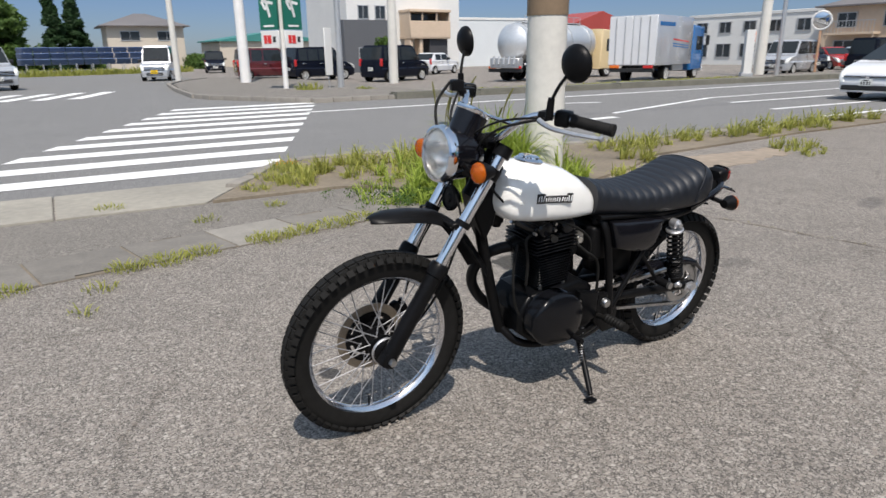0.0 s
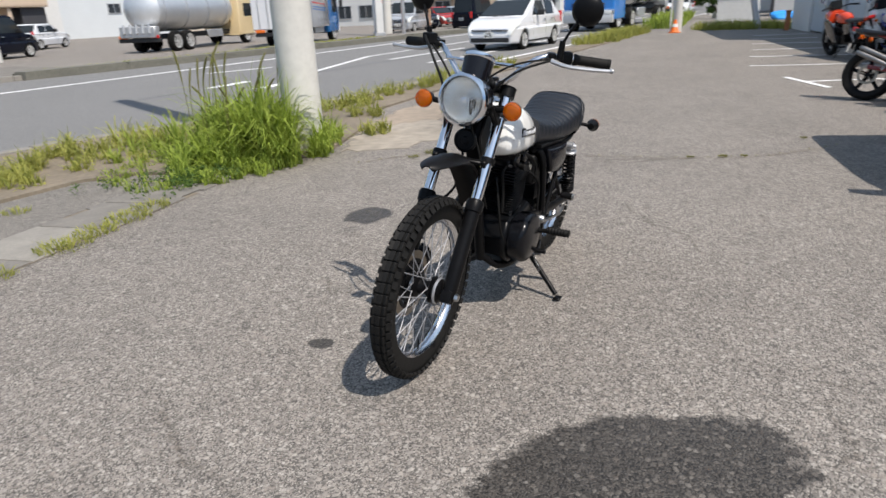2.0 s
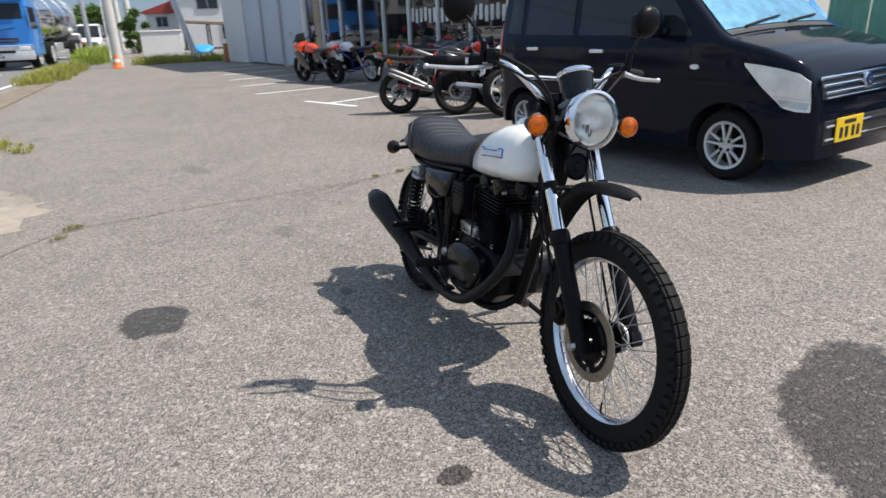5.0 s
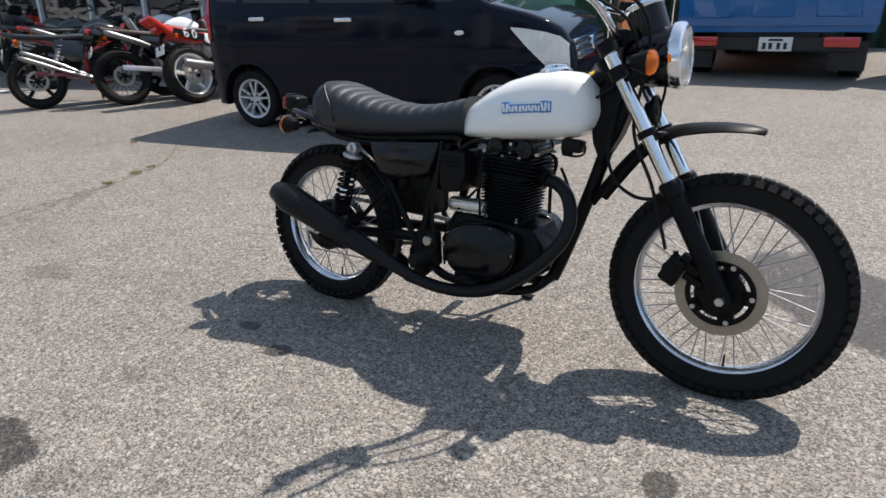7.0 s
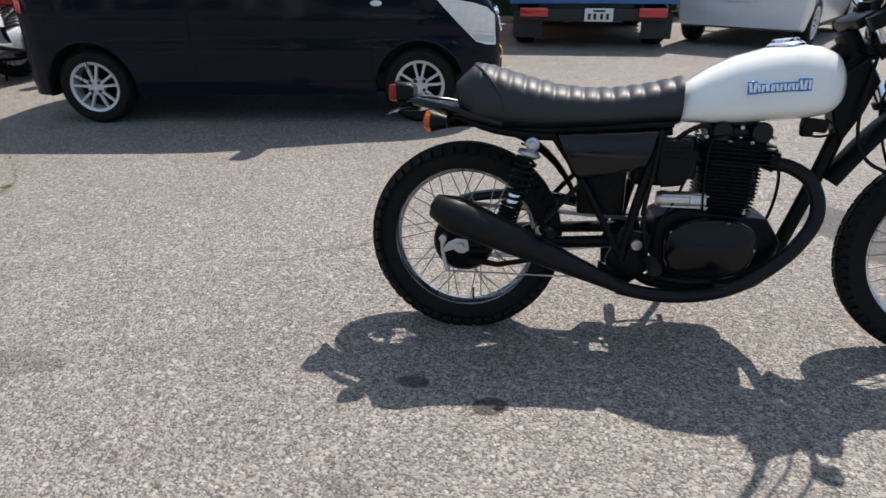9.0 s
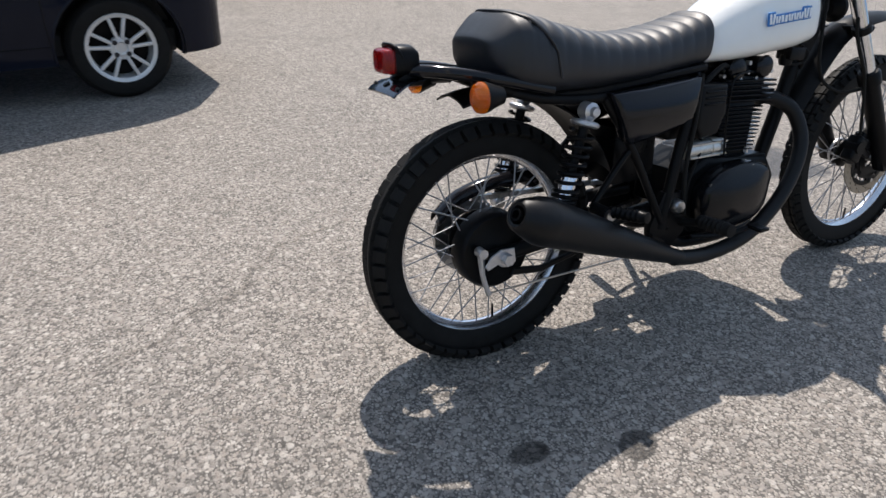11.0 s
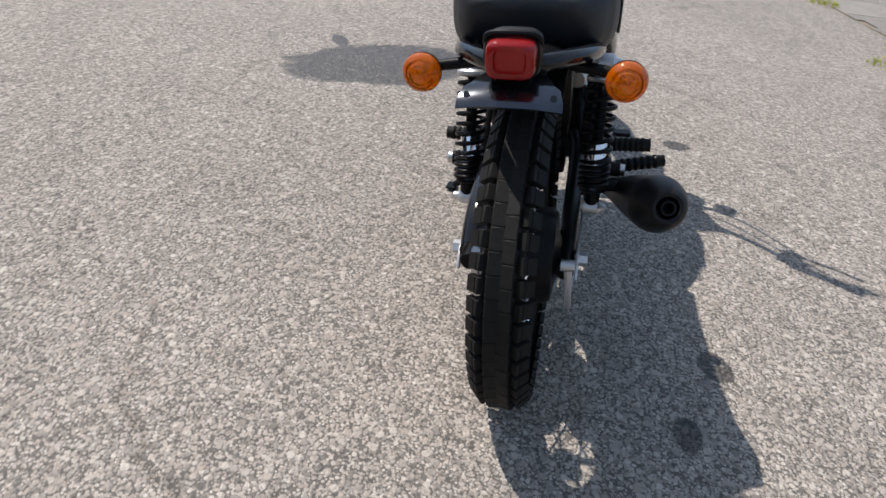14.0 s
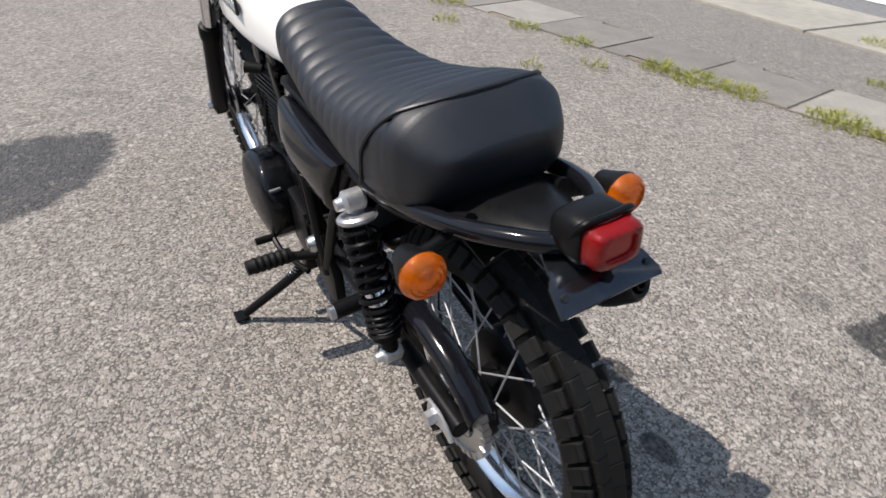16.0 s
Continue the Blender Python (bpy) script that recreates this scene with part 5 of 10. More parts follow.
    tube(bm, [(0.285, -0.06, 0.70), (0.305, -0.065, 0.685), (0.303, -0.065, 0.662), (0.275, -0.06, 0.652), (0.245, -0.055, 0.655)], 0.0035, 6)
    P("unit_cable", bm, RUBBER)
    return bike


motorcycle(pose(0, 0.014, 0, -6.42, -0.86, 1.3))


# ---- street surfaces ----
def strip(name, xs, low, high, lift, material, parent=None, rows=1):
    """A sheet between two lines y = low(x) and y = high(x)."""
    verts, faces = [], []
    n = len(xs)
    for j in range(rows + 1):
        for x in xs:
            y = low(x) + (high(x) - low(x)) * j / rows
            verts.append((x, y, height(x, y) + lift))
    for j in range(rows):
        for i in range(n - 1):
            faces.append((j * n + i, j * n + i + 1, (j + 1) * n + i + 1, (j + 1) * n + i))
    return raw(name, verts, faces, material, parent)


def lay(x, y, lift=0.0, yaw=0.0):
    """The pose of something standing on the ground at (x, y), square to the slope there."""
    e = 0.4
    n = Vector(((height(x - e, y) - height(x + e, y)) / (2 * e), (height(x, y - e) - height(x, y + e)) / (2 * e), 1)).normalized()
    q = Vector((0, 0, 1)).rotation_difference(n).to_matrix().to_4x4()
    return Matrix.Translation((x, y, height(x, y) + lift)) @ q @ Matrix.Rotation(radians(yaw), 4, 'Z')


def upright(x, y, lift=0.0, yaw=0.0):
    return pose(x, y, height(x, y) + lift, 0, 0, yaw)


near_x = [-1.0 + 0.5 * i for i in range(25)]
footway = tagged(strip("pavement", near_x, lambda x: -4.34, lambda x: -3.38 + 0.205 * x, 0.005, PATH_ASPHALT, None, 5), "dark asphalt footway beside the gutter", "footway", kind="structure")
# dark flush sheet stands for the shaded gutter seen through the cover slots
tagged(strip("gutter_shade_strip", near_x, lambda x: -3.40 + 0.205 * x, lambda x: -2.76 + 0.205 * x, 0.003, SOIL), "flat soil-coloured strip standing for the shaded gutter inside", "gutter", kind="structure")
# concrete gutter covers
bm = bmesh.new()
outline = [(-0.298, -0.30), (0.298, -0.30), (0.298, 0.30), (0.12, 0.30), (0.12, 0.25), (-0.12, 0.25), (-0.12, 0.30), (-0.298, 0.30)]
lo = [bm.verts.new((x, y, -0.02)) for x, y in outline]
hi = [bm.verts.new((x, y, 0.008)) for x, y in outline]
face = bm.faces.new(hi)
for i in range(len(outline)):
    j = (i + 1) % len(outline)
    bm.faces.new((lo[i], lo[j], hi[j], hi[i]))
bmesh.ops.bevel(bm, geom=list(face.edges), offset=0.003, segments=1, affect='EDGES')
cover_mesh = finish(bm, "gutter_cover", COVER)
pale_mesh = cover_mesh.copy()
pale_mesh.materials[0] = PALE_COVER
gutter = tagged(new("gutter"), "row of worn concrete gutter covers with weeds in the joints", "gutter", kind="structure")
for i in range(19):
    x = -0.9 + 0.6 * i
    ob = new("gutter_cover", pale_mesh if i in (2, 6) else cover_mesh)
    ob.parent = gutter
    ob.matrix_basis = lay(x, -3.075 + 0.205 * x, 0.001 + 0.004 * random.random(), 11.6 + random.uniform(-0.4, 0.4) + (180 if i % 2 else 0))
# pale apron between footway and road
apron = tagged(new("apron"), "pale worn concrete apron along the road", "apron", kind="structure")
for i in range(6):
    x0 = -0.25 + 1.9 * i
    near_end = [(-0.40, -5.56), (1.64, -5.56), (1.64, -4.36), (0.42, -4.36), (0.02, -4.98)]
    ob = slab("apron_slab", [(x0 + 0.008, -5.56), (x0 + 1.89, -5.56), (x0 + 1.89, -4.36), (x0 + 0.008, -4.36)] if i else near_end, -0.05, 0.016 + 0.004 * (i % 2), CONCRETE_PALE, 0.006, apron)
# kerb stones round the planted corner and along the verge
bm = bmesh.new()
block(bm, (0, 0, 0.02), (0.585, 0.16, 0.24), None, 0.018, 2)
kerb_mesh = finish(bm, "kerb_stone", CONCRETE)


def kerb(points, label, h=0.0, length=1.0):
    top = tagged(new("kerb"), label, "kerb", kind="structure")
    P = [Vector((*p, 0)) for p in points]
    carry = 0.3 * length
    for a, b in zip(P, P[1:]):
        d = (b - a)
        L = d.length
        s = carry
        while s < L:
            c = a + d * (s / L)
            ob = new("kerb_stone", kerb_mesh)
            ob.parent = top
            ob.matrix_basis = lay(c.x, c.y, h + random.uniform(-0.006, 0.006), math.degrees(math.atan2(d.y, d.x)) + random.uniform(-1, 1)) @ Matrix.Diagonal((length, 1, 1, 1))
            s += 0.6 * length
        carry = s - L
    return top


kerb([(0.02, -5.0), (-0.28, -5.42), (-0.55, -5.85), (-0.82, -6.15), (-1.12, -6.32), (-1.5, -6.40), (-2.0, -6.36), (-2.8, -6.05), (-3.6, -5.75), (-6.0, -5.12), (-9.0, -4.98), (-15.0, -4.98)], "weathered concrete kerb round the overgrown corner", -0.085, 0.5)
kerb([(-5.0, -16.4), (-8.5, -16.4), (-34.0, -16.4)], "long pale kerb on the far side of the road")
kerb([(-5.0, -16.5), (-3.75, -18.8), (-2.95, -20.2), (-2.65, -21.6), (-2.95, -27.0), (-3.45, -32.0), (-4.6, -35.5), (-6.9, -40.0)], "kerb rounding the opposite corner")
bed = [(0.36, -4.36), (0.0, -4.92), (-0.32, -5.38), (-0.58, -5.78), (-0.86, -6.04), (-1.30, -6.32), (-2.0, -6.28), (-3.6, -5.66), (-6.0, -5.04), (-9, -4.9), (-27, -4.9), (-27, -4.3), (-9, -4.25), (-5.2, -4.0), (-4.2, -3.45), (-2.75, -2.95), (-1.85, -3.08), (-1.5, -3.5), (-1.3, -4.1), (-0.9, -4.36)]
tagged(slab("planting_bed", bed, -0.05, 0.03, SOIL), "dry weedy soil behind the kerb", "planting bed", kind="structure")
far_walk = [(-5.15, -16.55), (-7.0, -16.5), (-60, -16.5), (-60, -18.2), (-10, -18.2), (-10.5, -40), (-7.1, -40), (-4.8, -35.6), (-3.65, -32), (-3.15, -27), (-2.85, -21.6), (-3.15, -20.3), (-3.95, -18.9)]
tagged(slab("pavement", far_walk, -0.05, 0.10, PATH_ASPHALT), "far footway behind the kerb", "footway", kind="structure")
VERGE = surface("weathered_verge_concrete", (0.15, 0.145, 0.12), 0.9, 0, 0.35, 18, 0.4)
for i in range(9):
    x0, x1 = -7.6 - 2.9 * i, -7.6 - 2.9 * (i + 1) + 0.02
    y0, y1 = -16.15 + 0.085 * (-7.6 - x0), -16.15 + 0.085 * (-7.6 - x1)
    tagged(slab("verge_block", [(x0, y0), (x0, y0 - 0.55), (x1, y1 - 0.55), (x1, y1)], -0.05, 0.21 - 0.01 * (i % 3), VERGE, 0.04), "weathered raised concrete verge across the road", "verge", kind="structure")
def ragged(outline, seed, step=0.09, amp=0.07):
    """A broken, crumbling edge along an outline."""
    r = random.Random(seed)
    out = []
    for (xa, ya), (xb, yb) in zip(outline, outline[1:] + outline[:1]):
        n = max(2, int(math.hypot(xb - xa, yb - ya) / step))
        out += [(xa + (xb - xa) * k / n + r.uniform(-amp, amp), ya + (yb - ya) * k / n + r.uniform(-amp, amp)) for k in range(n)]
    return out


# worn slab and rusty patch by the pole
tagged(slab("concrete_slab", ragged([(-2.72, -2.86), (-3.0, -2.3), (-3.62, -2.12), (-4.5, -2.55), (-4.9, -3.1), (-4.1, -3.4), (-3.3, -3.1)], 2), -0.05, 0.006, WORN_SLAB), "cracked pale concrete slab", "slab", kind="structure")
tagged(slab("rusty_patch", ragged([(-3.6, -3.25), (-4.3, -2.75), (-5.6, -2.95), (-6.9, -3.15), (-7.1, -3.55), (-5.3, -3.7)], 3), -0.05, 0.006, RUSTY), "rust-brown stained concrete patch", "slab", kind="structure")
# road markings
marks = tagged(new("crosswalk"), "white zebra crossing over the main road", "crosswalk", kind="structure")
for i in range(10):
    y0 = -6.22 - 1.115 * i
    y1 = y0 - 0.50
    r = lambda y: -0.82 - 0.42 * (-6.22 - y)
    l = lambda y: 3.15 - 0.42 * (-6.22 - y)
    ob = raw("stripe", [(r(y1), y1, height(r(y1), y1) + 0.0095), (l(y1), y1, height(l(y1), y1) + 0.0095), (l(y0), y0, height(l(y0), y0) + 0.0095), (r(y0), y0, height(r(y0), y0) + 0.0095)], [(0, 1, 2, 3)], ROAD_PAINT, marks)
marks = tagged(new("crosswalk"), "white zebra crossing over the side street", "crosswalk", kind="structure")
for i in range(6):
    x = 0.55 + 1.08 * i
    ob = raw("stripe", [(x, -23.9, -0.0885), (x + 0.5, -23.9, -0.0885), (x - 0.95, -28.4, -0.0885), (x - 1.45, -28.4, -0.0885)], [(0, 1, 2, 3)], ROAD_PAINT, marks)
lines = tagged(new("road_line"), "white painted lane lines", "road line", kind="structure")


def dash(x0, x1, y0, y1, w=0.075):
    raw("line", [(x0, y0 - w, height(x0, y0) + 0.0095), (x1, y1 - w, height(x1, y1) + 0.0095), (x1, y1 + w, height(x1, y1) + 0.0095), (x0, y0 + w, height(x0, y0) + 0.0095)], [(0, 1, 2, 3)], ROAD_PAINT, lines)


dash(-19.5, -11.9, -5.36, -5.58)
dash(-70, -19.5, -5.3, -5.36)
for x in range(7):
    dash(-17.6 - 8 * x, -12.6 - 8 * x, -6.92, -7.15)
    dash(-18.0 - 8 * x, -13.6 - 8 * x, -8.75, -8.95)
dash(-14.7, -9.2, -10.4, -8.7)
dash(-60, -14.7, -10.6, -10.4, 0.06)
dash(-60, -3.8, -13.3, -13.55, 0.09)
dash(-8.2, -7.0, -9.2, -9.1, 0.12)
dash(-8.6, -7.1, -8.05, -7.95, 0.12)
dash(-11.2, -9.6, -11.2, -11.9, 0.08)
bays = tagged(new("parking_line"), "faded white parking bay lines in front of the shop", "parking line", kind="structure")
for i in range(6):
    x = -12.0 - 2.15 * i
    raw("line", [(x, 0.4 - 0.1 * i, height(x, 0.4) + 0.006), (x + 0.1, 0.4 - 0.1 * i, height(x, 0.4) + 0.006), (x - 0.56, 3.0 - 0.3 * i, height(x, 3) + 0.006), (x - 0.66, 3.0 - 0.3 * i, height(x, 3) + 0.006)], [(0, 1, 2, 3)], ROAD_PAINT, bays)
for x0, y0, x1, y1 in ((-9.97, 1.07, -8.5, 1.66), (-9.3, 1.35, -9.75, 2.4), (-9.75, 2.4, -8.9, 2.7)):
    d = Vector((x1 - x0, y1 - y0, 0)).normalized()
    n = Vector((-d.y, d.x, 0)) * 0.05
    raw("line", [(x0 - n.x, y0 - n.y, height(x0, y0) + 0.006), (x1 - n.x, y1 - n.y, height(x1, y1) + 0.006), (x1 + n.x, y1 + n.y, height(x1, y1) + 0.006), (x0 + n.x, y0 + n.y, height(x0, y0) + 0.006)], [(0, 1, 2, 3)], ROAD_PAINT, bays)


# ---- plants ----
def foliage(name, dark, light, rough=0.6):
    m, t, p = nodes(name)
    geo = t.nodes.new("ShaderNodeNewGeometry")
    c = ramp(t, geo.outputs["Random Per Island"], [(0.0, dark), (0.55, light), (1.0, tuple(v * 0.75 for v in light))])
    c = mix(t, 0.35, c, ramp(t, noise_of(t, 2.2), [(0.35, tuple(v * 0.55 for v in light)), (0.65, light)]))
    t.links.new(c, p.inputs["Base Color"])
    p.inputs["Roughness"].default_value = rough
    p.inputs["Specular IOR Level"].default_value = 0.25
    tr = t.nodes.new("ShaderNodeBsdfTranslucent")
    t.links.new(c, tr.inputs["Color"])
    mx = t.nodes.new("ShaderNodeMixShader")
    mx.inputs[0].default_value = 0.45
    out = t.nodes["Material Output"]
    t.links.new(p.outputs[0], mx.inputs[1])
    t.links.new(tr.outputs[0], mx.inputs[2])
    t.links.new(mx.outputs[0], out.inputs["Surface"])
    return m


GRASS = foliage("fresh_grass", (0.045, 0.10, 0.012), (0.40, 0.50, 0.09))
GRASS_DRY = foliage("yellowing_grass", (0.13, 0.18, 0.03), (0.46, 0.46, 0.12))
STRAW = foliage("straw_stems", (0.14, 0.15, 0.05), (0.28, 0.27, 0.10))
LEAF = foliage("shrub_leaf", (0.035, 0.075, 0.018), (0.11, 0.19, 0.045))
LEAF_DARK = foliage("conifer_leaf", (0.015, 0.04, 0.015), (0.045, 0.095, 0.035))
FLOWER = foliage("orange_flower", (0.7, 0.25, 0.02), (0.85, 0.4, 0.03))
BARK = surface("bark", (0.12, 0.09, 0.065), 0.9, 0, 0.3, 30, 0.6)


def blades(name, spots, material, label, category="grass", kind="stuff"):
    """Curved tapering blades; spots: (x, y, radius, count, shortest, tallest, width, spread)."""
    rng = np.random.default_rng(len(spots) * 7 + int(abs(spots[0][0]) * 100))
    verts, faces = [], []
    for x, y, radius, count, lo, hi, width, spread in spots:
        for _ in range(count):
            a, r = rng.uniform(0, 6.283), radius * math.sqrt(rng.uniform())
            bx, by = x + r * math.cos(a), y + r * math.sin(a)
            bz = height(bx, by) + 0.01
            h = rng.uniform(lo, hi) * (1.0 - 0.35 * (r / radius) ** 2)
            lean_a = a + rng.normal(0, 0.9)
            lean = h * spread * rng.uniform(0.25, 1.15)
            lx, ly = math.cos(lean_a) * lean, math.sin(lean_a) * lean
            tw = rng.uniform(0, 3.14)
            wx, wy = math.cos(tw) * width * 0.5, math.sin(tw) * width * 0.5
            i0 = len(verts)
            for u, w in ((0, 0.75), (0.35, 1.0), (0.7, 0.7)):
                cx, cy, cz = bx + lx * u * u, by + ly * u * u, bz + h * (u - 0.18 * u * u * spread)
                verts += [(cx - wx * w, cy - wy * w, cz), (cx + wx * w, cy + wy * w, cz)]
            droop = 0.30 * spread
            verts.append((bx + lx * 1.15, by + ly * 1.15, bz + h * (1 - droop)))
            faces += [(i0, i0 + 1, i0 + 3, i0 + 2), (i0 + 2, i0 + 3, i0 + 5, i0 + 4), (i0 + 4, i0 + 5, i0 + 6)]
    return tagged(raw(name, verts, faces, material), label, category, kind=kind)


def leaves(rng, verts, faces, c, radius, count, size, squash=1.0):
    for _ in range(count):
        v = rng.normal(size=3)
        v /= np.linalg.norm(v)
        p = np.array(c) + v * radius * rng.uniform(0.55, 1.05) * np.array((1, 1, squash))
        a = rng.normal(size=3)
        a /= np.linalg.norm(a)
        b = np.cross(a, v + 0.3 * rng.normal(size=3))
        b /= np.linalg.norm(b) + 1e-9
        s = size * rng.uniform(0.6, 1.3)
        i0 = len(verts)
        verts += [tuple(p - a * s), tuple(p + b * s * 0.42), tuple(p + a * s), tuple(p - b * s * 0.42)]
        faces.append((i0, i0 + 1, i0 + 2, i0 + 3))


def tufts(name, spots, material, label, category="grass", seed=1):
    """Tufts of broad arching blades; spots: (x, y, radius, tufts, blades each, shortest, tallest, width)."""
    rng = np.random.default_rng(seed)
    verts, faces = [], []
    for x, y, radius, many, each, lo, hi, width in spots:
        for _ in range(many):
            a, r = rng.uniform(0, 6.283), radius * math.sqrt(rng.uniform())
            tx, ty = x + r * math.cos(a), y + r * math.sin(a)
            tall = rng.uniform(lo, hi) * (1.0 - 0.3 * (r / radius) ** 2)
            for _ in range(each):
                bx, by = tx + rng.normal(0, 0.022), ty + rng.normal(0, 0.022)
                bz = height(bx, by)
                L = tall * rng.uniform(0.55, 1.15)
                way = rng.uniform(0, 6.283)
                arch = 0.15 + 1.0 * rng.uniform(0.0, 1.0)
                w = width * rng.uniform(0.6, 1.25)
                dx, dy = math.cos(way), math.sin(way)
                turn = way + 1.571 + rng.normal(0, 0.35)
                wx, wy = math.cos(turn) * w * 0.5, math.sin(turn) * w * 0.5
                i0 = len(verts)
                for u, k in ((0.0, 0.55), (0.28, 0.95), (0.55, 1.0), (0.8, 0.68)):
                    out = L * (0.10 * u + 0.62 * arch * u * u)
                    up = L * (u - 0.52 * arch * u ** 2.6)
                    verts += [(bx + dx * out - wx * k, by + dy * out - wy * k, bz + up), (bx + dx * out + wx * k, by + dy * out + wy * k, bz + up - 0.1 * w)]
                verts.append((bx + dx * L * (0.1 + 0.66 * arch), by + dy * L * (0.1 + 0.66 * arch), bz + L * (1.0 - 0.62 * arch)))
                faces += [(i0, i0 + 1, i0 + 3, i0 + 2), (i0 + 2, i0 + 3, i0 + 5, i0 + 4), (i0 + 4, i0 + 5, i0 + 7, i0 + 6), (i0 + 6, i0 + 7, i0 + 8)]
    return tagged(raw(name, verts, faces, material), label, category, kind="stuff")


# tall clump at the pole, weeds at the corner, tufts along gutter and verge
tufts("grass", [(-2.15, -3.35, 0.38, 50, 32, 0.55, 1.12, 0.0155), (-2.75, -3.60, 0.45, 36, 26, 0.45, 0.9, 0.014), (-1.78, -3.60, 0.42, 34, 26, 0.25, 0.62, 0.013), (-2.40, -4.05, 0.5, 30, 24, 0.5, 0.95, 0.014),
                (-2.00, -3.02, 0.22, 18, 18, 0.3, 0.6, 0.015), (-2.6, -2.95, 0.20, 14, 18, 0.28, 0.55, 0.014), (-3.05, -3.30, 0.28, 14, 18, 0.25, 0.55, 0.014), (-2.3, -3.6, 0.5, 10, 7, 0.95, 1.25, 0.013)],
      GRASS, "tall fresh green grass round the utility pole", "grass", 3)
tufts("weeds", [(-1.45, -3.35, 0.36, 60, 14, 0.08, 0.26, 0.010), (-1.10, -3.50, 0.30, 22, 10, 0.05, 0.16, 0.009), (-1.75, -3.05, 0.22, 34, 14, 0.1, 0.28, 0.011), (-1.30, -4.0, 0.40, 22, 10, 0.08, 0.26, 0.010), (-1.9, -4.6, 0.5, 40, 12, 0.12, 0.4, 0.011)],
      GRASS, "low green weeds in front of the tall grass", "weeds", 4)
# small round leaves among the low weeds
vs, fs = [], []
rl = np.random.default_rng(8)
for k in range(70):
    cx, cy = rl.normal(-1.35, 0.33), rl.normal(-3.42, 0.2)
    leaves(rl, vs, fs, (cx, cy, height(cx, cy) + 0.06), 0.085, 26, 0.017, 0.6)
tagged(raw("weeds", vs, fs, LEAF), "low leafy weeds creeping over the edge", "weeds", kind="stuff")
tufts("weeds", [(-0.62, -4.75, 0.24, 26, 14, 0.12, 0.36, 0.011), (-0.95, -5.2, 0.26, 26, 14, 0.14, 0.42, 0.012), (-1.5, -5.4, 0.32, 28, 14, 0.16, 0.5, 0.012), (-2.3, -5.2, 0.45, 34, 14, 0.18, 0.55, 0.013), (-3.6, -5.1, 0.5, 30, 12, 0.18, 0.55, 0.014), (-1.5, -4.7, 0.4, 24, 12, 0.12, 0.4, 0.012), (-0.18, -4.72, 0.22, 22, 12, 0.05, 0.18, 0.008), (-0.42, -5.15, 0.2, 20, 12, 0.06, 0.24, 0.009), (-0.75, -5.7, 0.2, 22, 12, 0.08, 0.28, 0.010)], GRASS_DRY, "yellowing weeds on the corner bed", "weeds", 5)
tufts("weeds", [(-3.72, -3.05, 0.22, 14, 14, 0.1, 0.34, 0.012), (-4.75, -3.9, 0.26, 16, 14, 0.15, 0.5, 0.011), (-7.3, -3.3, 0.34, 20, 13, 0.08, 0.3, 0.012), (-6.9, -3.0, 0.25, 8, 12, 0.05, 0.2, 0.012)], GRASS_DRY, "dry tufts on the rusty concrete", "weeds", 6)
verge = []
for i in range(15):
    u = i / 14 + random.uniform(-0.02, 0.02)
    verge.append((-5.0 - 6.8 * u + random.uniform(-0.15, 0.15), -4.45 - 0.25 * u + random.uniform(-0.18, 0.12), random.uniform(0.2, 0.4), 11, 13, 0.12, 0.46, 0.014))
tufts("verge_grass", verge, GRASS_DRY, "yellow-green verge grass along the kerb", "grass", 7)
blades("verge_grass", [(x + random.uniform(-0.3, 0.3), -4.7 + random.uniform(-0.2, 0.2), 0.55, 170, 0.15, 0.5, 0.03, 0.5) for x in np.arange(-26.5, -19.0, 0.55)], GRASS_DRY, "patchy verge grass farther along the road")
gut = []
for x, y, r, n in ((1.02, -2.52, 0.16, 220), (1.28, -2.47, 0.12, 150), (0.78, -2.60, 0.12, 120), (0.30, -2.72, 0.17, 240), (0.02, -2.80, 0.14, 200), (-0.28, -2.88, 0.16, 200), (-0.55, -2.98, 0.15, 160), (1.9, -2.33, 0.12, 90), (2.3, -2.2, 0.1, 90), (0.55, -3.6, 0.12, 70), (1.45, -2.1, 0.09, 45), (2.6, -1.75, 0.1, 60), (1.55, -1.72, 0.07, 30), (-0.1, -3.9, 0.1, 60), (1.2, -4.6, 0.14, 90), (3.1, -2.05, 0.14, 110), (4.4, -1.8, 0.14, 110)):
    gut.append((x, y, r, n, 0.02, 0.085, 0.007, 0.8))
blades("gutter_weeds", gut, GRASS_DRY, "small weeds growing from the gutter joint", "weeds")
blades("flowers", [(-0.85, -5.95, 0.12, 14, 0.10, 0.17, 0.02, 0.7)], FLOWER, "small orange flowers at the kerb", "flowers")
# dirt-filled crack across the lot with dry weeds in it
crack_line = curve_points([(-2.30, -2.32, 0), (-2.60, -2.12, 0), (-2.86, -1.86, 0), (-2.98, -1.30, 0), (-3.04, -0.72, 0), (-3.12, -0.10, 0), (-3.15, 0.35, 0), (-3.24, 0.68, 0), (-3.34, 0.95, 0), (-3.58, 1.22, 0), (-3.95, 1.55, 0)], 12)
vs, fs = [], []
rc = np.random.default_rng(12)
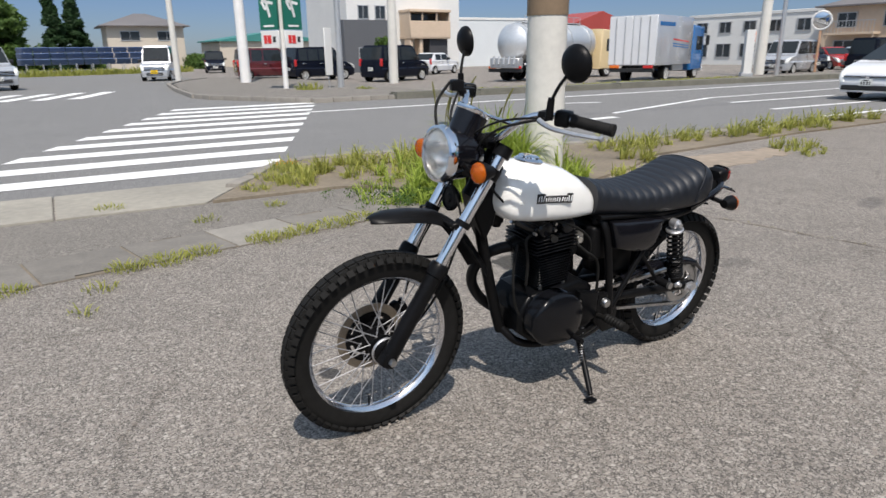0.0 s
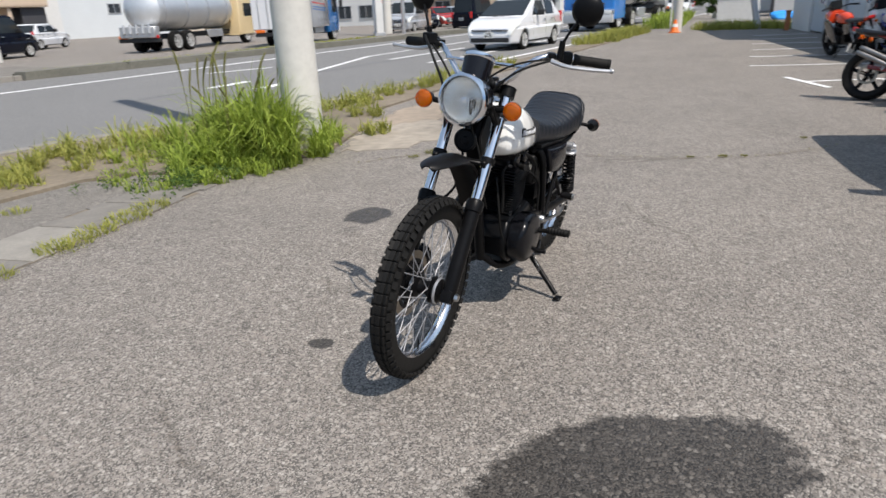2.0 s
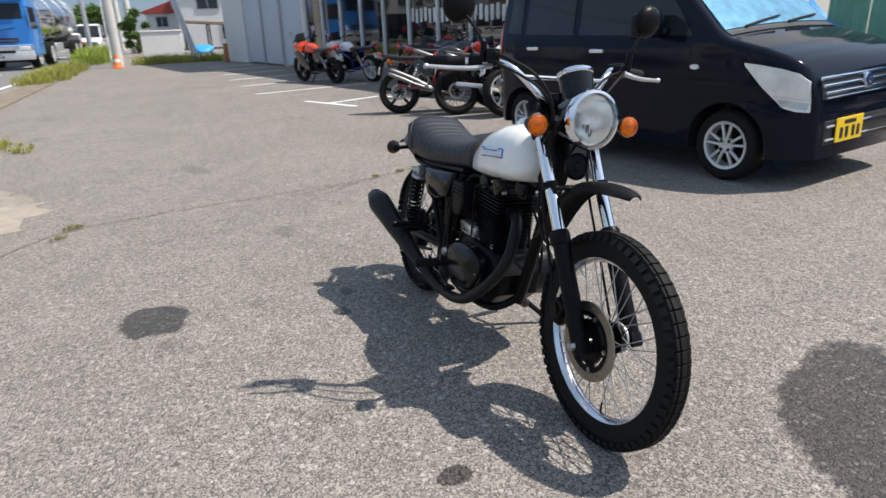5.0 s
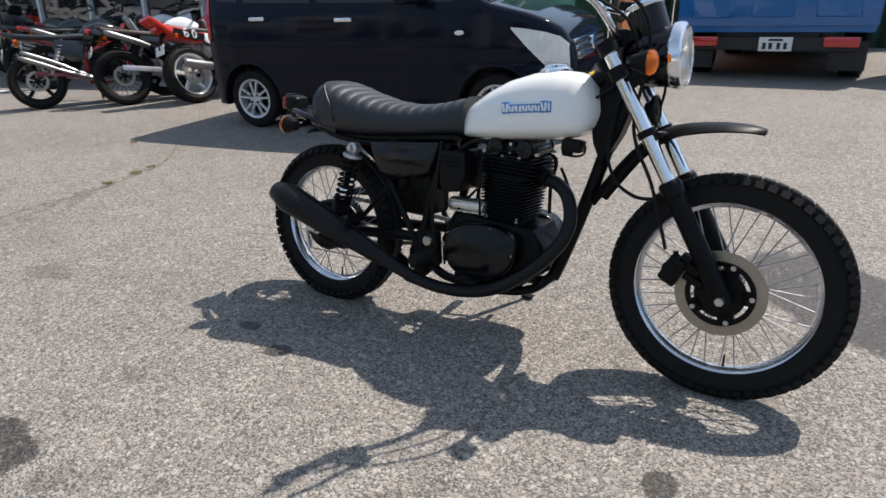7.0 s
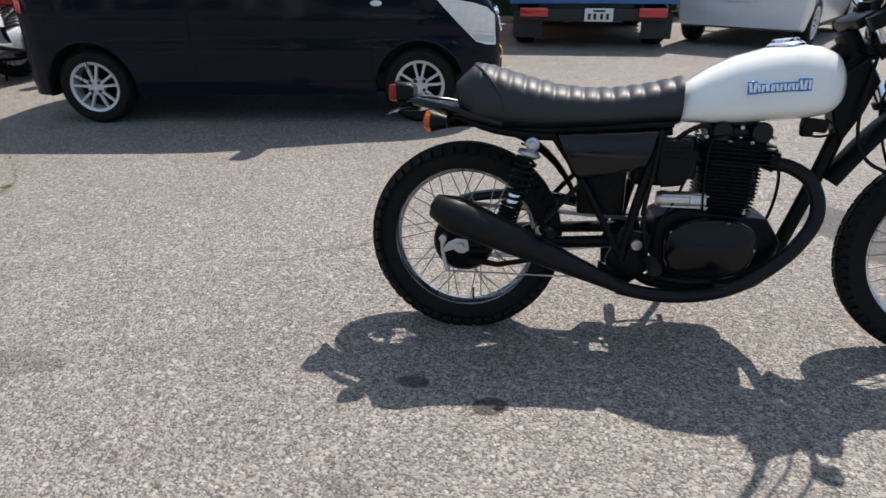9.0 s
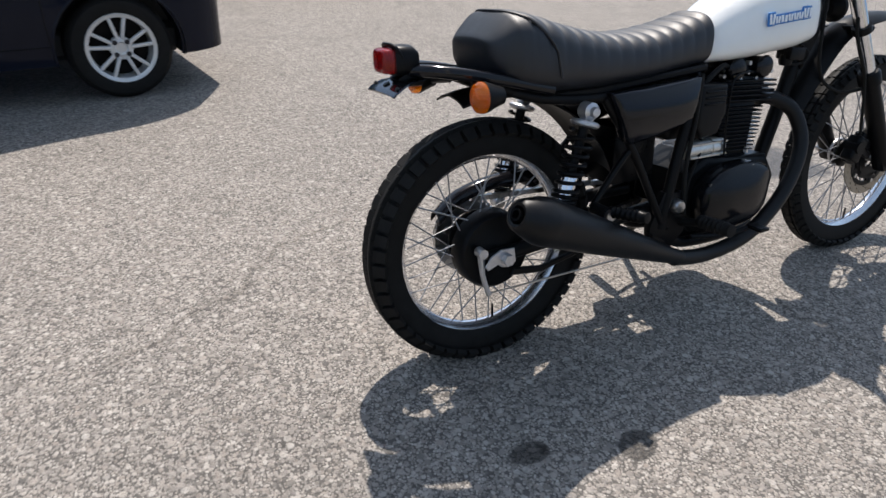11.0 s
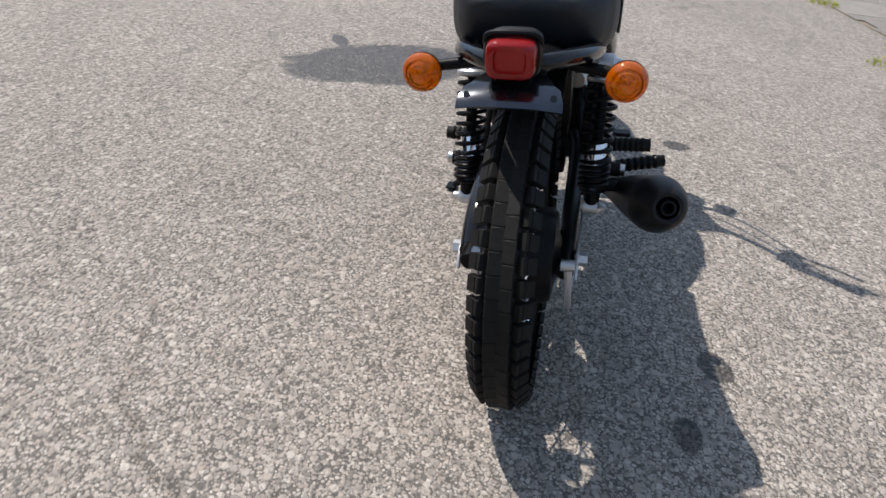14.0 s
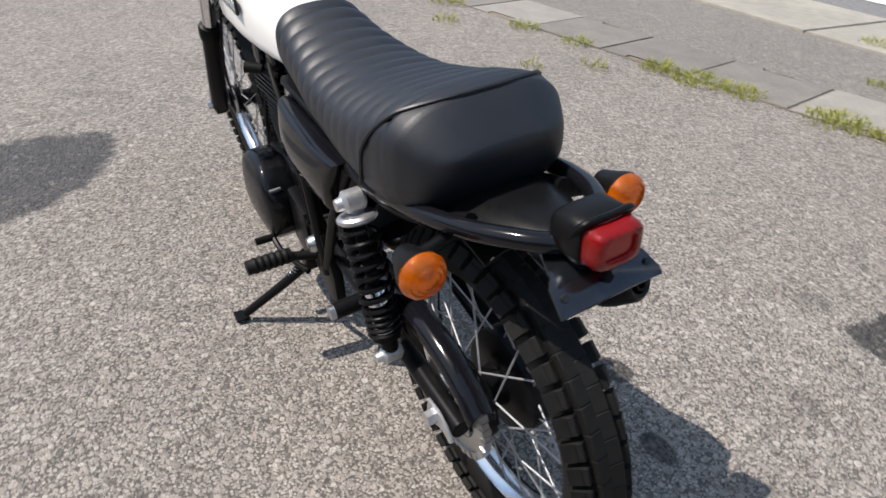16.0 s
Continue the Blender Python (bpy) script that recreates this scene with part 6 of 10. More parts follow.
for i, p in enumerate(crack_line):
    side = (crack_line[min(i + 1, len(crack_line) - 1)] - crack_line[max(i - 1, 0)]).normalized()
    jog, w = rc.normal(0, 0.006), 0.002 + 0.007 * rc.uniform() ** 1.5
    for k in (-1, 1):
        x, y = p.x - side.y * (jog + k * w), p.y + side.x * (jog + k * w)
        vs.append((x, y, height(x, y) + 0.004))
    if i:
        fs.append((2 * i - 2, 2 * i - 1, 2 * i + 1, 2 * i))
tagged(raw("pavement_crack", vs, fs, SOIL), "dirt-filled crack across the worn asphalt", "crack", kind="structure")
dry = [(-2.88, -1.86, 0.07, 110, 0.012, 0.05, 0.006, 0.9), (-2.64, -1.92, 0.05, 70, 0.012, 0.04, 0.006, 0.9), (-3.18, 0.45, 0.035, 60, 0.01, 0.03, 0.005, 0.9), (-3.25, 0.70, 0.04, 80, 0.01, 0.035, 0.005, 0.9), (-3.31, 0.86, 0.03, 50, 0.01, 0.03, 0.005, 0.9), (-4.23, 1.30, 0.03, 40, 0.01, 0.04, 0.005, 0.8)]
dry += [(p.x, p.y, 0.02, 7, 0.006, 0.02, 0.004, 0.9) for p in crack_line[::4]]
blades("crack_weeds", dry, STRAW, "dry weeds growing from the crack", "weeds")
# seed stalks arching over the clump
stalks = thing("seed_stalks", pose(0, 0, 0), "dry seed stalks arching out of the grass", "grass stalks", kind="stuff")
rng = np.random.default_rng(5)
bm = bmesh.new()
for i in range(16):
    bx, by = rng.uniform(-2.6, -1.7), rng.uniform(-4.0, -3.3)
    a, h = rng.uniform(0, 6.28), rng.uniform(0.7, 1.12)
    r = rng.uniform(0.05, 0.24)
    z = height(bx, by)
    pts = [(bx, by, z), (bx + 0.2 * r * math.cos(a), by + 0.2 * r * math.sin(a), z + h * 0.5), (bx + 0.5 * r * math.cos(a), by + 0.5 * r * math.sin(a), z + h * 0.82), (bx + r * math.cos(a), by + r * math.sin(a), z + h)]
    tube(bm, pts, [0.004, 0.0035, 0.003, 0.003, 0.008, 0.011, 0.006], 5, 4)
part("stalk", bm, STRAW, stalks)


def tree(x, y, h, spread, trunk_h, material, label, seed, clumps=26, size=0.3, count=120, conifer=False):
    ob = thing("tree", upright(x, y), label, "tree")
    r = np.random.default_rng(seed)
    bm = bmesh.new()
    tube(bm, [(0, 0, -0.1), (0.05, 0.02, trunk_h * 0.5), (0, 0.05, h * 0.8)], [0.05 * spread + 0.06, 0.04 * spread + 0.04, 0.02], 8)
    for k in range(6):
        a = k * 1.05 + r.uniform(0, 0.5)
        z0 = trunk_h * r.uniform(0.6, 1.3)
        tube(bm, [(0, 0, z0), (spread * 0.3 * math.cos(a), spread * 0.3 * math.sin(a), z0 + 0.15 * h), (spread * 0.65 * math.cos(a), spread * 0.65 * math.sin(a), z0 + 0.25 * h)], [0.05, 0.035, 0.015], 6)
    part("trunk", bm, BARK, ob)
    verts, faces = [], []
    for k in range(clumps):
        u = r.uniform()
        z = trunk_h + (h - trunk_h) * u
        reach = spread * ((1 - u) * 0.95 + 0.08 if conifer else math.sqrt(max(0.05, 1 - (2 * u - 0.9) ** 2)) * 0.85)
        a = r.uniform(0, 6.28)
        d = reach * math.sqrt(r.uniform())
        leaves(r, verts, faces, (d * math.cos(a), d * math.sin(a), z), spread * (0.26 if conifer else 0.34) * r.uniform(0.7, 1.3), count, size, 0.8)
    crown = raw("crown", verts, faces, material, ob)
    return ob


def hedge(x0, y0, x1, y1, h, thick, material, label, seed, density=70, size=0.16):
    r = np.random.default_rng(seed)
    ob = thing("hedge", pose(0, 0, 0), label, "hedge", kind="stuff")
    verts, faces = [], []
    L = math.hypot(x1 - x0, y1 - y0)
    for k in range(int(L / 0.55) + 1):
        u = k * 0.55 / L
        for layer in range(max(1, int(h / 0.6))):
            cx, cy = x0 + (x1 - x0) * u + r.uniform(-0.2, 0.2), y0 + (y1 - y0) * u + r.uniform(-0.2, 0.2)
            leaves(r, verts, faces, (cx, cy, height(cx, cy) + 0.3 + 0.55 * layer + r.uniform(-0.1, 0.15)), thick * r.uniform(0.7, 1.15), density, size)
    raw("leaf_mass", verts, faces, material, ob)
    return ob


# ---- poles ----
POLE = surface("concrete_pole", (0.60, 0.585, 0.54), 0.8, 0, 0.12, 14, 0.2)
POLE_BAND = surface("brown_pole_band", (0.24, 0.17, 0.11), 0.8, 0, 0.15, 20, 0.1)
GALV = surface("galvanised_steel", (0.5, 0.51, 0.52), 0.5, 0.7, 0.12, 30, 0.05)
WHITE_STEEL = surface("white_painted_steel", (0.75, 0.74, 0.72), 0.4, 0, 0.1, 20, 0.03)
ORANGE = surface("orange_plastic", (0.75, 0.16, 0.02), 0.5, 0, 0.15, 30, 0.05)
WIRE = surface("black_wire", (0.02, 0.02, 0.02), 0.6, 0, 0.1, 30, 0)


def utility_pole(x, y, r, h, label, tilt=(0, 0), arms=0, material=None, band=None):
    ob = thing("utility_pole", upright(x, y) @ Euler((radians(tilt[0]), radians(tilt[1]), 0)).to_matrix().to_4x4(), label, "utility pole")
    bm = bmesh.new()
    lathe(bm, [(r, -0.3), (r, 0.0), (r * 0.93, h * 0.4), (r * 0.72, h), (0, h)], (0, 0, 0), (0, 0, 1), 20)
    part("shaft", bm, material or POLE, ob)
    if band:
        bm = bmesh.new()
        lathe(bm, [(r * 1.0, band[0]), (r * 1.012, band[0] + 0.01), (r * 1.0, band[1]), (r * 0.9, band[1])], (0, 0, 0), (0, 0, 1), 24)
        part("warning_band", bm, POLE_BAND, ob)
    for k in range(arms):
        z = h - 0.5 - 0.8 * k
        bm = bmesh.new()
        block(bm, (0, 0, z), (0.09, 1.6, 0.09), None, 0.01)
        part("crossarm", bm, GALV, ob)
        for yy in (-0.7, -0.25, 0.25, 0.7):
            bm = bmesh.new()
            lathe(bm, [(0.03, 0), (0.05, 0.03), (0.03, 0.06), (0.05, 0.09), (0.02, 0.14), (0, 0.14)], (0, yy, z + 0.045), (0, 0, 1), 10)
            part("insulator", bm, WHITE_STEEL, ob)
    return ob


utility_pole(-2.68, -3.22, 0.195, 11.0, "thick pale concrete utility pole standing in tall grass", (0, 0), 0, None, (1.66, 2.6))
utility_pole(-6.85, -30.9, 0.25, 9.0, "thick white post at the far corner", (0, 0), 0, WHITE_STEEL)
utility_pole(-4.82, -37.5, 0.17, 10.0, "grey utility pole by the side street", (0, 0), 2)
utility_pole(-8.42, -22.6, 0.12, 8.0, "slim grey steel pole", (0, 0), 0, GALV)
utility_pole(-12.6, -26.3, 0.22, 9.0, "grey concrete utility pole by the far lot", (0, 0), 1)
utility_pole(-29.2, -18.7, 0.25, 9.0, "leaning concrete utility pole", (1, -3), 1)
utility_pole(-27.9, -16.9, 0.10, 8.0, "slim grey lamp pole", (0, 0), 0, GALV)
utility_pole(-32.0, -11.6, 0.22, 9.5, "grey utility pole across the road", (0, 2), 1)
utility_pole(-26.2, -3.10, 0.175, 10.0, "utility pole at the end of the lot", (0, 0), 2)
utility_pole(-40.5, -5.45, 0.13, 10.0, "slim steel pole beside the road", (0, 0), 0, GALV)
utility_pole(-27.6, -0.2, 0.125, 7.0, "leaning grey concrete pole", (14, -6), 0, GALV)
utility_pole(-43.0, -3.35, 0.19, 10.0, "distant utility pole along the road", (0, 0), 1)
utility_pole(-50.0, -4.4, 0.18, 10.0, "distant utility pole along the road", (0, 0), 1)
utility_pole(-62.0, -5.2, 0.18, 10.0, "distant utility pole along the road", (0, 0), 1)
utility_pole(-58.0, -10.6, 0.18, 10.0, "distant utility pole across the road", (0, 0), 1)
utility_pole(-25.8, -3.30, 0.028, 4.0, "thin white marker pole", (0, 0), 0, WHITE_STEEL)
for a, b in (((-2.68, -3.22, 10.5), (-26.2, -3.1, 9.5)), ((-26.2, -3.1, 9.5), (-43, -3.35, 9.4)), ((-26.2, -3.1, 8.7), (-43, -3.35, 8.8)), ((-12.6, -26.3, 8.5), (-4.8, -37.5, 9.3)), ((-4.8, -37.5, 8.6), (20, -60, 9)), ((-12.6, -26.3, 7.9), (-29.2, -18.7, 8.2)), ((-4.8, -37.5, 9.4), (-14, -75, 8)), ((-12.6, -26.3, 6.6), (-4.8, -37.5, 7.4))):
    a, b = Vector(a), Vector(b)
    ob = thing("overhead_wire", pose(0, 0, 0), "black overhead wire between poles", "wire")
    bm = bmesh.new()
    tube(bm, [a, a.lerp(b, 0.25) - Vector((0, 0, 0.35)), a.lerp(b, 0.5) - Vector((0, 0, 0.5)), a.lerp(b, 0.75) - Vector((0, 0, 0.35)), b], 0.026, 5)
    part("strand", bm, WIRE, ob)
# traffic cone at the pole
for cx, cy in ((-25.75, -3.12),):
    ob = thing("traffic_cone", upright(cx, cy), "orange traffic cone with white bands at the pole", "traffic cone")
    bm = bmesh.new()
    lathe(bm, [(0.17, 0.03), (0.15, 0.05), (0.05, 0.50), (0.0, 0.51)], (0, 0, 0), (0, 0, 1), 18)
    part("cone_body", bm, ORANGE, ob)
    bm = bmesh.new()
    block(bm, (0, 0, 0.02), (0.4, 0.4, 0.04), None, 0.01)
    part("base", bm, ORANGE, ob)
    bm = bmesh.new()
    lathe(bm, [(0.116, 0.22), (0.090, 0.34)], (0, 0, 0), (0, 0, 1), 18)
    part("white_band", bm, WHITE_STEEL, ob)
# round traffic mirror on an orange post
ob = thing("traffic_mirror", upright(-34.1, -18.7), "round convex traffic mirror on a faded orange post", "traffic mirror")
bm = bmesh.new()
cyl(bm, (0, 0, 0), (0, 0, 3.0), 0.06, None, 12)
part("post", bm, surface("faded_orange_paint", (0.50, 0.30, 0.19), 0.6, 0, 0.15, 20, 0.05), ob)
bm = bmesh.new()
lathe(bm, [(0.48, -0.1), (0.5, 0), (0.46, 0.03), (0.4, 0.01)], (0.1, 0.05, 2.7), (0.8, 0.6, -0.1), 28)
part("hood", bm, WHITE_STEEL, ob)
bm = bmesh.new()
lathe(bm, [(0.46, 0.0), (0.3, 0.05), (0, 0.08)], (0.1, 0.05, 2.7), (0.8, 0.6, -0.1), 28)
part("mirror_face", bm, MIRROR, ob)


# ---- vehicles ----
CAR_GLASS = surface("tinted_car_glass", (0.022, 0.027, 0.03), 0.04, 0, 0.2, 6, 0.0, spec=0.4)
CAR_TRIM = surface("black_car_trim", (0.02, 0.02, 0.021), 0.5, 0, 0.2, 80, 0.05)
SHADE_BLUE = surface("blue_foil_sunshade", (0.13, 0.33, 0.46), 0.25, 0.5, 0.45, 9, 0.6)
PLATE_WHITE = surface("white_plate", (0.75, 0.75, 0.72), 0.45, 0, 0.05, 60, 0.0)
PLATE_YELLOW = surface("yellow_plate", (0.80, 0.52, 0.02), 0.45, 0, 0.05, 60, 0.0)
HEADLAMP = surface("clouded_headlamp", (0.80, 0.81, 0.78), 0.14, 0.10, 0.14, 25, 0.05, 1.0)
LENS_GREY = surface("pale_grey_lens", (0.55, 0.56, 0.54), 0.12, 0.2, 0.15, 60, 0.1, 1.0)
TAIL_RED = surface("red_tail_lamp", (0.55, 0.02, 0.02), 0.12, 0, 0.1, 40, 0.05, 1.0)


def paint(name, color, rough=0.2, metal=0.0):
    return surface(name, color, rough, metal, 0.06, 12, 0.01, 0.7)


CAR_BLACK = surface("black_car_paint", (0.0062, 0.0085, 0.0165), 0.07, 0, 0.1, 12, 0.004, spec=0.19)
WHEEL_SILVER = surface("silver_painted_wheel", (0.66, 0.66, 0.65), 0.32, 0.35, 0.08, 40, 0.02)
CAR_WHITE = paint("white_car_paint", (0.70, 0.71, 0.725))
CAR_SILVER = paint("silver_car_paint", (0.52, 0.54, 0.57), 0.25, 0.4)
CAR_RED = paint("red_car_paint", (0.38, 0.03, 0.025))
CAR_MAROON = paint("maroon_car_paint", (0.09, 0.016, 0.02))
CAR_BLUE = paint("blue_truck_paint", (0.015, 0.13, 0.36))
LORRY_BLUE = paint("bright_blue_lorry_paint", (0.02, 0.20, 0.60))
CAR_CREAM = paint("cream_truck_paint", (0.70, 0.55, 0.32))


def road_wheel(parent, x, y, r, spokes=12, w=0.16):
    s = 1 if y > 0 else -1
    bm = bmesh.new()
    lathe(bm, [(r * 0.66, s * -0.10), (r * 0.69, s * 0.0), (r * 0.665, s * 0.010), (r * 0.595, s * 0.004), (r * 0.575, s * -0.06), (r * 0.575, s * -0.1)], (0, 0, 0), (0, 1, 0), 32)
    wheel = part("wheel", bm, WHEEL_SILVER, parent, "silver alloy road wheel", pose(x, y, r))
    for k in range(spokes):
        a = 2 * math.pi * (k // 2 + (0.19 if k % 2 else -0.19)) / (spokes / 2)
        bm = bmesh.new()
        block(bm, (r * 0.40 * math.sin(a), s * -0.010, r * 0.40 * math.cos(a)), (r * 0.072, 0.024, r * 0.44), Matrix.Rotation(a, 3, 'Y'), 0.004)
        part("wheel_spoke", bm, WHEEL_SILVER, wheel)
    bm = bmesh.new()
    lathe(bm, [(r * 0.23, s * -0.03), (r * 0.22, s * -0.004), (r * 0.13, s * 0.0), (r * 0.10, s * -0.010), (0, s * -0.010)], (0, 0, 0), (0, 1, 0), 20)
    part("hub_cap", bm, WHEEL_SILVER, wheel)
    for k in range(4):
        a = 2 * math.pi * (k + 0.5) / 4
        bm = bmesh.new()
        cyl(bm, (r * 0.165 * math.sin(a), s * -0.02, r * 0.165 * math.cos(a)), (r * 0.165 * math.sin(a), s * 0.004, r * 0.165 * math.cos(a)), r * 0.05, None, 8)
        part("wheel_nut", bm, CAR_TRIM, wheel, "dark wheel nut")
    bm = bmesh.new()
    prof = [(r * 0.655, s * 0.003), (r * 0.76, s * 0.014), (r * 0.90, s * 0.010), (r * 0.985, s * -0.012), (r, s * -0.035), (r, s * -(w - 0.03)), (r * 0.97, s * -w), (r * 0.7, s * -w)]
    lathe(bm, prof, (0, 0, 0), (0, 1, 0), 36)
    part("tyre", bm, RUBBER, wheel, "black rubber tyre")
    bm = bmesh.new()
    lathe(bm, [(r * 0.66, s * -0.085), (0, s * -0.086)], (0, 0, 0), (0, 1, 0), 24)
    part("brake_backing", bm, BLACK_SATIN, wheel)
    return wheel


def arch(cx, r, z0, n=9):
    a0 = math.asin(min(0.95, max(-0.95, (z0 - r * 0.92) / (r * 1.13))))
    R = r * 1.13
    return [(cx + R * math.cos(t), r * 0.92 + R * math.sin(t)) for t in np.linspace(a0, math.pi - a0, n)]


def plate(parent, x, y, z, face, material, w=0.33, h=0.165):
    bm = bmesh.new()
    block(bm, (x, y, z), (0.008, w, h), None, 0.003)
    ob = part("number_plate", bm, material, parent, "number plate with plain bars")
    for dy, ww in ((-0.30 * w, 0.15 * w), (-0.10 * w, 0.15 * w), (0.14 * w, 0.15 * w), (0.33 * w, 0.15 * w)):
        bm = bmesh.new()
        block(bm, (x + face * 0.005, y + dy, z - 0.02), (0.003, ww * 0.7, 0.075))
        part("plate_bar", bm, CAR_TRIM, ob)
    bm = bmesh.new()
    block(bm, (x + face * 0.005, y, z + 0.05), (0.003, 0.42 * w, 0.025))
    part("plate_bar", bm, CAR_TRIM, ob)


def car(m, label, category, body, wb=2.4, front=0.70, rear=0.32, width=1.475, tall=1.64, belt=0.96, nose=0.74, bonnet=0.93, screen=0.98, roof0=0.36, roof1=-1.36, tail=-1.47,
        wheel_r=0.275, splits=(0.42, -0.42, -1.12), plate_mat=None, tuck=0.10, plain_face=False):
    """A passenger car, x forward, from its side lines."""
    ob = thing("car", m, label, category)
    xf, xr, hw = wb / 2 + front, -wb / 2 - rear, width / 2
    low = 0.20
    outline = [(xr + 0.03, low + 0.04), (xr, 0.46), (xr + 0.01, belt)]
    outline += [(tail + 0.1, belt + 0.02), (screen - 0.1, belt + 0.02), (screen + 0.05, bonnet)]
    outline += [(xf - 0.35, (bonnet + nose) / 2 + 0.03), (xf - 0.12, nose), (xf - 0.02, nose - 0.16), (xf, 0.45), (xf - 0.03, low + 0.02)]
    outline += arch(wb / 2, wheel_r, low) + arch(-wb / 2, wheel_r, low)
    bm = bmesh.new()
    prism(bm, outline, -hw, hw, 0.045, 3)
    for z in np.arange(0.26, belt, 0.07):
        bmesh.ops.bisect_plane(bm, geom=bm.verts[:] + bm.edges[:] + bm.faces[:], plane_co=(0, 0, z), plane_no=(0, 0, 1))
    flank = lambda z: 1 - 0.032 * ((z - 0.66) / 0.3) ** 2
    for v in bm.verts:  # plan view: rounded ends, a waist and a tuck below
        u = max(0.0, (v.co.x - (xf - 0.55)) / 0.55)
        k = 1 - 0.16 * u * u
        u = max(0.0, ((xr + 0.3) - v.co.x) / 0.3)
        k -= 0.06 * u * u
        v.co.y *= k * flank(v.co.z)
    part("body", bm, body, ob, "", None, 30)
    # cabin
    lo = [(tail, -hw + 0.03), (screen, -hw + 0.03), (screen, hw - 0.03), (tail, hw - 0.03)]
    hi = [(roof1, -hw + tuck), (roof0, -hw + tuck), (roof0, hw - tuck), (roof1, hw - tuck)]
    bm = bmesh.new()
    a = [bm.verts.new((x, y, belt)) for x, y in lo]
    b = [bm.verts.new((x, y, tall)) for x, y in hi]
    top_face = bm.faces.new(b)
    bm.faces.new(list(reversed(a)))
    for i in range(4):
        bm.faces.new((a[i], a[(i + 1) % 4], b[(i + 1) % 4], b[i]))
    bmesh.ops.bevel(bm, geom=[e for e in bm.edges if max(v.co.z for v in e.verts) > belt + 0.1], offset=0.07, segments=3, affect='EDGES')
    part("cabin", bm, body, ob, "", None, 30)

    def side_at(x, z, s):
        k = (z - belt) / (tall - belt)
        return s * (hw - 0.03 + (0.03 - tuck) * k)

    z0, z1 = belt + 0.045, tall - 0.10
    edges = list(splits)
    for s in (-1, 1):
        for xa, xb in zip(edges, edges[1:]):
            bm = bmesh.new()
            pts = []
            for x, z in ((xa - 0.03, z0), (xb + 0.03, z0), (xb + 0.03, z1), (xa - 0.03, z1)):
                if xa == edges[0] and z == z1:
                    x = min(x, roof0 - 0.02) if x > xb + 0.05 else x
                pts.append((x, side_at(x, z, s), z))
            if xa == edges[0]:
                pts[0] = (min(screen - 0.18, xa + 0.36), side_at(0, z0, s), z0)
            outer = [bm.verts.new((x, y + s * 0.004, z)) for x, y, z in pts]
            inner = [bm.verts.new((x, y - s * 0.02, z)) for x, y, z in pts]
            bm.faces.new(outer)
            bm.faces.new(list(reversed(inner)))
            for i in range(4):
                bm.faces.new((outer[i], outer[(i + 1) % 4], inner[(i + 1) % 4], inner[i]))
            part("side_window", bm, CAR_GLASS, ob, "dark tinted side window")
    for name, xa, xb, s in (("windscreen", screen, roof0, 1), ("rear_window", tail, roof1, -1)):
        bm = bmesh.new()
        pts = []
        for k, wy in ((0.10, 0.06), (0.88, 0.05)):
            x = xa + (xb - xa) * k
            z = belt + (tall - belt) * k
            w = abs(side_at(x, z, 1)) - wy
            pts.append((x, w, z))
        n = Vector((tall - belt, 0, -(xb - xa))).normalized() * s if s > 0 else Vector((-(tall - belt), 0, (xb - xa))).normalized()
        quad = [Vector((pts[0][0], -pts[0][1], pts[0][2])), Vector((pts[0][0], pts[0][1], pts[0][2])), Vector((pts[1][0], pts[1][1], pts[1][2])), Vector((pts[1][0], -pts[1][1], pts[1][2]))]
        outer = [bm.verts.new(q + n * 0.006) for q in quad]
        inner = [bm.verts.new(q - n * 0.02) for q in quad]
        bm.faces.new(outer)
        bm.faces.new(list(reversed(inner)))
        for i in range(4):
            bm.faces.new((outer[i], outer[(i + 1) % 4], inner[(i + 1) % 4], inner[i]))
        part(name, bm, CAR_GLASS, ob)
    # lamps, grille, trim
    for s in (-1, 1):
        bm = bmesh.new()
        front_x = lambda z: float(np.interp(z, [0.2, 0.45, nose - 0.16, nose, (bonnet + nose) / 2 + 0.03], [xf - 0.03, xf, xf - 0.02, xf - 0.12, xf - 0.35]))
        half_at = lambda x: hw * (1 - 0.16 * max(0.0, (x - xf + 0.55) / 0.55) ** 2)
        rows = []
        for k in range(21):  # from the wing round the corner to the grille
            u = k / 20
            row = []
            z_lo, z_hi = nose + 0.065 - 0.30 * min(1.0, u * 2.3), nose + 0.095 - 0.075 * u
            for v in (0.0, 0.25, 0.5, 0.75, 1.0):
                z = z_lo + (z_hi - z_lo) * v
                fx = front_x(z)
                corner, lift = half_at(fx - 0.06) * flank(z) - 0.06, 0.014 + 0.010 * math.sin(math.pi * v)
                if u < 0.40:
                    x = fx - 0.06 - 0.12 * (1 - u / 0.40)
                    row.append(Vector((x, s * (half_at(x) * flank(z) + lift), z)))
                elif u < 0.70:
                    a = math.pi / 2 * (u - 0.40) / 0.30
                    row.append(Vector((fx - 0.06 + (0.06 + lift) * math.sin(a), s * (corner + (0.06 + lift) * math.cos(a)), z)))
                else:
                    row.append(Vector((fx + lift, s * (corner - 0.07 * (u - 0.70) / 0.30), z)))
            rows.append(row + [Vector((row[-1].x - 0.07, row[-1].y - s * 0.07, row[-1].z - 0.01)), Vector((row[0].x - 0.07, row[0].y - s * 0.07, row[0].z + 0.01))])
        rings_to(bm, rows)
        part("headlight", bm, HEADLAMP, ob, "large clear headlight", None, 50)
        bm = bmesh.new()
        block(bm, (xr + 0.035, s * (hw - 0.075), belt - 0.06), (0.09, 0.12, 0.36), None, 0.02, 2)
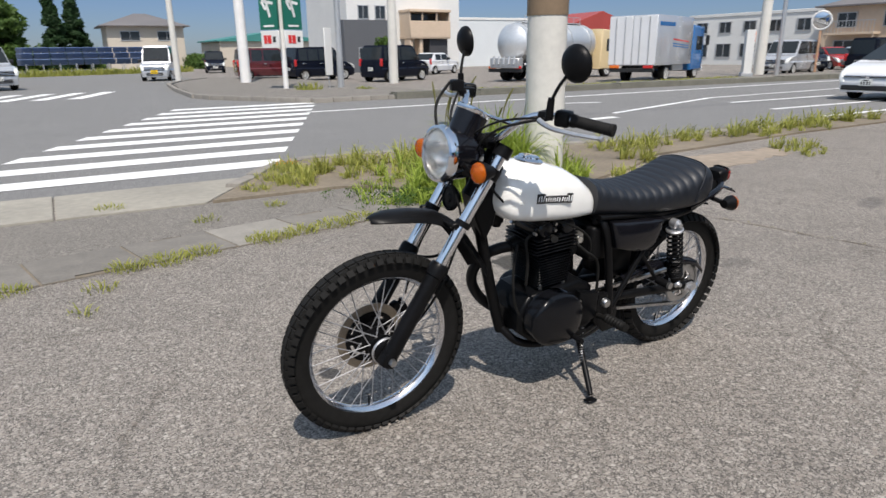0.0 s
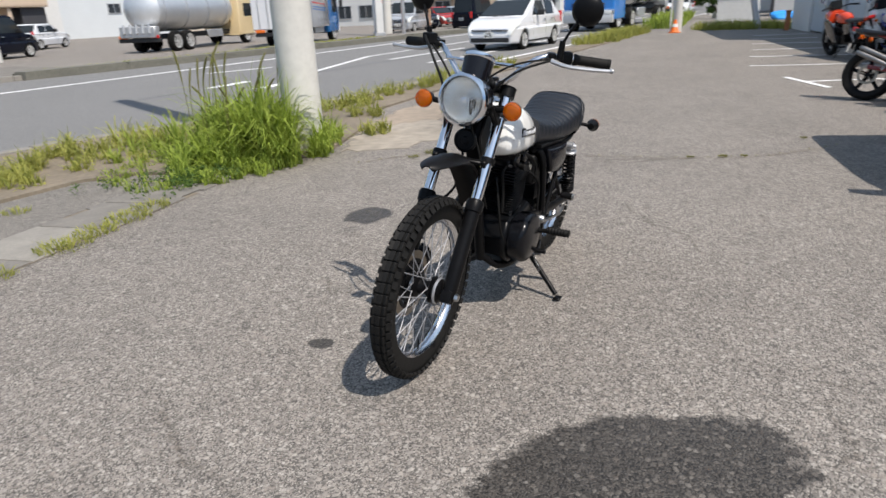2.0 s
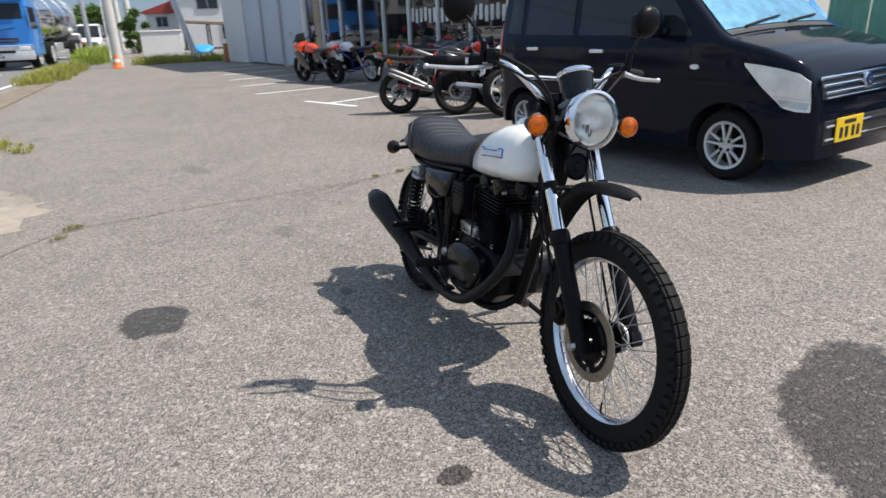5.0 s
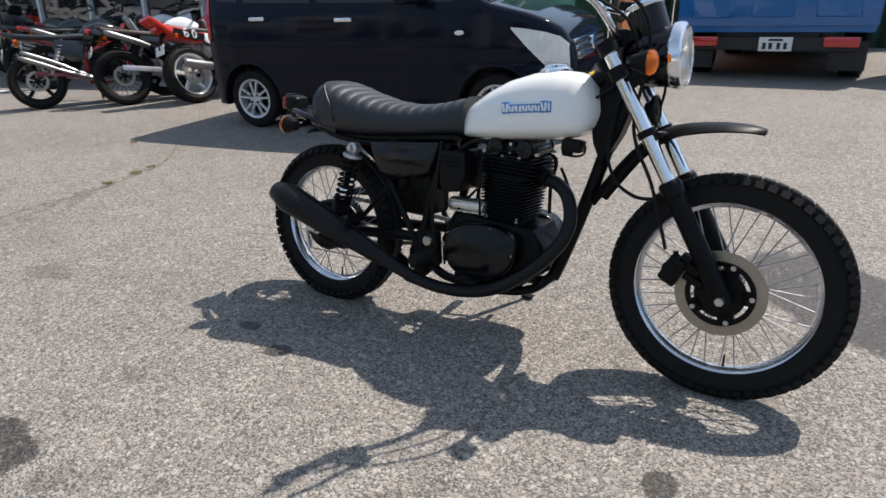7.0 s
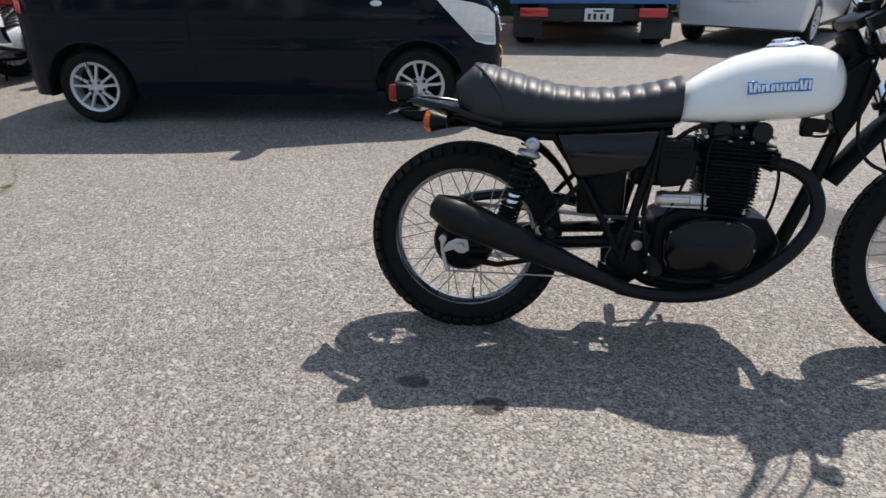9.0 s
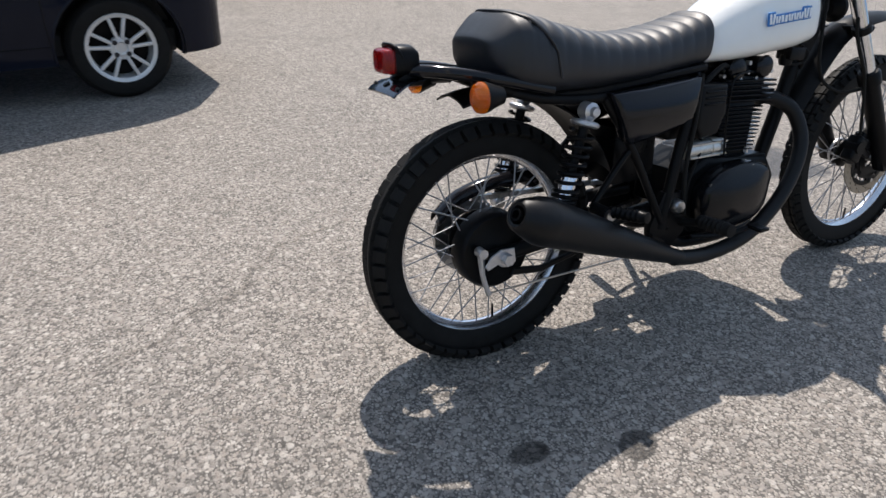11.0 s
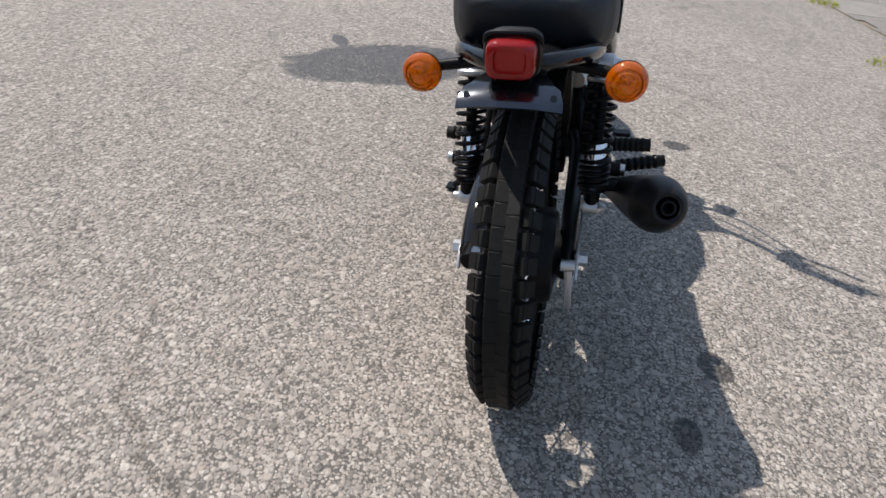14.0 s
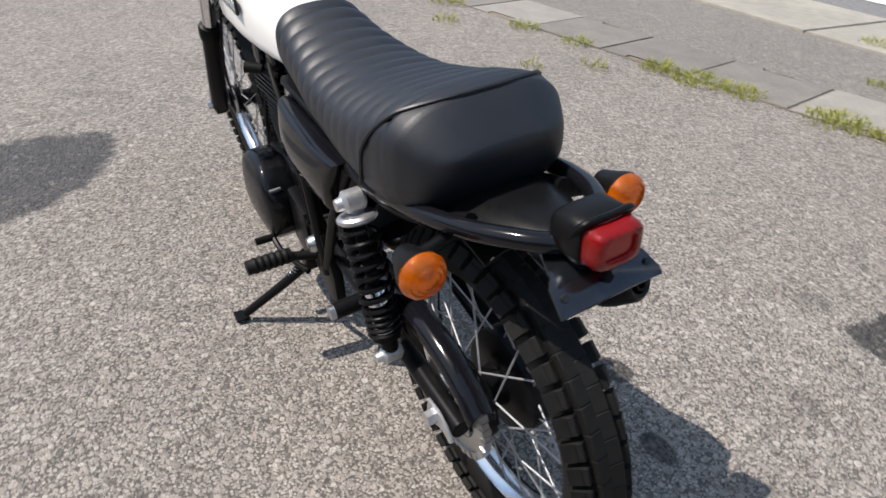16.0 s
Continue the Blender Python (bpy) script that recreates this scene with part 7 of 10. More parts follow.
        part("tail_light", bm, TAIL_RED, ob, "red tail light")
        bm = bmesh.new()
        block(bm, (roof0 + 0.06, s * (hw + 0.10), belt + 0.115), (0.11, 0.22, 0.165), None, 0.03, 3)
        block(bm, (roof0 + 0.06, s * (hw - 0.01), belt + 0.06), (0.05, 0.08, 0.04), None, 0.01)
        part("door_mirror", bm, CAR_TRIM, ob, "black boxy door mirror")
        for x in (edges[1] + 0.12, edges[-1] + 0.30):
            bm = bmesh.new()
            block(bm, (x, s * (hw * flank(belt - 0.10) + 0.008), belt - 0.10), (0.17, 0.03, 0.035), None, 0.012, 2)
            part("door_handle", bm, SILVER, ob, "bright door handle")
        bm = bmesh.new()
        block(bm, (wb / 2 - wheel_r - 0.10 + 0.38, s * hw * flank(belt - 0.22), belt - 0.22), (0.075, 0.02, 0.035), None, 0.012, 2)
        part("side_repeater", bm, HEADLAMP, ob)
        for x in (edges[0] + 0.30, edges[1], edges[-1] + 0.02):
            bm = bmesh.new()
            tube(bm, [(x, s * (hw * flank(z) - 0.0015), z) for z in np.linspace(0.34, belt - 0.03, 7)], 0.0035, 6, 1, False)
            part("door_seam", bm, BLACK_PLASTIC, ob)
        bm = bmesh.new()
        block(bm, (0, s * (hw - 0.085), low + 0.045), (wb - 2.4 * wheel_r, 0.08, 0.07), None, 0.02, 2)
        part("sill", bm, CAR_TRIM, ob)
    for dz in ((0.0,) if plain_face else (0.0, -0.065, -0.125)):
        bm = bmesh.new()
        block(bm, (xf - 0.012 + dz * -0.15, 0, nose - 0.075 + dz), (0.05, width - 0.46, 0.026), None, 0.008, 2)
        part("grille_bar", bm, CHROME, ob, "chrome grille bar")
    bm = bmesh.new()
    block(bm, (xf - 0.02, 0, nose - (0.085 if plain_face else 0.155)), (0.05, width - 0.48, 0.05 if plain_face else 0.20), None, 0.01, 1)
    part("grille", bm, CAR_TRIM, ob)
    bm = bmesh.new()
    lathe(bm, [(0.055, 0), (0.05, 0.012), (0, 0.014)], (xf + 0.0, 0, nose - 0.11), (1, 0, 0), 18)
    part("emblem", bm, CHROME, ob)
    bm = bmesh.new()
    block(bm, (xf - 0.02, 0, 0.33 if plain_face else 0.37), (0.06, width - (0.40 if plain_face else 0.66), 0.13 if plain_face else 0.15), None, 0.02, 2)
    part("air_intake", bm, CAR_TRIM, ob)
    for dz in (() if plain_face else (-0.03, 0.03)):
        bm = bmesh.new()
        block(bm, (xf + 0.002, 0, 0.37 + dz), (0.03, width - 0.70, 0.016), None, 0.005)
        part("intake_bar", bm, CHROME, ob)
    for s in (-1, 1):
        bm = bmesh.new()
        up = (tall - belt) / (screen - roof0)
        tube(bm, [(screen - d, s * 0.12 + y, belt + d * up + 0.028) for d, y in ((0.055, 0.26), (0.085, 0.0), (0.055, -0.36))], 0.009, 6)
        part("wiper", bm, CAR_TRIM, ob)
    plate(ob, xf + 0.022, -0.02, 0.47, 1, plate_mat or PLATE_WHITE)
    plate(ob, xr - 0.012, 0, 0.62, -1, plate_mat or PLATE_WHITE)
    for x in (-wb / 2, wb / 2):
        for y in (-hw + 0.034, hw - 0.034):
            road_wheel(ob, x, y, wheel_r)
    bm = bmesh.new()
    block(bm, ((xf + xr) / 2, 0, 0.31), (xf - xr - 0.5, width - 0.34, 0.20), None, 0.03)
    part("underbody", bm, CAR_TRIM, ob)
    return ob


def mini_wagon(m, label):
    """The boxy mini wagon beside the lot, x forward: one shell over its side, plan and roof lines."""
    ob = thing("car", m, label, "car")
    line = lambda table, x: float(np.interp(x, [p[0] for p in table], [p[1] for p in table]))
    roof = [(-1.640, 0.52), (-1.632, 0.80), (-1.615, 0.98), (-1.555, 1.32), (-1.475, 1.55), (-1.38, 1.612), (-1.1, 1.645), (-0.5, 1.662), (0.1, 1.650), (0.34, 1.618), (0.47, 1.560), (0.56, 1.490), (1.06, 1.045), (1.12, 1.015), (1.22, 0.990),
            (1.40, 0.946), (1.54, 0.895), (1.63, 0.845), (1.680, 0.790), (1.710, 0.700), (1.728, 0.600), (1.738, 0.500)]
    plan = [(-1.64, 0.640), (-1.60, 0.685), (-1.50, 0.718), (-1.30, 0.736), (1.15, 0.7375), (1.30, 0.732), (1.42, 0.718), (1.52, 0.695), (1.60, 0.665), (1.66, 0.630), (1.70, 0.595), (1.72, 0.570), (1.738, 0.540)]
    low, corner = 0.205, 0.055

    def side_y(x, z):
        top = line(roof, x)
        y = line(plan, x) * (1 - 0.030 * ((z - 0.64) / 0.40) ** 2 if z < 1.0 else 1 - 0.0243) - 0.115 * max(0.0, z - 1.0) / 0.66
        y -= 0.010 * math.exp(-((z - 0.60) / 0.05) ** 2)
        over = (z - (top - corner)) / corner
        return y - corner * (1 - math.sqrt(max(0.0, 1 - min(1.0, over) ** 2))) if over > 0 else y

    def crown(x, y):
        w = side_y(x, line(roof, x))
        return line(roof, x) + 0.022 * max(0.0, 1 - (y / max(0.05, w)) ** 2)

    xs = sorted(set(np.round(np.concatenate((np.arange(-1.64, 1.70, 0.03), [1.70, 1.712, 1.72, 1.728, 1.738])), 4)))
    wheels = ((-1.165, 0.262), (1.165, 0.262))
    rings = []
    for x in xs:
        top = line(roof, x)
        zs = list(np.linspace(low, top - corner, 26)) + [top - corner + corner * math.sin(v) for v in (0.35, 0.7, 1.05, 1.35, 1.571)]
        half_ring = [(side_y(x, z), z) for z in zs]
        w = half_ring[-1][0]
        half_ring += [(w * k, crown(x, w * k)) for k in (0.8, 0.55, 0.28)]
        rings.append([Vector((x, y, z)) for y, z in half_ring] + [Vector((x, 0, crown(x, 0)))] + [Vector((x, -y, z)) for y, z in reversed(half_ring)])
    bm = bmesh.new()
    rows = rings_to(bm, rings)
    for wx, r in wheels:
        R = r * 1.20
        near = lambda v: math.hypot(v.co.x - wx, v.co.z - r)
        gone = [f for f in bm.faces if all(abs(v.co.y) > 0.3 for v in f.verts) and sum(near(v) for v in f.verts) / len(f.verts) < R]
        rim_verts = {v for f in gone for v in f.verts}
        bmesh.ops.delete(bm, geom=gone, context='FACES')
        for v in rim_verts:
            if v.is_valid and v.link_faces and near(v) > 1e-4 and v.co.z > low + 0.01:
                k = R / near(v)
                v.co.x, v.co.z = wx + (v.co.x - wx) * k, r + (v.co.z - r) * k
    part("body", bm, CAR_BLACK, ob, "", None, 32)

    def patch(name, rows, material, label="", lift=0.005, thick=0.015, n=12, k=7, parent=None):
        """A curved panel on a flank between two lines of (x, z), drawn on both sides by the caller."""
        low_line, high_line, s = rows
        grid = []
        for i in range(n + 1):
            u = i / n
            x0, z0 = line([(j / (len(low_line) - 1), p[0]) for j, p in enumerate(low_line)], u), line([(j / (len(low_line) - 1), p[1]) for j, p in enumerate(low_line)], u)
            x1, z1 = line([(j / (len(high_line) - 1), p[0]) for j, p in enumerate(high_line)], u), line([(j / (len(high_line) - 1), p[1]) for j, p in enumerate(high_line)], u)
            pts = [(x0 + (x1 - x0) * v / k, z0 + (z1 - z0) * v / k) for v in range(k + 1)]
            outer = [Vector((x, s * (side_y(x, z) + lift), z)) for x, z in pts]
            inner = [Vector((x, s * (side_y(x, z) - thick), z)) for x, z in reversed(pts)]
            grid.append(outer + inner)
        bm = bmesh.new()
        rings_to(bm, grid)
        return part(name, bm, material, parent or ob, label, None, 40)

    for s in (-1, 1):
        patch("side_window", (((-0.37, 1.055), (0.84, 1.035)), ((-0.37, 1.545), (0.50, 1.455)), s), CAR_GLASS, "dark front side window")
        patch("side_window", (((-1.13, 1.075), (-0.45, 1.058)), ((-1.10, 1.545), (-0.45, 1.548)), s), CAR_GLASS, "dark tinted rear side window")
        patch("side_window", (((-1.43, 1.095), (-1.20, 1.08)), ((-1.36, 1.52), (-1.19, 1.54)), s), CAR_GLASS, "dark tinted quarter window")
        lamp = patch("headlight", (((1.29, 0.838), (1.42, 0.700), (1.56, 0.560), (1.635, 0.535), (1.702, 0.528)), ((1.29, 0.850), (1.40, 0.838), (1.54, 0.812), (1.635, 0.780), (1.690, 0.728)), s), HEADLAMP, "large clear headlight", 0.008, 0.03, 20, 8)
        patch("lamp_divider", (((1.50, 0.634), (1.70, 0.606)), ((1.502, 0.638), (1.698, 0.610)), s), GALV, "", 0.0095, 0.0, 10, 1, lamp)
        patch("indicator_lens", (((1.555, 0.568), (1.69, 0.545)), ((1.525, 0.615), (1.695, 0.590)), s), LENS_GREY, "pale grey indicator lens", 0.0095, 0.0, 10, 3, lamp)
        patch("tail_light", (((-1.612, 0.78), (-1.555, 0.76)), ((-1.600, 1.06), (-1.53, 1.22)), s), TAIL_RED, "red tail light", 0.008, 0.02)
        for x, z in ((-0.12, 0.925), (-0.985, 0.945)):
            bm = bmesh.new()
            block(bm, (x, s * (side_y(x, z) + 0.012), z), (0.165, 0.03, 0.034), None, 0.012, 2)
            part("door_handle", bm, SILVER, ob, "bright door handle")
        bm = bmesh.new()
        lathe(bm, [(0.040, -0.006), (0.039, 0.004), (0.030, 0.010), (0, 0.012)], (0, 0, 0), (0, s, 0), 24)
        bmesh.ops.transform(bm, matrix=Matrix.Translation((0.885, s * side_y(0.885, 0.815), 0.815)) @ Matrix.Diagonal((1, 1, 0.5, 1)), verts=bm.verts)
        part("side_repeater", bm, HEADLAMP, ob, "clear side repeater")
        for x, z1 in ((0.84, 0.99), (-0.41, 1.03), (-1.17, 1.05)):
            bm = bmesh.new()
            tube(bm, [(x - (0.12 * max(0.0, (0.42 - z) / 0.2) if x < -1 else 0), s * (side_y(x, z) - 0.0012), z) for z in np.linspace(0.30, z1, 14)], 0.003, 6, 1, False)
            part("door_seam", bm, BLACK_PLASTIC, ob)
        bm = bmesh.new()
        tube(bm, [(x, s * (side_y(x, 0.30) - 0.0012), 0.30) for x in np.linspace(-0.84, 0.84, 12)], 0.003, 6, 1, False)
        part("door_seam", bm, BLACK_PLASTIC, ob)
        bm = bmesh.new()
        block(bm, (0.53, s * 0.865, 1.120), (0.11, 0.235, 0.185), Matrix.Rotation(s * 0.12, 3, 'Z'), 0.028, 3)
        block(bm, (0.60, s * 0.735, 1.065), (0.06, 0.09, 0.045), None, 0.012)
        part("door_mirror", bm, CAR_BLACK, ob, "black boxy door mirror")
        for wx, r in wheels:
            bm = bmesh.new()
            a0 = math.asin((low - r) / (r * 1.2))
            tube(bm, [(wx + r * 1.205 * math.cos(a), s * (side_y(wx + r * 1.2 * math.cos(a), r + r * 1.2 * math.sin(a)) - 0.004), r + r * 1.205 * math.sin(a)) for a in np.linspace(a0, math.pi - a0, 30)], 0.008, 6, 1, False)
            part("arch_lip", bm, CAR_BLACK, ob)
            bm = bmesh.new()
            arc = [(wx + r * 1.22 * math.cos(a), r + r * 1.22 * math.sin(a)) for a in np.linspace(a0, math.pi - a0, 20)]
            rings_to(bm, [[Vector((x, s * 0.72, z)) for x, z in arc], [Vector((x, s * 0.46, z)) for x, z in arc]], False)
            bm.faces.new([bm.verts.new((x, s * 0.46, z)) for x, z in arc])
            part("wheel_well", bm, CAR_TRIM, ob)
            road_wheel(ob, wx, s * 0.695, r, 10)

    def top_patch(name, x0, x1, inset, material, label, lift=0.006):
        grid = []
        for i in range(13):
            x = x0 + (x1 - x0) * i / 12
            w = side_y(x, line(roof, x)) - inset
            ys = np.linspace(-w, w, 15)
            grid.append([Vector((x + lift, y, crown(x, y) + lift)) for y in ys] + [Vector((x, y, crown(x, y) - 0.012)) for y in reversed(ys)])
        bm = bmesh.new()
        rings_to(bm, grid)
        return part(name, bm, material, ob, label, None, 40)

    top_patch("windscreen", 1.045, 0.52, 0.015, SHADE_BLUE, "windscreen with a blue foil sunshade behind")
    top_patch("cowl", 1.10, 1.052, 0.02, CAR_TRIM, "black wiper cowl", 0.004)
    top_patch("rear_window", -1.47, -1.60, 0.06, CAR_GLASS, "")
    for y0, y1 in ((-0.42, 0.05), (0.10, 0.52)):
        bm = bmesh.new()
        tube(bm, [(1.06 - 0.05 * v, y0 + (y1 - y0) * v, crown(1.06 - 0.05 * v, y0 + (y1 - y0) * v) + 0.022) for v in (0, 0.3, 0.6, 1.0)], 0.009, 6)
        part("wiper", bm, CAR_TRIM, ob)
    # grille, intake, plates
    bm = bmesh.new()
    block(bm, (1.700, 0, 0.672), (0.05, 1.04, 0.150), Matrix.Rotation(-0.22, 3, 'Y'), 0.012, 2)
    part("grille", bm, CAR_TRIM, ob)
    for dz, w in ((0.062, 1.06), (0.012, 1.02), (-0.036, 0.98), (-0.066, 0.98)):
        bm = bmesh.new()
        block(bm, (1.722 - dz * 0.22, 0, 0.676 + dz), (0.034, w, 0.024 if dz > -0.05 else 0.012), Matrix.Rotation(-0.22, 3, 'Y'), 0.007, 2)
        part("grille_bar", bm, CHROME, ob, "chrome grille bar")
    bm = bmesh.new()
    lathe(bm, [(0.052, 0), (0.050, 0.012), (0.036, 0.016), (0.02, 0.010), (0, 0.012)], (1.736, 0, 0.690), (1, 0, 0.2), 20)
    part("emblem", bm, CHROME, ob)
    bm = bmesh.new()
    block(bm, (1.722, 0, 0.375), (0.05, 0.96, 0.17), None, 0.02, 2)
    part("air_intake", bm, CAR_TRIM, ob)
    for dz in (-0.045, 0.045):
        bm = bmesh.new()
        block(bm, (1.742, 0, 0.375 + dz), (0.03, 0.92, 0.016), None, 0.005)
        part("intake_bar", bm, CHROME, ob)
    plate(ob, 1.762, -0.20, 0.385, 1, PLATE_YELLOW)
    plate(ob, -1.652, 0, 0.62, -1, PLATE_YELLOW)
    bm = bmesh.new()
    block(bm, (0.05, 0, 0.27), (2.9, 1.10, 0.16), None, 0.03)
    part("underbody", bm, CAR_TRIM, ob)
    return ob


mini_wagon(lay(-2.72, 3.135, 0.0, 9.7), "black boxy mini wagon with a blue foil sunshade")
wagon = dict(wb=2.45, front=0.70, rear=0.55, width=1.6, tall=1.75, belt=1.0, nose=0.82, bonnet=0.98, screen=1.15, roof0=0.62, roof1=-1.6, tail=-1.74, wheel_r=0.29, splits=(0.6, -0.35, -1.0, -1.55))
hatch = dict(wb=2.3, front=0.66, rear=0.5, width=1.5, tall=1.36, belt=0.86, nose=0.68, bonnet=0.86, screen=0.92, roof0=0.12, roof1=-1.15, tail=-1.58, wheel_r=0.27, splits=(0.15, -0.45, -1.12))
kei = dict(wb=2.4, front=0.50, rear=0.35, width=1.475, tall=1.78, belt=0.90, nose=0.78, bonnet=0.92, screen=1.02, roof0=0.62, roof1=-1.28, tail=-1.36, wheel_r=0.26, splits=(0.66, -0.3, -1.05))
compact = dict(wb=2.53, front=0.82, rear=0.62, width=1.69, tall=1.52, belt=0.95, nose=0.70, bonnet=0.93, screen=1.38, roof0=0.22, roof1=-1.2, tail=-1.82, wheel_r=0.30, splits=(0.30, -0.42, -1.20), tuck=0.19, plain_face=True)
car(upright(-18.5, -7.0, 0, -3), "white rounded compact hatchback on the road", "car", CAR_WHITE, **compact)
car(upright(-4.5, -41.4, 0, 72) @ Matrix.Scale(1.12, 4), "silver mini van waiting at the side street", "car", CAR_SILVER, plate_mat=PLATE_YELLOW, **kei)
car(upright(-11.0, -57.0, 0, 80), "black mini van behind it on the side street", "car", CAR_BLACK, **wagon)
car(upright(4.0, -34.9, 0, 110) @ Matrix.Scale(1.12, 4), "silver car at the crossing", "car", CAR_SILVER, **wagon)
car(upright(-9.6, -36.6, 0, 175), "maroon wagon in the far lot", "car", CAR_MAROON, **wagon)
car(upright(-11.6, -33.6, 0, 188), "black wagon in the far lot", "car", CAR_BLACK, **wagon)
car(upright(-14.0, -28.9, 0, 200), "black minivan parked behind the pole", "car", CAR_BLACK, **wagon)
car(upright(-21.2, -37.0, 0, 205), "white hatchback in the far lot", "car", CAR_WHITE, **hatch)
car(upright(-32.8, -19.4, 0, 10), "silver minivan in the lot across the road", "car", CAR_SILVER, **wagon)
car(upright(-37.2, -21.5, 0, 60), "dark wagon in the lot across the road", "car", CAR_BLACK, **wagon)
car(upright(-41.5, -22.0, 0, 60), "red hatchback in the lot across the road", "car", CAR_RED, **hatch)
car(upright(-44.5, -21.5, 0, 60), "white hatchback in the lot across the road", "car", CAR_WHITE, **hatch)
car(upright(-35.3, -16.2, 0, 172), "black mini wagon by the roadside", "car", CAR_BLACK, **kei)
car(upright(-52.0, -41.0, 0, 30), "white car by the low building", "car", CAR_WHITE, **hatch)
car(upright(-38.3, -8.6, 0, 180), "white car driving off on the road", "car", CAR_WHITE, **hatch)
car(upright(-46.0, -5.9, 0, 0), "white van far down the road", "car", CAR_WHITE, **kei)
car(lay(2.38, 8.55, 0, 62), "white minivan parked with its rear to the lot", "car", CAR_WHITE, **wagon)


def pickup(m):
    """A small blue truck seen from behind."""
    ob = thing("truck", m, "small blue truck with dropped tail lamps, parked nose to the wall", "truck")
    for name, c, size, mat in (("bed", (-0.55, 0, 0.62), (1.9, 1.42, 0.10), CAR_BLUE), ("chassis", (0, 0, 0.50), (2.9, 0.7, 0.16), CAR_TRIM)):
        bm = bmesh.new()
        block(bm, c, size, None, 0.012)
        part(name, bm, mat, ob)
    for c, size in (((-1.50, 0, 0.86), (0.04, 1.42, 0.42)), ((-0.55, 0.70, 0.86), (1.9, 0.04, 0.42)), ((-0.55, -0.70, 0.86), (1.9, 0.04, 0.42))):
        bm = bmesh.new()
        block(bm, c, size, None, 0.012, 2)
        for k in range(3):
            if size[1] > 1:
                block(bm, (c[0] - 0.022, -0.45 + 0.45 * k, c[2]), (0.02, 0.3, 0.22), None, 0.008)
        part("side_board", bm, CAR_BLUE, ob, "blue steel bed board")
    bm = bmesh.new()
    prism(bm, [(0.5, 0.45), (1.55, 0.45), (1.6, 0.85), (1.35, 1.70), (0.55, 1.75), (0.45, 0.8)], -0.69, 0.69, 0.06, 3)
    part("cab", bm, CAR_BLUE, ob)
    bm = bmesh.new()
    block(bm, (0.46, 0, 1.40), (0.03, 1.1, 0.38), None, 0.01)
    part("rear_window", bm, CAR_GLASS, ob)
    for s in (-1, 1):
        bm = bmesh.new()
        block(bm, (-1.52, s * 0.50, 0.47), (0.06, 0.24, 0.12), None, 0.015, 2)
        part("tail_light", bm, TAIL_RED, ob, "red tail light")
        bm = bmesh.new()
        block(bm, (-1.42, s * 0.55, 0.30), (0.015, 0.26, 0.34), None, 0.004)
        part("mud_flap", bm, CAR_TRIM, ob)
        for x in (-0.95, 1.1):
            road_wheel(ob, x, s * 0.66, 0.27)
    plate(ob, -1.535, -0.05, 0.44, -1, PLATE_WHITE, 0.24)
    bm = bmesh.new()
    block(bm, (-1.46, 0, 0.44), (0.08, 1.25, 0.16), None, 0.01)
    part("rear_bar", bm, CAR_TRIM, ob)
    return ob


pickup(lay(-0.25, 8.45, 0, 92) @ Matrix.Diagonal((1.2, 1.42, 0.92, 1.0)))


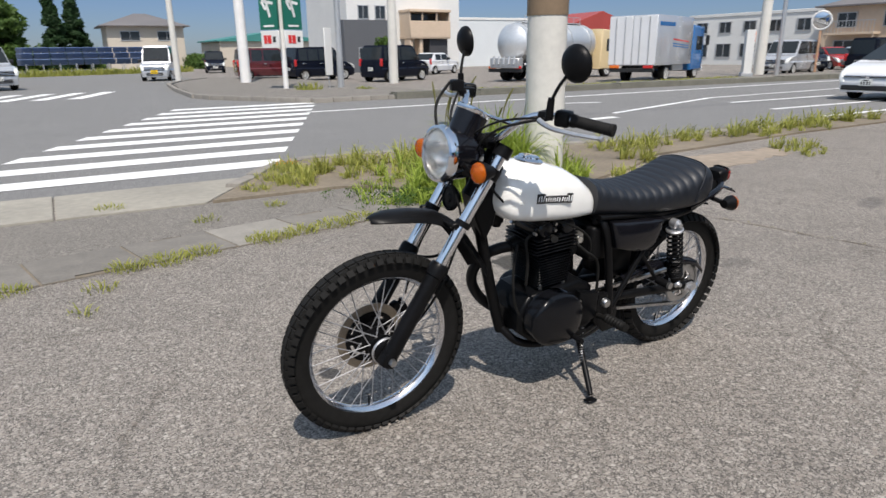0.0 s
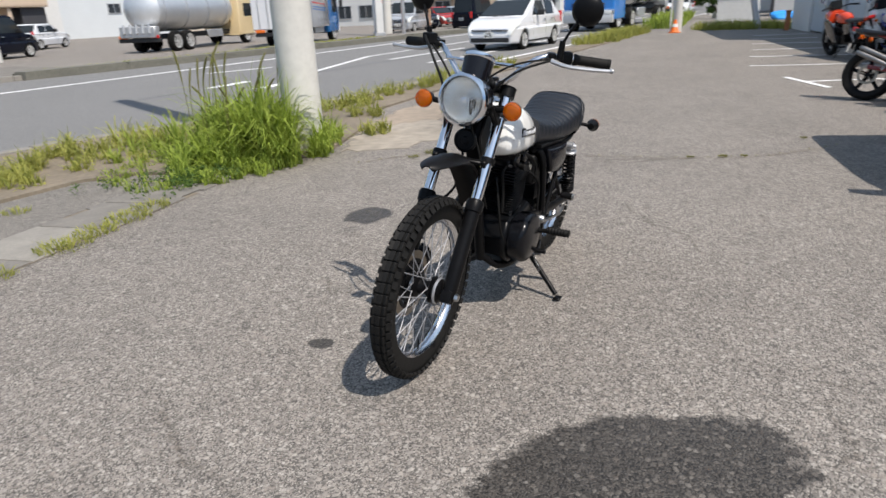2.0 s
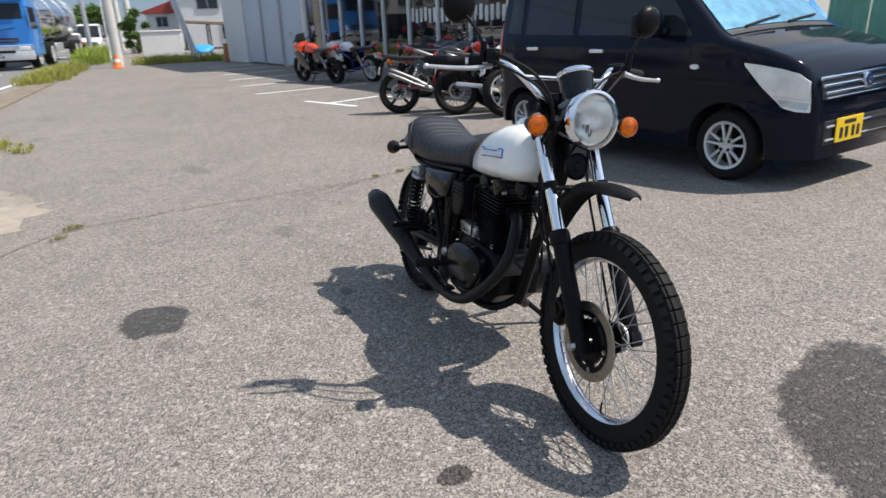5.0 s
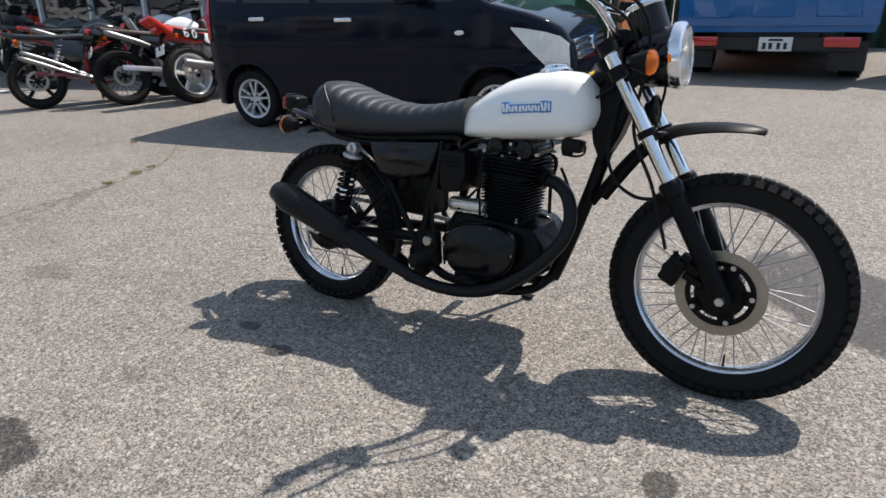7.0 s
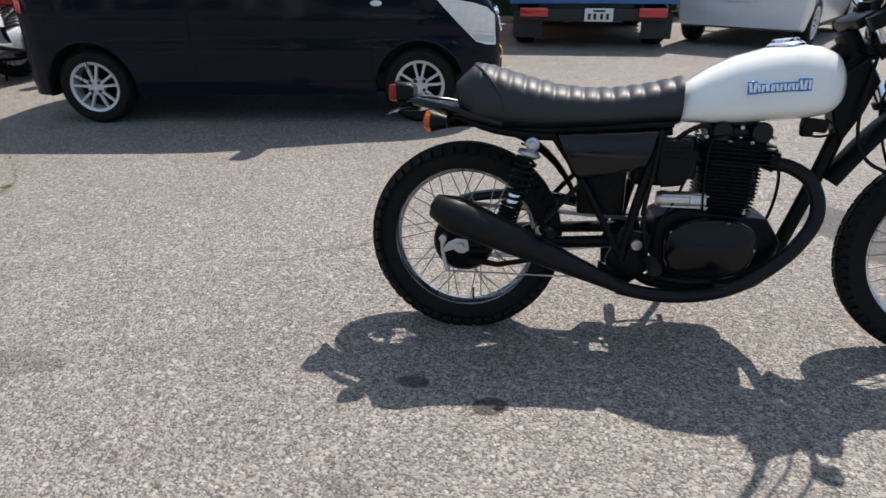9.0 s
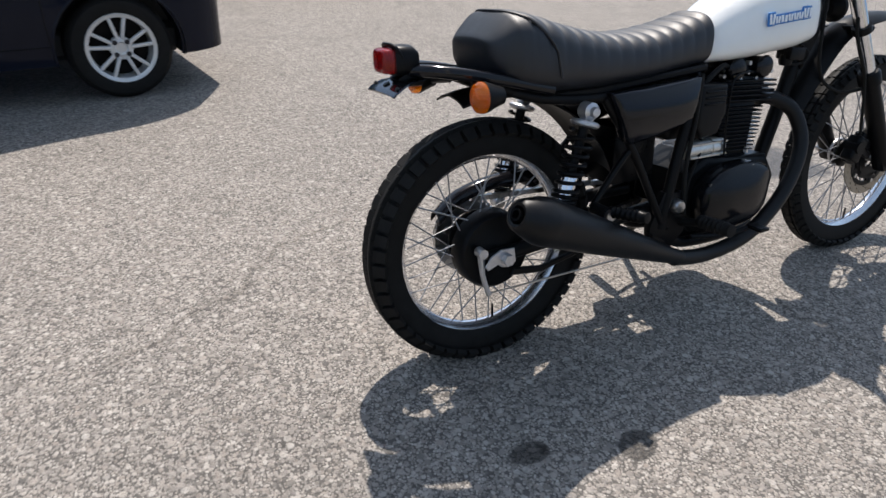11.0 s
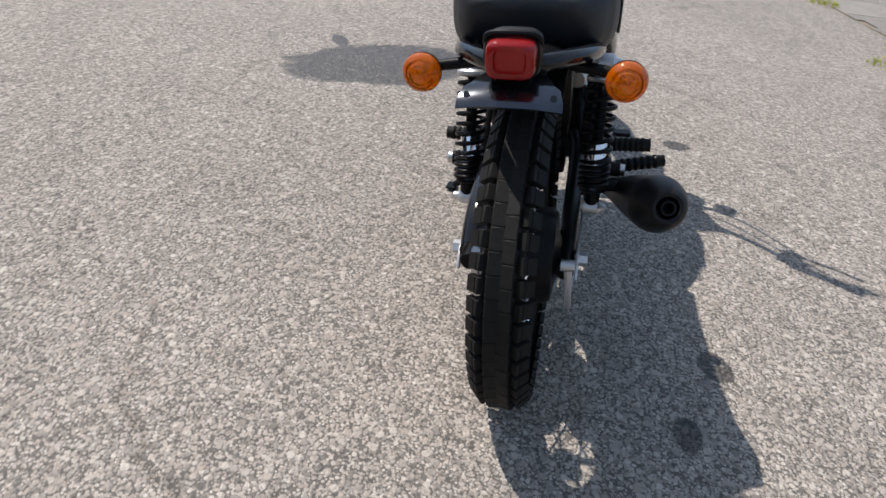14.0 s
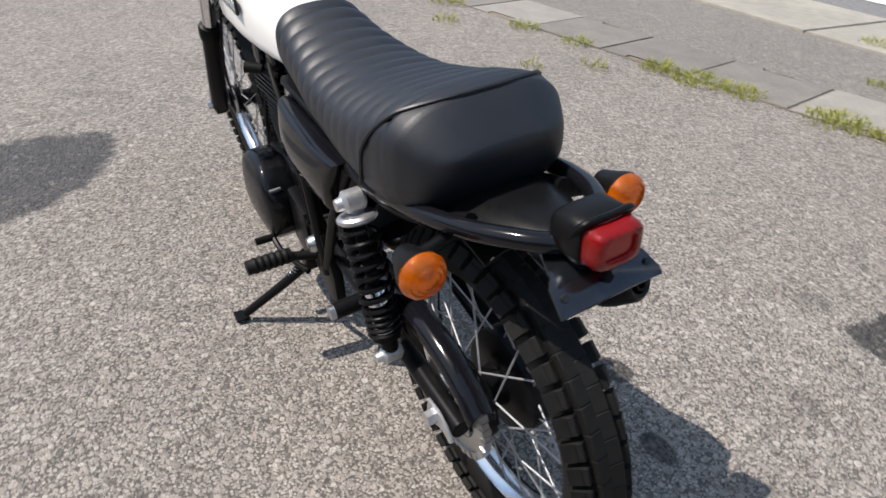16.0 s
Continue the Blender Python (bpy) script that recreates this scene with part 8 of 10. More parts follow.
def lorry(m, kind_of, label):
    """Box lorry, tank lorry or tank semi-lorry: x forward."""
    ob = thing("lorry", m, label, "lorry")
    P = lambda name, bm, mat, lab="": part(name, bm, mat, ob, lab)
    cab_mat = {"box": CAR_BLUE, "tank": CAR_CREAM, "blue": LORRY_BLUE}[kind_of]
    long = {"box": 4.2, "tank": 6.4, "blue": 8.0}[kind_of]
    bm = bmesh.new()
    prism(bm, [(0.0, 0.42), (1.55, 0.42), (1.62, 1.15), (1.52, 2.35), (0.1, 2.42), (0.0, 1.0)], -1.02, 1.02, 0.08, 3)
    P("cab", bm, cab_mat)
    bm = bmesh.new()
    prism(bm, [(1.575, 1.28), (1.60, 1.26), (1.555, 2.10), (1.535, 2.12)], -0.88, 0.88, 0.004, 1)
    P("windscreen", bm, CAR_GLASS)
    for s in (-1, 1):
        bm = bmesh.new()
        block(bm, (0.95, s * 1.015, 1.62), (0.8, 0.03, 0.62), None, 0.01)
        P("side_window", bm, CAR_GLASS)
        bm = bmesh.new()
        block(bm, (1.60, s * 1.18, 1.75), (0.10, 0.16, 0.46), None, 0.03, 2)
        cyl(bm, (1.52, s * 1.0, 2.0), (1.6, s * 1.18, 1.95), 0.015, None, 6)
        P("mirror", bm, CAR_TRIM)
        bm = bmesh.new()
        block(bm, (1.65, s * 0.78, 0.70), (0.08, 0.34, 0.15), None, 0.02, 2)
        P("headlight", bm, HEADLAMP)
    for k in range(2 if kind_of == "blue" else 4):
        bm = bmesh.new()
        block(bm, (1.63, 0, 0.92 + 0.10 * k), (0.03, 1.3, 0.05), None, 0.008)
        P("grille_bar", bm, CAR_TRIM)
    bm = bmesh.new()
    block(bm, (1.60, 0, 0.48), (0.18, 2.02, 0.30), None, 0.04, 2)
    P("bumper", bm, WHEEL_SILVER if kind_of == "blue" else WHITE_STEEL)
    if kind_of == "blue":
        bm = bmesh.new()
        block(bm, (1.62, 0, 0.73), (0.12, 2.04, 0.20), None, 0.03, 2)
        P("lamp_panel", bm, CHROME, "chrome lamp panel")
        bm = bmesh.new()
        block(bm, (1.665, 0, 0.60), (0.06, 1.0, 0.10), None, 0.02)
        P("air_slot", bm, CAR_TRIM)
        bm = bmesh.new()
        prism(bm, [(1.50, 2.30), (1.74, 2.22), (1.74, 2.19), (1.50, 2.22)], -0.96, 0.96, 0.01, 1)
        P("sun_visor", bm, LORRY_BLUE, "blue sun visor over the windscreen")
        bm = bmesh.new()
        prism(bm, [(0.1, 2.38), (1.45, 2.36), (1.30, 2.56), (0.3, 2.66)], -0.9, 0.9, 0.06, 2)
        P("roof_deflector", bm, LORRY_BLUE)
        for s in (-0.45, 0.1):
            bm = bmesh.new()
            tube(bm, [(1.61, s, 1.275), (1.605, s + 0.25, 1.32), (1.60, s + 0.5, 1.36)], 0.012, 6)
            P("wiper", bm, CAR_TRIM)
    plate(ob, 1.70, 0, 0.46, 1, PLATE_WHITE)
    bm = bmesh.new()
    block(bm, (-long / 2 + 0.4, 0, 0.62), (long, 0.8, 0.20), None, 0.02)
    P("chassis", bm, CAR_TRIM)
    if kind_of == "box":
        bm = bmesh.new()
        block(bm, (-long / 2 - 0.15, 0, 1.72), (long, 2.12, 2.02), None, 0.02, 2)
        P("box", bm, CAR_SILVER, "silver cargo box")
        for s in (-1, 1):
            for z, mat in ((1.72, TAIL_RED), (1.55, CAR_BLUE), (1.45, CAR_BLUE)):
                bm = bmesh.new()
                block(bm, (-1.6, s * 1.063, z), (1.9, 0.006, 0.07 if z > 1.6 else 0.05), Matrix.Rotation(0.05, 3, 'Y'))
                P("stripe", bm, mat, "painted side stripe")
            bm = bmesh.new()
            block(bm, (-3.3, s * 1.063, 2.38), (1.7, 0.006, 0.16))
            P("lettering_bar", bm, CAR_BLUE)
        for y in (-0.53, 0.53):
            bm = bmesh.new()
            block(bm, (-long - 0.17, y, 1.72), (0.03, 1.02, 1.95), None, 0.008)
            P("rear_door", bm, CAR_WHITE, "white rear door")
            for dy in (-0.2, 0.2):
                bm = bmesh.new()
                cyl(bm, (-long - 0.205, y + dy, 0.8), (-long - 0.205, y + dy, 2.65), 0.018, None, 8)
                P("lock_rod", bm, GALV)
        rear_x = -long - 0.12
    else:
        bm = bmesh.new()
        prof = [(0, -long - 0.1), (0.55, -long), (0.86, -long + 0.25), (0.90, -long + 0.5), (0.90, -0.45), (0.84, -0.22), (0.5, -0.1), (0, -0.05)]
        lathe(bm, prof, (0, 0, 1.72), (1, 0, 0), 36)
        P("tank", bm, CHROME if kind_of == "blue" else surface("brushed_tank_steel", (0.74, 0.75, 0.75), 0.42, 0.75, 0.1, 10, 0.05), "bright metal tank")
        for k in range(4):
            bm = bmesh.new()
            x = -0.8 - (long - 1.4) * k / 3
            lathe(bm, [(0.905, x - 0.04), (0.925, x - 0.03), (0.925, x + 0.03), (0.905, x + 0.04)], (0, 0, 1.72), (1, 0, 0), 36)
            P("tank_band", bm, GALV)
        bm = bmesh.new()
        block(bm, (-long / 2, 0, 2.66), (long * 0.75, 0.5, 0.05), None, 0.01)
        for k in range(9):
            cyl(bm, (-long * 0.14 - k * long * 0.09, -0.25, 2.66), (-long * 0.14 - k * long * 0.09, -0.25, 2.95), 0.015, None, 6)
        cyl(bm, (-long * 0.14, -0.25, 2.95), (-long * 0.86, -0.25, 2.95), 0.015, None, 6)
        P("catwalk", bm, GALV)
        bm = bmesh.new()
        block(bm, (-long - 0.15, 0, 0.85), (0.35, 1.7, 0.45), None, 0.03)
        for k in range(5):
            cyl(bm, (-long - 0.36, -0.6 + 0.3 * k, 0.8), (-long - 0.30, -0.6 + 0.3 * k, 1.15), 0.06, 0.05, 10)
        P("valve_rack", bm, GALV)
        rear_x = -long - 0.2
    bm = bmesh.new()
    block(bm, (rear_x, 0, 0.52), (0.10, 2.0, 0.16), None, 0.015)
    P("rear_bar", bm, CAR_TRIM)
    for s in (-1, 1):
        bm = bmesh.new()
        block(bm, (rear_x - 0.05, s * 0.75, 0.66), (0.06, 0.42, 0.12), None, 0.015)
        P("tail_light", bm, ORANGE if s > 0 else TAIL_RED)
        xs = [0.75, -long + 1.0, -long + 1.95] if kind_of != "box" else [0.75, -long + 1.3]
        if kind_of == "blue":
            xs.append(-1.3)
        for x in xs:
            road_wheel(ob, x, s * 0.98, 0.42 if kind_of != "box" else 0.36, 10, 0.26)
        bm = bmesh.new()
        block(bm, (-long * 0.35, s * 0.92, 0.62), (1.3, 0.08, 0.34), None, 0.02)
        P("side_guard", bm, GALV)
    return ob


lorry(upright(-24.0, -19.9, 0, 200), "box", "white and silver box lorry with red and blue stripes")
lorry(upright(-23.2, -24.9, 0, 195), "tank", "cream lorry with a bright metal tank")
lorry(upright(-30.0, -7.2, 0, -3) @ Matrix.Scale(1.16, 4), "blue", "blue tank lorry coming along the road")


# ---- parked motorcycles ----
BIKE_RED = paint("red_bike_paint", (0.62, 0.035, 0.02))
BIKE_ORANGE = paint("orange_red_bike_paint", (0.60, 0.055, 0.018))
BIKE_BLUE = paint("blue_bike_paint", (0.03, 0.06, 0.3))
BIKE_WHITE = paint("white_bike_paint", (0.78, 0.78, 0.78))
BIKE_DARK = paint("dark_bike_paint", (0.009, 0.0095, 0.011))
DULL_STEEL = surface("dull_silencer_steel", (0.27, 0.265, 0.26), 0.42, 0.9, 0.3, 60, 0.1)
BIKE_MAROON = paint("dark_red_bike_paint", (0.20, 0.012, 0.012))


def parked_bike(m, main, second, label, sporty=0.5, exhaust="high", dirt=False, frame_paint=None, rims=None, seat_paint=None, cowl_paint=None, digits=False, width=1.0):
    """A parked motorcycle, x forward: trail machines stand taller on wire wheels, sporty ones carry a nose fairing."""
    ob = thing("motorcycle", m, label, "motorcycle", "motorcycles parked by the shop")
    P = lambda name, bm, mat, lab="", par=None: part(name, bm, mat, par or ob, lab)
    R = 0.305 if not dirt else 0.32
    rims = rims or BLACK_SATIN
    wire = dirt and not digits
    for x, w in ((-0.68, 0.068 * width), (0.70, 0.052)):
        bm = bmesh.new()
        prof = [(R * 0.72, -w * 0.9), (R * 0.86, -w * 1.05), (R * 0.96, -w * 0.75), (R, 0), (R * 0.96, w * 0.75), (R * 0.86, w * 1.05), (R * 0.72, w * 0.9), (R * 0.70, 0)]
        lathe(bm, prof, (x, 0, R), (0, 1, 0), 40, True)
        wheel = P("wheel", bm, RUBBER, "black tyred wheel")
        bm = bmesh.new()
        lathe(bm, [(R * 0.73, -w * 0.92), (R * 0.75, 0), (R * 0.73, w * 0.92), (R * 0.66, w * 0.75), (R * 0.64, 0), (R * 0.66, -w * 0.75)], (x, 0, R), (0, 1, 0), 40, True)
        for k in range(20 if wire else 5):
            a = 2 * math.pi * k / (20 if wire else 5)
            if wire:
                cyl(bm, (x + 0.04 * math.sin(a + 0.5), 0.03 * (-1) ** k, R + 0.04 * math.cos(a + 0.5)), (x + R * 0.66 * math.sin(a), 0, R + R * 0.66 * math.cos(a)), 0.0035, None, 5)
            else:
                block(bm, (x + R * 0.38 * math.sin(a), 0, R + R * 0.38 * math.cos(a)), (0.042, 0.030, R * 0.60), Matrix.Rotation(a, 3, 'Y'), 0.008)
        lathe(bm, [(0, -0.06), (0.045, -0.05), (0.05, 0), (0.045, 0.05), (0, 0.06)], (x, 0, R), (0, 1, 0), 20)
        part("rim", bm, rims, wheel)
        bm = bmesh.new()
        lathe(bm, [(0.085, -0.075), (0.115, -0.075), (0.115, -0.07), (0.085, -0.07)], (x, 0, R), (0, 1, 0), 32, True)
        for k in range(5):
            a = 2 * math.pi * k / 5
            cyl(bm, (x + 0.03 * math.sin(a), -0.072, R + 0.03 * math.cos(a)), (x + 0.09 * math.sin(a), -0.072, R + 0.09 * math.cos(a)), 0.008, None, 6)
        part("brake_disc", bm, DISC_STEEL, wheel)
    bars = 0.99 + 0.10 * (1 - sporty)
    for s in (-1, 1):
        bm = bmesh.new()
        cyl(bm, (0.70, s * 0.09, R), (0.56, s * 0.09, 0.62), 0.027, 0.025, 12)
        cyl(bm, (0.56, s * 0.09, 0.62), (0.42, s * 0.09, 0.93), 0.020, 0.020, 12)
        P("fork_leg", bm, STEEL)
        bm = bmesh.new()
        block(bm, (-0.41, s * 0.105, R + 0.045), (0.56, 0.034, 0.062 if dirt else 0.046), Matrix.Rotation(0.16, 3, 'Y'), 0.010, 2)
        P("swingarm", bm, ALLOY if dirt else (frame_paint or BLACK_SATIN))
        bm = bmesh.new()
        tube(bm, [(0.36, s * 0.03, 0.88), (0.2, s * 0.11, 0.70), (-0.12, s * 0.12, 0.55), (-0.14, s * 0.1, 0.36)], 0.022, 8)
        tube(bm, [(-0.1, s * 0.1, 0.62), (-0.5, s * 0.09, 0.72), (-0.72, s * 0.07, 0.79)], 0.014, 8)
        tube(bm, [(0.34, s * 0.04, 0.80), (0.30, s * 0.09, 0.45), (0.20, s * 0.10, 0.25), (-0.14, s * 0.10, 0.25)], 0.018, 8)
        P("frame_tube", bm, frame_paint or BLACK_SATIN)
        bm = bmesh.new()
        tube(bm, [(0.38, s * 0.02, bars - 0.03), (0.36, s * 0.20, bars + 0.01), (0.25, s * 0.36, bars - 0.01)], [0.012, 0.012, 0.012, 0.018, 0.018], 8)
        bar = P("handlebar", bm, BLACK_SATIN if not dirt else STEEL)
        bm = bmesh.new()
        tube(bm, [(0.33, s * 0.22, bars), (0.34, s * 0.30, bars - 0.01), (0.30, s * 0.38, bars - 0.02)], 0.006, 6)
        part("lever", bm, ALLOY, bar)
        bm = bmesh.new()
        lathe(bm, [(0, -0.02), (0.05, -0.015), (0.055, 0.005), (0.05, 0.01)], (0.32, s * 0.33, bars + 0.19), (-1, 0, 0.1), 18)
        tube(bm, [(0.34, s * 0.24, bars + 0.01), (0.33, s * 0.29, bars + 0.12), (0.33, s * 0.33, bars + 0.18)], 0.006, 6)
        P("mirror", bm, CHROME if sporty > 0.6 else BLACK_PLASTIC)
        bm = bmesh.new()
        lathe(bm, [(0, -0.03), (0.025, -0.02), (0.028, 0.01), (0, 0.025)], (-0.80, s * 0.15, 0.74), (-1, 0, 0), 14)
        tube(bm, [(-0.78, s * 0.06, 0.74), (-0.78, s * 0.14, 0.74)], 0.007, 6)
        P("indicator", bm, AMBER)
    bm = bmesh.new()
    prism(bm, [(-0.18, 0.30), (0.20, 0.26), (0.30, 0.36), (0.24, 0.48), (0.02, 0.50), (-0.16, 0.46)], -0.12, 0.12, 0.035, 2)
    lathe(bm, [(0.10, 0.0), (0.095, 0.03), (0.06, 0.045), (0, 0.047)], (0.10, -0.12, 0.38), (0, -1, 0), 24)
    lathe(bm, [(0.10, 0.0), (0.095, 0.03), (0.06, 0.045), (0, 0.047)], (0.10, 0.12, 0.38), (0, 1, 0), 24)
    P("engine", bm, ALLOY if dirt else BLACK_ENGINE)
    bm = bmesh.new()
    for k in range(6):
        block(bm, (0.13 + 0.012 * k, 0, 0.505 + 0.028 * k), (0.19, 0.21, 0.014), Matrix.Rotation(0.3, 3, 'Y'), 0.004)
    block(bm, (0.165, 0, 0.58), (0.13, 0.15, 0.22), Matrix.Rotation(0.3, 3, 'Y'), 0.015)
    P("cylinder", bm, ALLOY if dirt else BLACK_ENGINE)
    bm = bmesh.new()
    xs = np.linspace(-0.14, 0.34, 16)
    rings_to(bm, [superring(x, 0.03 + 0.105 * math.sin(math.pi * (x + 0.16) / 0.52) ** 0.6, 0.67 + 0.03 * math.sin(math.pi * (x + 0.14) / 0.48), 0.75 + (0.20 if dirt else 0.17) * math.sin(math.pi * (x + 0.2) / 0.6) ** 0.7, 24, 2.6, 0.6) for x in xs])
    P("fuel_tank", bm, main, "painted fuel tank")
    bm = bmesh.new()
    xs = np.linspace(-0.84, -0.08, 20)
    rise = 0.10 if not dirt else 0.17
    rings_to(bm, [superring(x, float(np.interp(x, [-0.84, -0.80, -0.5, -0.08], [0.05, 0.10, 0.125, 0.085])), 0.72 + rise * max(0.0, -0.32 - x), 0.79 + rise * 1.3 * max(0.0, -0.30 - x) - 0.015 * math.sin(7 * x), 24, 3.0, 0.5) for x in xs])
    P("seat", bm, seat_paint or LEATHER, "padded seat")
    for s in (-1, 1):
        bm = bmesh.new()
        prism(bm, [(-0.10, 0.70), (-0.42, 0.745), (-0.44, 0.66), (-0.30, 0.52), (-0.14, 0.50)], s * 0.115, s * 0.140, 0.010, 2)
        P("side_panel", bm, second if digits else BIKE_DARK)
    bm = bmesh.new()
    if digits:
        prism(bm, [(-0.34, 0.745), (-0.86, 0.88), (-1.02, 0.99), (-1.03, 0.955), (-0.80, 0.76), (-0.52, 0.665), (-0.36, 0.66)], -0.115, 0.115, 0.02, 2)
    else:
        prism(bm, [(-0.56, 0.76), (-0.86, 0.855), (-0.93, 0.85), (-0.90, 0.80), (-0.74, 0.755), (-0.56, 0.71)], -0.085, 0.085, 0.02, 3)
    cowl = P("tail_cowl", bm, cowl_paint or second, "painted tail cowl")
    if digits:
        # race number panel with the digits 6 and 0
        for s in (-1, 1):
            bm = bmesh.new()
            prism(bm, [(-0.40, 0.735), (-0.78, 0.835), (-0.80, 0.775), (-0.56, 0.675), (-0.40, 0.675)], s * 0.116, s * 0.122, 0.002, 1)
            panel = part("number_panel", bm, BLACK_SATIN, cowl, "black number panel")
            for cx, six in ((-0.645, s < 0), (-0.545, s > 0)):
                cz = 0.757 - 0.25 * (cx + 0.6)
                bm = bmesh.new()
                if six:
                    tube(bm, [(cx + 0.022 * math.sin(a), s * 0.124, cz - 0.020 + 0.024 * math.cos(a)) for a in np.linspace(0, 2 * math.pi, 17)], 0.009, 6, 1, False)
                    tube(bm, [(cx + s * 0.022, s * 0.124, cz - 0.020), (cx + s * 0.020, s * 0.124, cz + 0.018), (cx, s * 0.124, cz + 0.044), (cx - s * 0.020, s * 0.124, cz + 0.036)], 0.009, 6)
                else:
                    tube(bm, [(cx + 0.022 * math.sin(a), s * 0.124, cz + 0.042 * math.cos(a)) for a in np.linspace(0, 2 * math.pi, 21)], 0.009, 6, 1, False)
                part("digit", bm, BIKE_WHITE, panel)
    bm = bmesh.new()
    block(bm, (-0.93, 0, 0.845), (0.06, 0.13, 0.055), Matrix.Rotation(0.2, 3, 'Y'), 0.018, 2)
    P("tail_light", bm, TAIL_RED)
    bm = bmesh.new()
    tube(bm, [(-0.84, 0, 0.80), (-0.90, 0, 0.74), (-0.95, 0, 0.62)], [0.03, 0.02, 0.02], 8)
    P("rear_fender", bm, BLACK_PLASTIC)
    bm = bmesh.new()
    block(bm, (-0.955, 0, 0.62), (0.008, 0.18, 0.11), Matrix.Rotation(0.3, 3, 'Y'), 0.003)
    P("number_plate", bm, PLATE_WHITE)
    bm = bmesh.new()
    pts = [(0.45, 0, 0.80), (0.7, 0, 0.84), (1.0, 0, 0.82)] if dirt else [(0.52, 0, 0.56), (0.66, 0, 0.635), (0.80, 0, 0.61), (0.93, 0, 0.53)]
    rings_to(bm, [[p + Vector((0, y, -abs(y) * 0.4)) for y in (-0.06, 0, 0.06)] + [p + Vector((0, y, -abs(y) * 0.4 - 0.006)) for y in (0.06, 0, -0.06)] for p in curve_points(pts, 5)])
    P("front_fender", bm, second)
    if sporty > 0.6:
        bm = bmesh.new()
        xs = np.linspace(0.34, 0.80, 12)
        rings_to(bm, [superring(x, float(np.interp(x, [0.34, 0.5, 0.7, 0.80], [0.19, 0.17, 0.12, 0.05])), float(np.interp(x, [0.34, 0.6, 0.80], [0.70, 0.74, 0.80])), float(np.interp(x, [0.34, 0.5, 0.70, 0.80], [0.93, 0.99, 0.94, 0.86])), 20, 2.6, 0.6) for x in xs])
        nose = P("fairing", bm, main, "painted nose fairing")
        bm = bmesh.new()
        block(bm, (0.765, 0, 0.85), (0.05, 0.16, 0.07), Matrix.Rotation(-0.5, 3, 'Y'), 0.02, 2)
        part("lamp_lens", bm, HEADLAMP, nose, "clear headlamp")
        bm = bmesh.new()
        prism(bm, [(0.42, 0.96), (0.62, 0.97), (0.46, 1.14), (0.42, 1.15)], -0.11, 0.11, 0.012, 2)
        part("wind_screen", bm, CAR_GLASS, nose, "small smoked screen")
        for s in (-1, 1):
            bm = bmesh.new()
            prism(bm, [(0.36, 0.80), (0.58, 0.74), (0.46, 0.50), (0.22, 0.34), (0.06, 0.34), (0.16, 0.58)], s * 0.165, s * 0.195, 0.012, 2)
            P("side_fairing", bm, second, "painted side fairing")
    else:
        bm = bmesh.new()
        lathe(bm, [(0, -0.1), (0.06, -0.08), (0.088, -0.01), (0.09, 0.01), (0.08, 0.015)], (0.58, 0, 0.90), (1, 0, 0.05), 24)
        lamp = P("headlight", bm, BLACK_PAINT)
        bm = bmesh.new()
        lathe(bm, [(0.08, 0.012), (0.05, 0.022), (0, 0.028)], (0.58, 0, 0.90), (1, 0, 0.05), 24)
        part("lens", bm, HEADLAMP, lamp)
    silencers = {"high": [((-0.34, -0.150, 0.62), (-0.80, -0.180, 0.80), 0.036)], "twin": [((-0.40, -0.150, 0.455), (-0.78, -0.185, 0.62), 0.029), ((-0.44, -0.170, 0.405), (-0.81, -0.200, 0.565), 0.029)],
                 "low": [((-0.36, -0.16, 0.34), (-0.84, -0.19, 0.44), 0.048)]}[exhaust]
    for a, b, r in silencers:
        a, b = Vector(a), Vector(b)
        n = (b - a).length
        bm = bmesh.new()
        lathe(bm, [(0.018, 0), (r * 0.9, 0.10), (r, 0.16), (r, n - 0.07), (r * 0.92, n - 0.02), (r * 0.5, n), (r * 0.45, n - 0.05), (0, n - 0.05)], a, b - a, 20)
        P("silencer", bm, BLACK_SATIN if exhaust == "low" and not digits else DULL_STEEL, "slanting silencer")
        bm = bmesh.new()
        tube(bm, [(0.27, -0.05, 0.60), (0.36, -0.09, 0.46), (0.25, -0.125, 0.27), (-0.05, -0.14, 0.27), a] if exhaust != "high" else [(0.26, -0.05, 0.62), (0.34, -0.11, 0.56), (0.20, -0.15, 0.50), (-0.10, -0.15, 0.52), a], 0.020, 8)
        P("exhaust_pipe", bm, DULL_STEEL if exhaust == "twin" else BLACK_SATIN)
    for s in ((-1, 1) if not dirt else (0,)):
        bm = bmesh.new()
        coil(bm, (-0.36, s * 0.12, 0.70), (-0.50, s * 0.12, 0.40), 0.026, 0.006, 8)
        cyl(bm, (-0.34, s * 0.12, 0.74), (-0.52, s * 0.12, 0.36), 0.014, None, 8)
        P("rear_shock", bm, STEEL)
    bm = bmesh.new()
    tube(bm, [(-0.05, 0.12, 0.26), (-0.02, 0.30, 0.01)], 0.012, 8)
    P("side_stand", bm, BLACK_SATIN)
    return ob


def stand_at(rear_x, rear_y, yaw, lean=-9):
    x, y = rear_x + 0.68 * math.cos(radians(yaw)), rear_y + 0.68 * math.sin(radians(yaw))
    return lay(x, y, 0, yaw) @ Matrix.Rotation(radians(lean), 4, 'X')


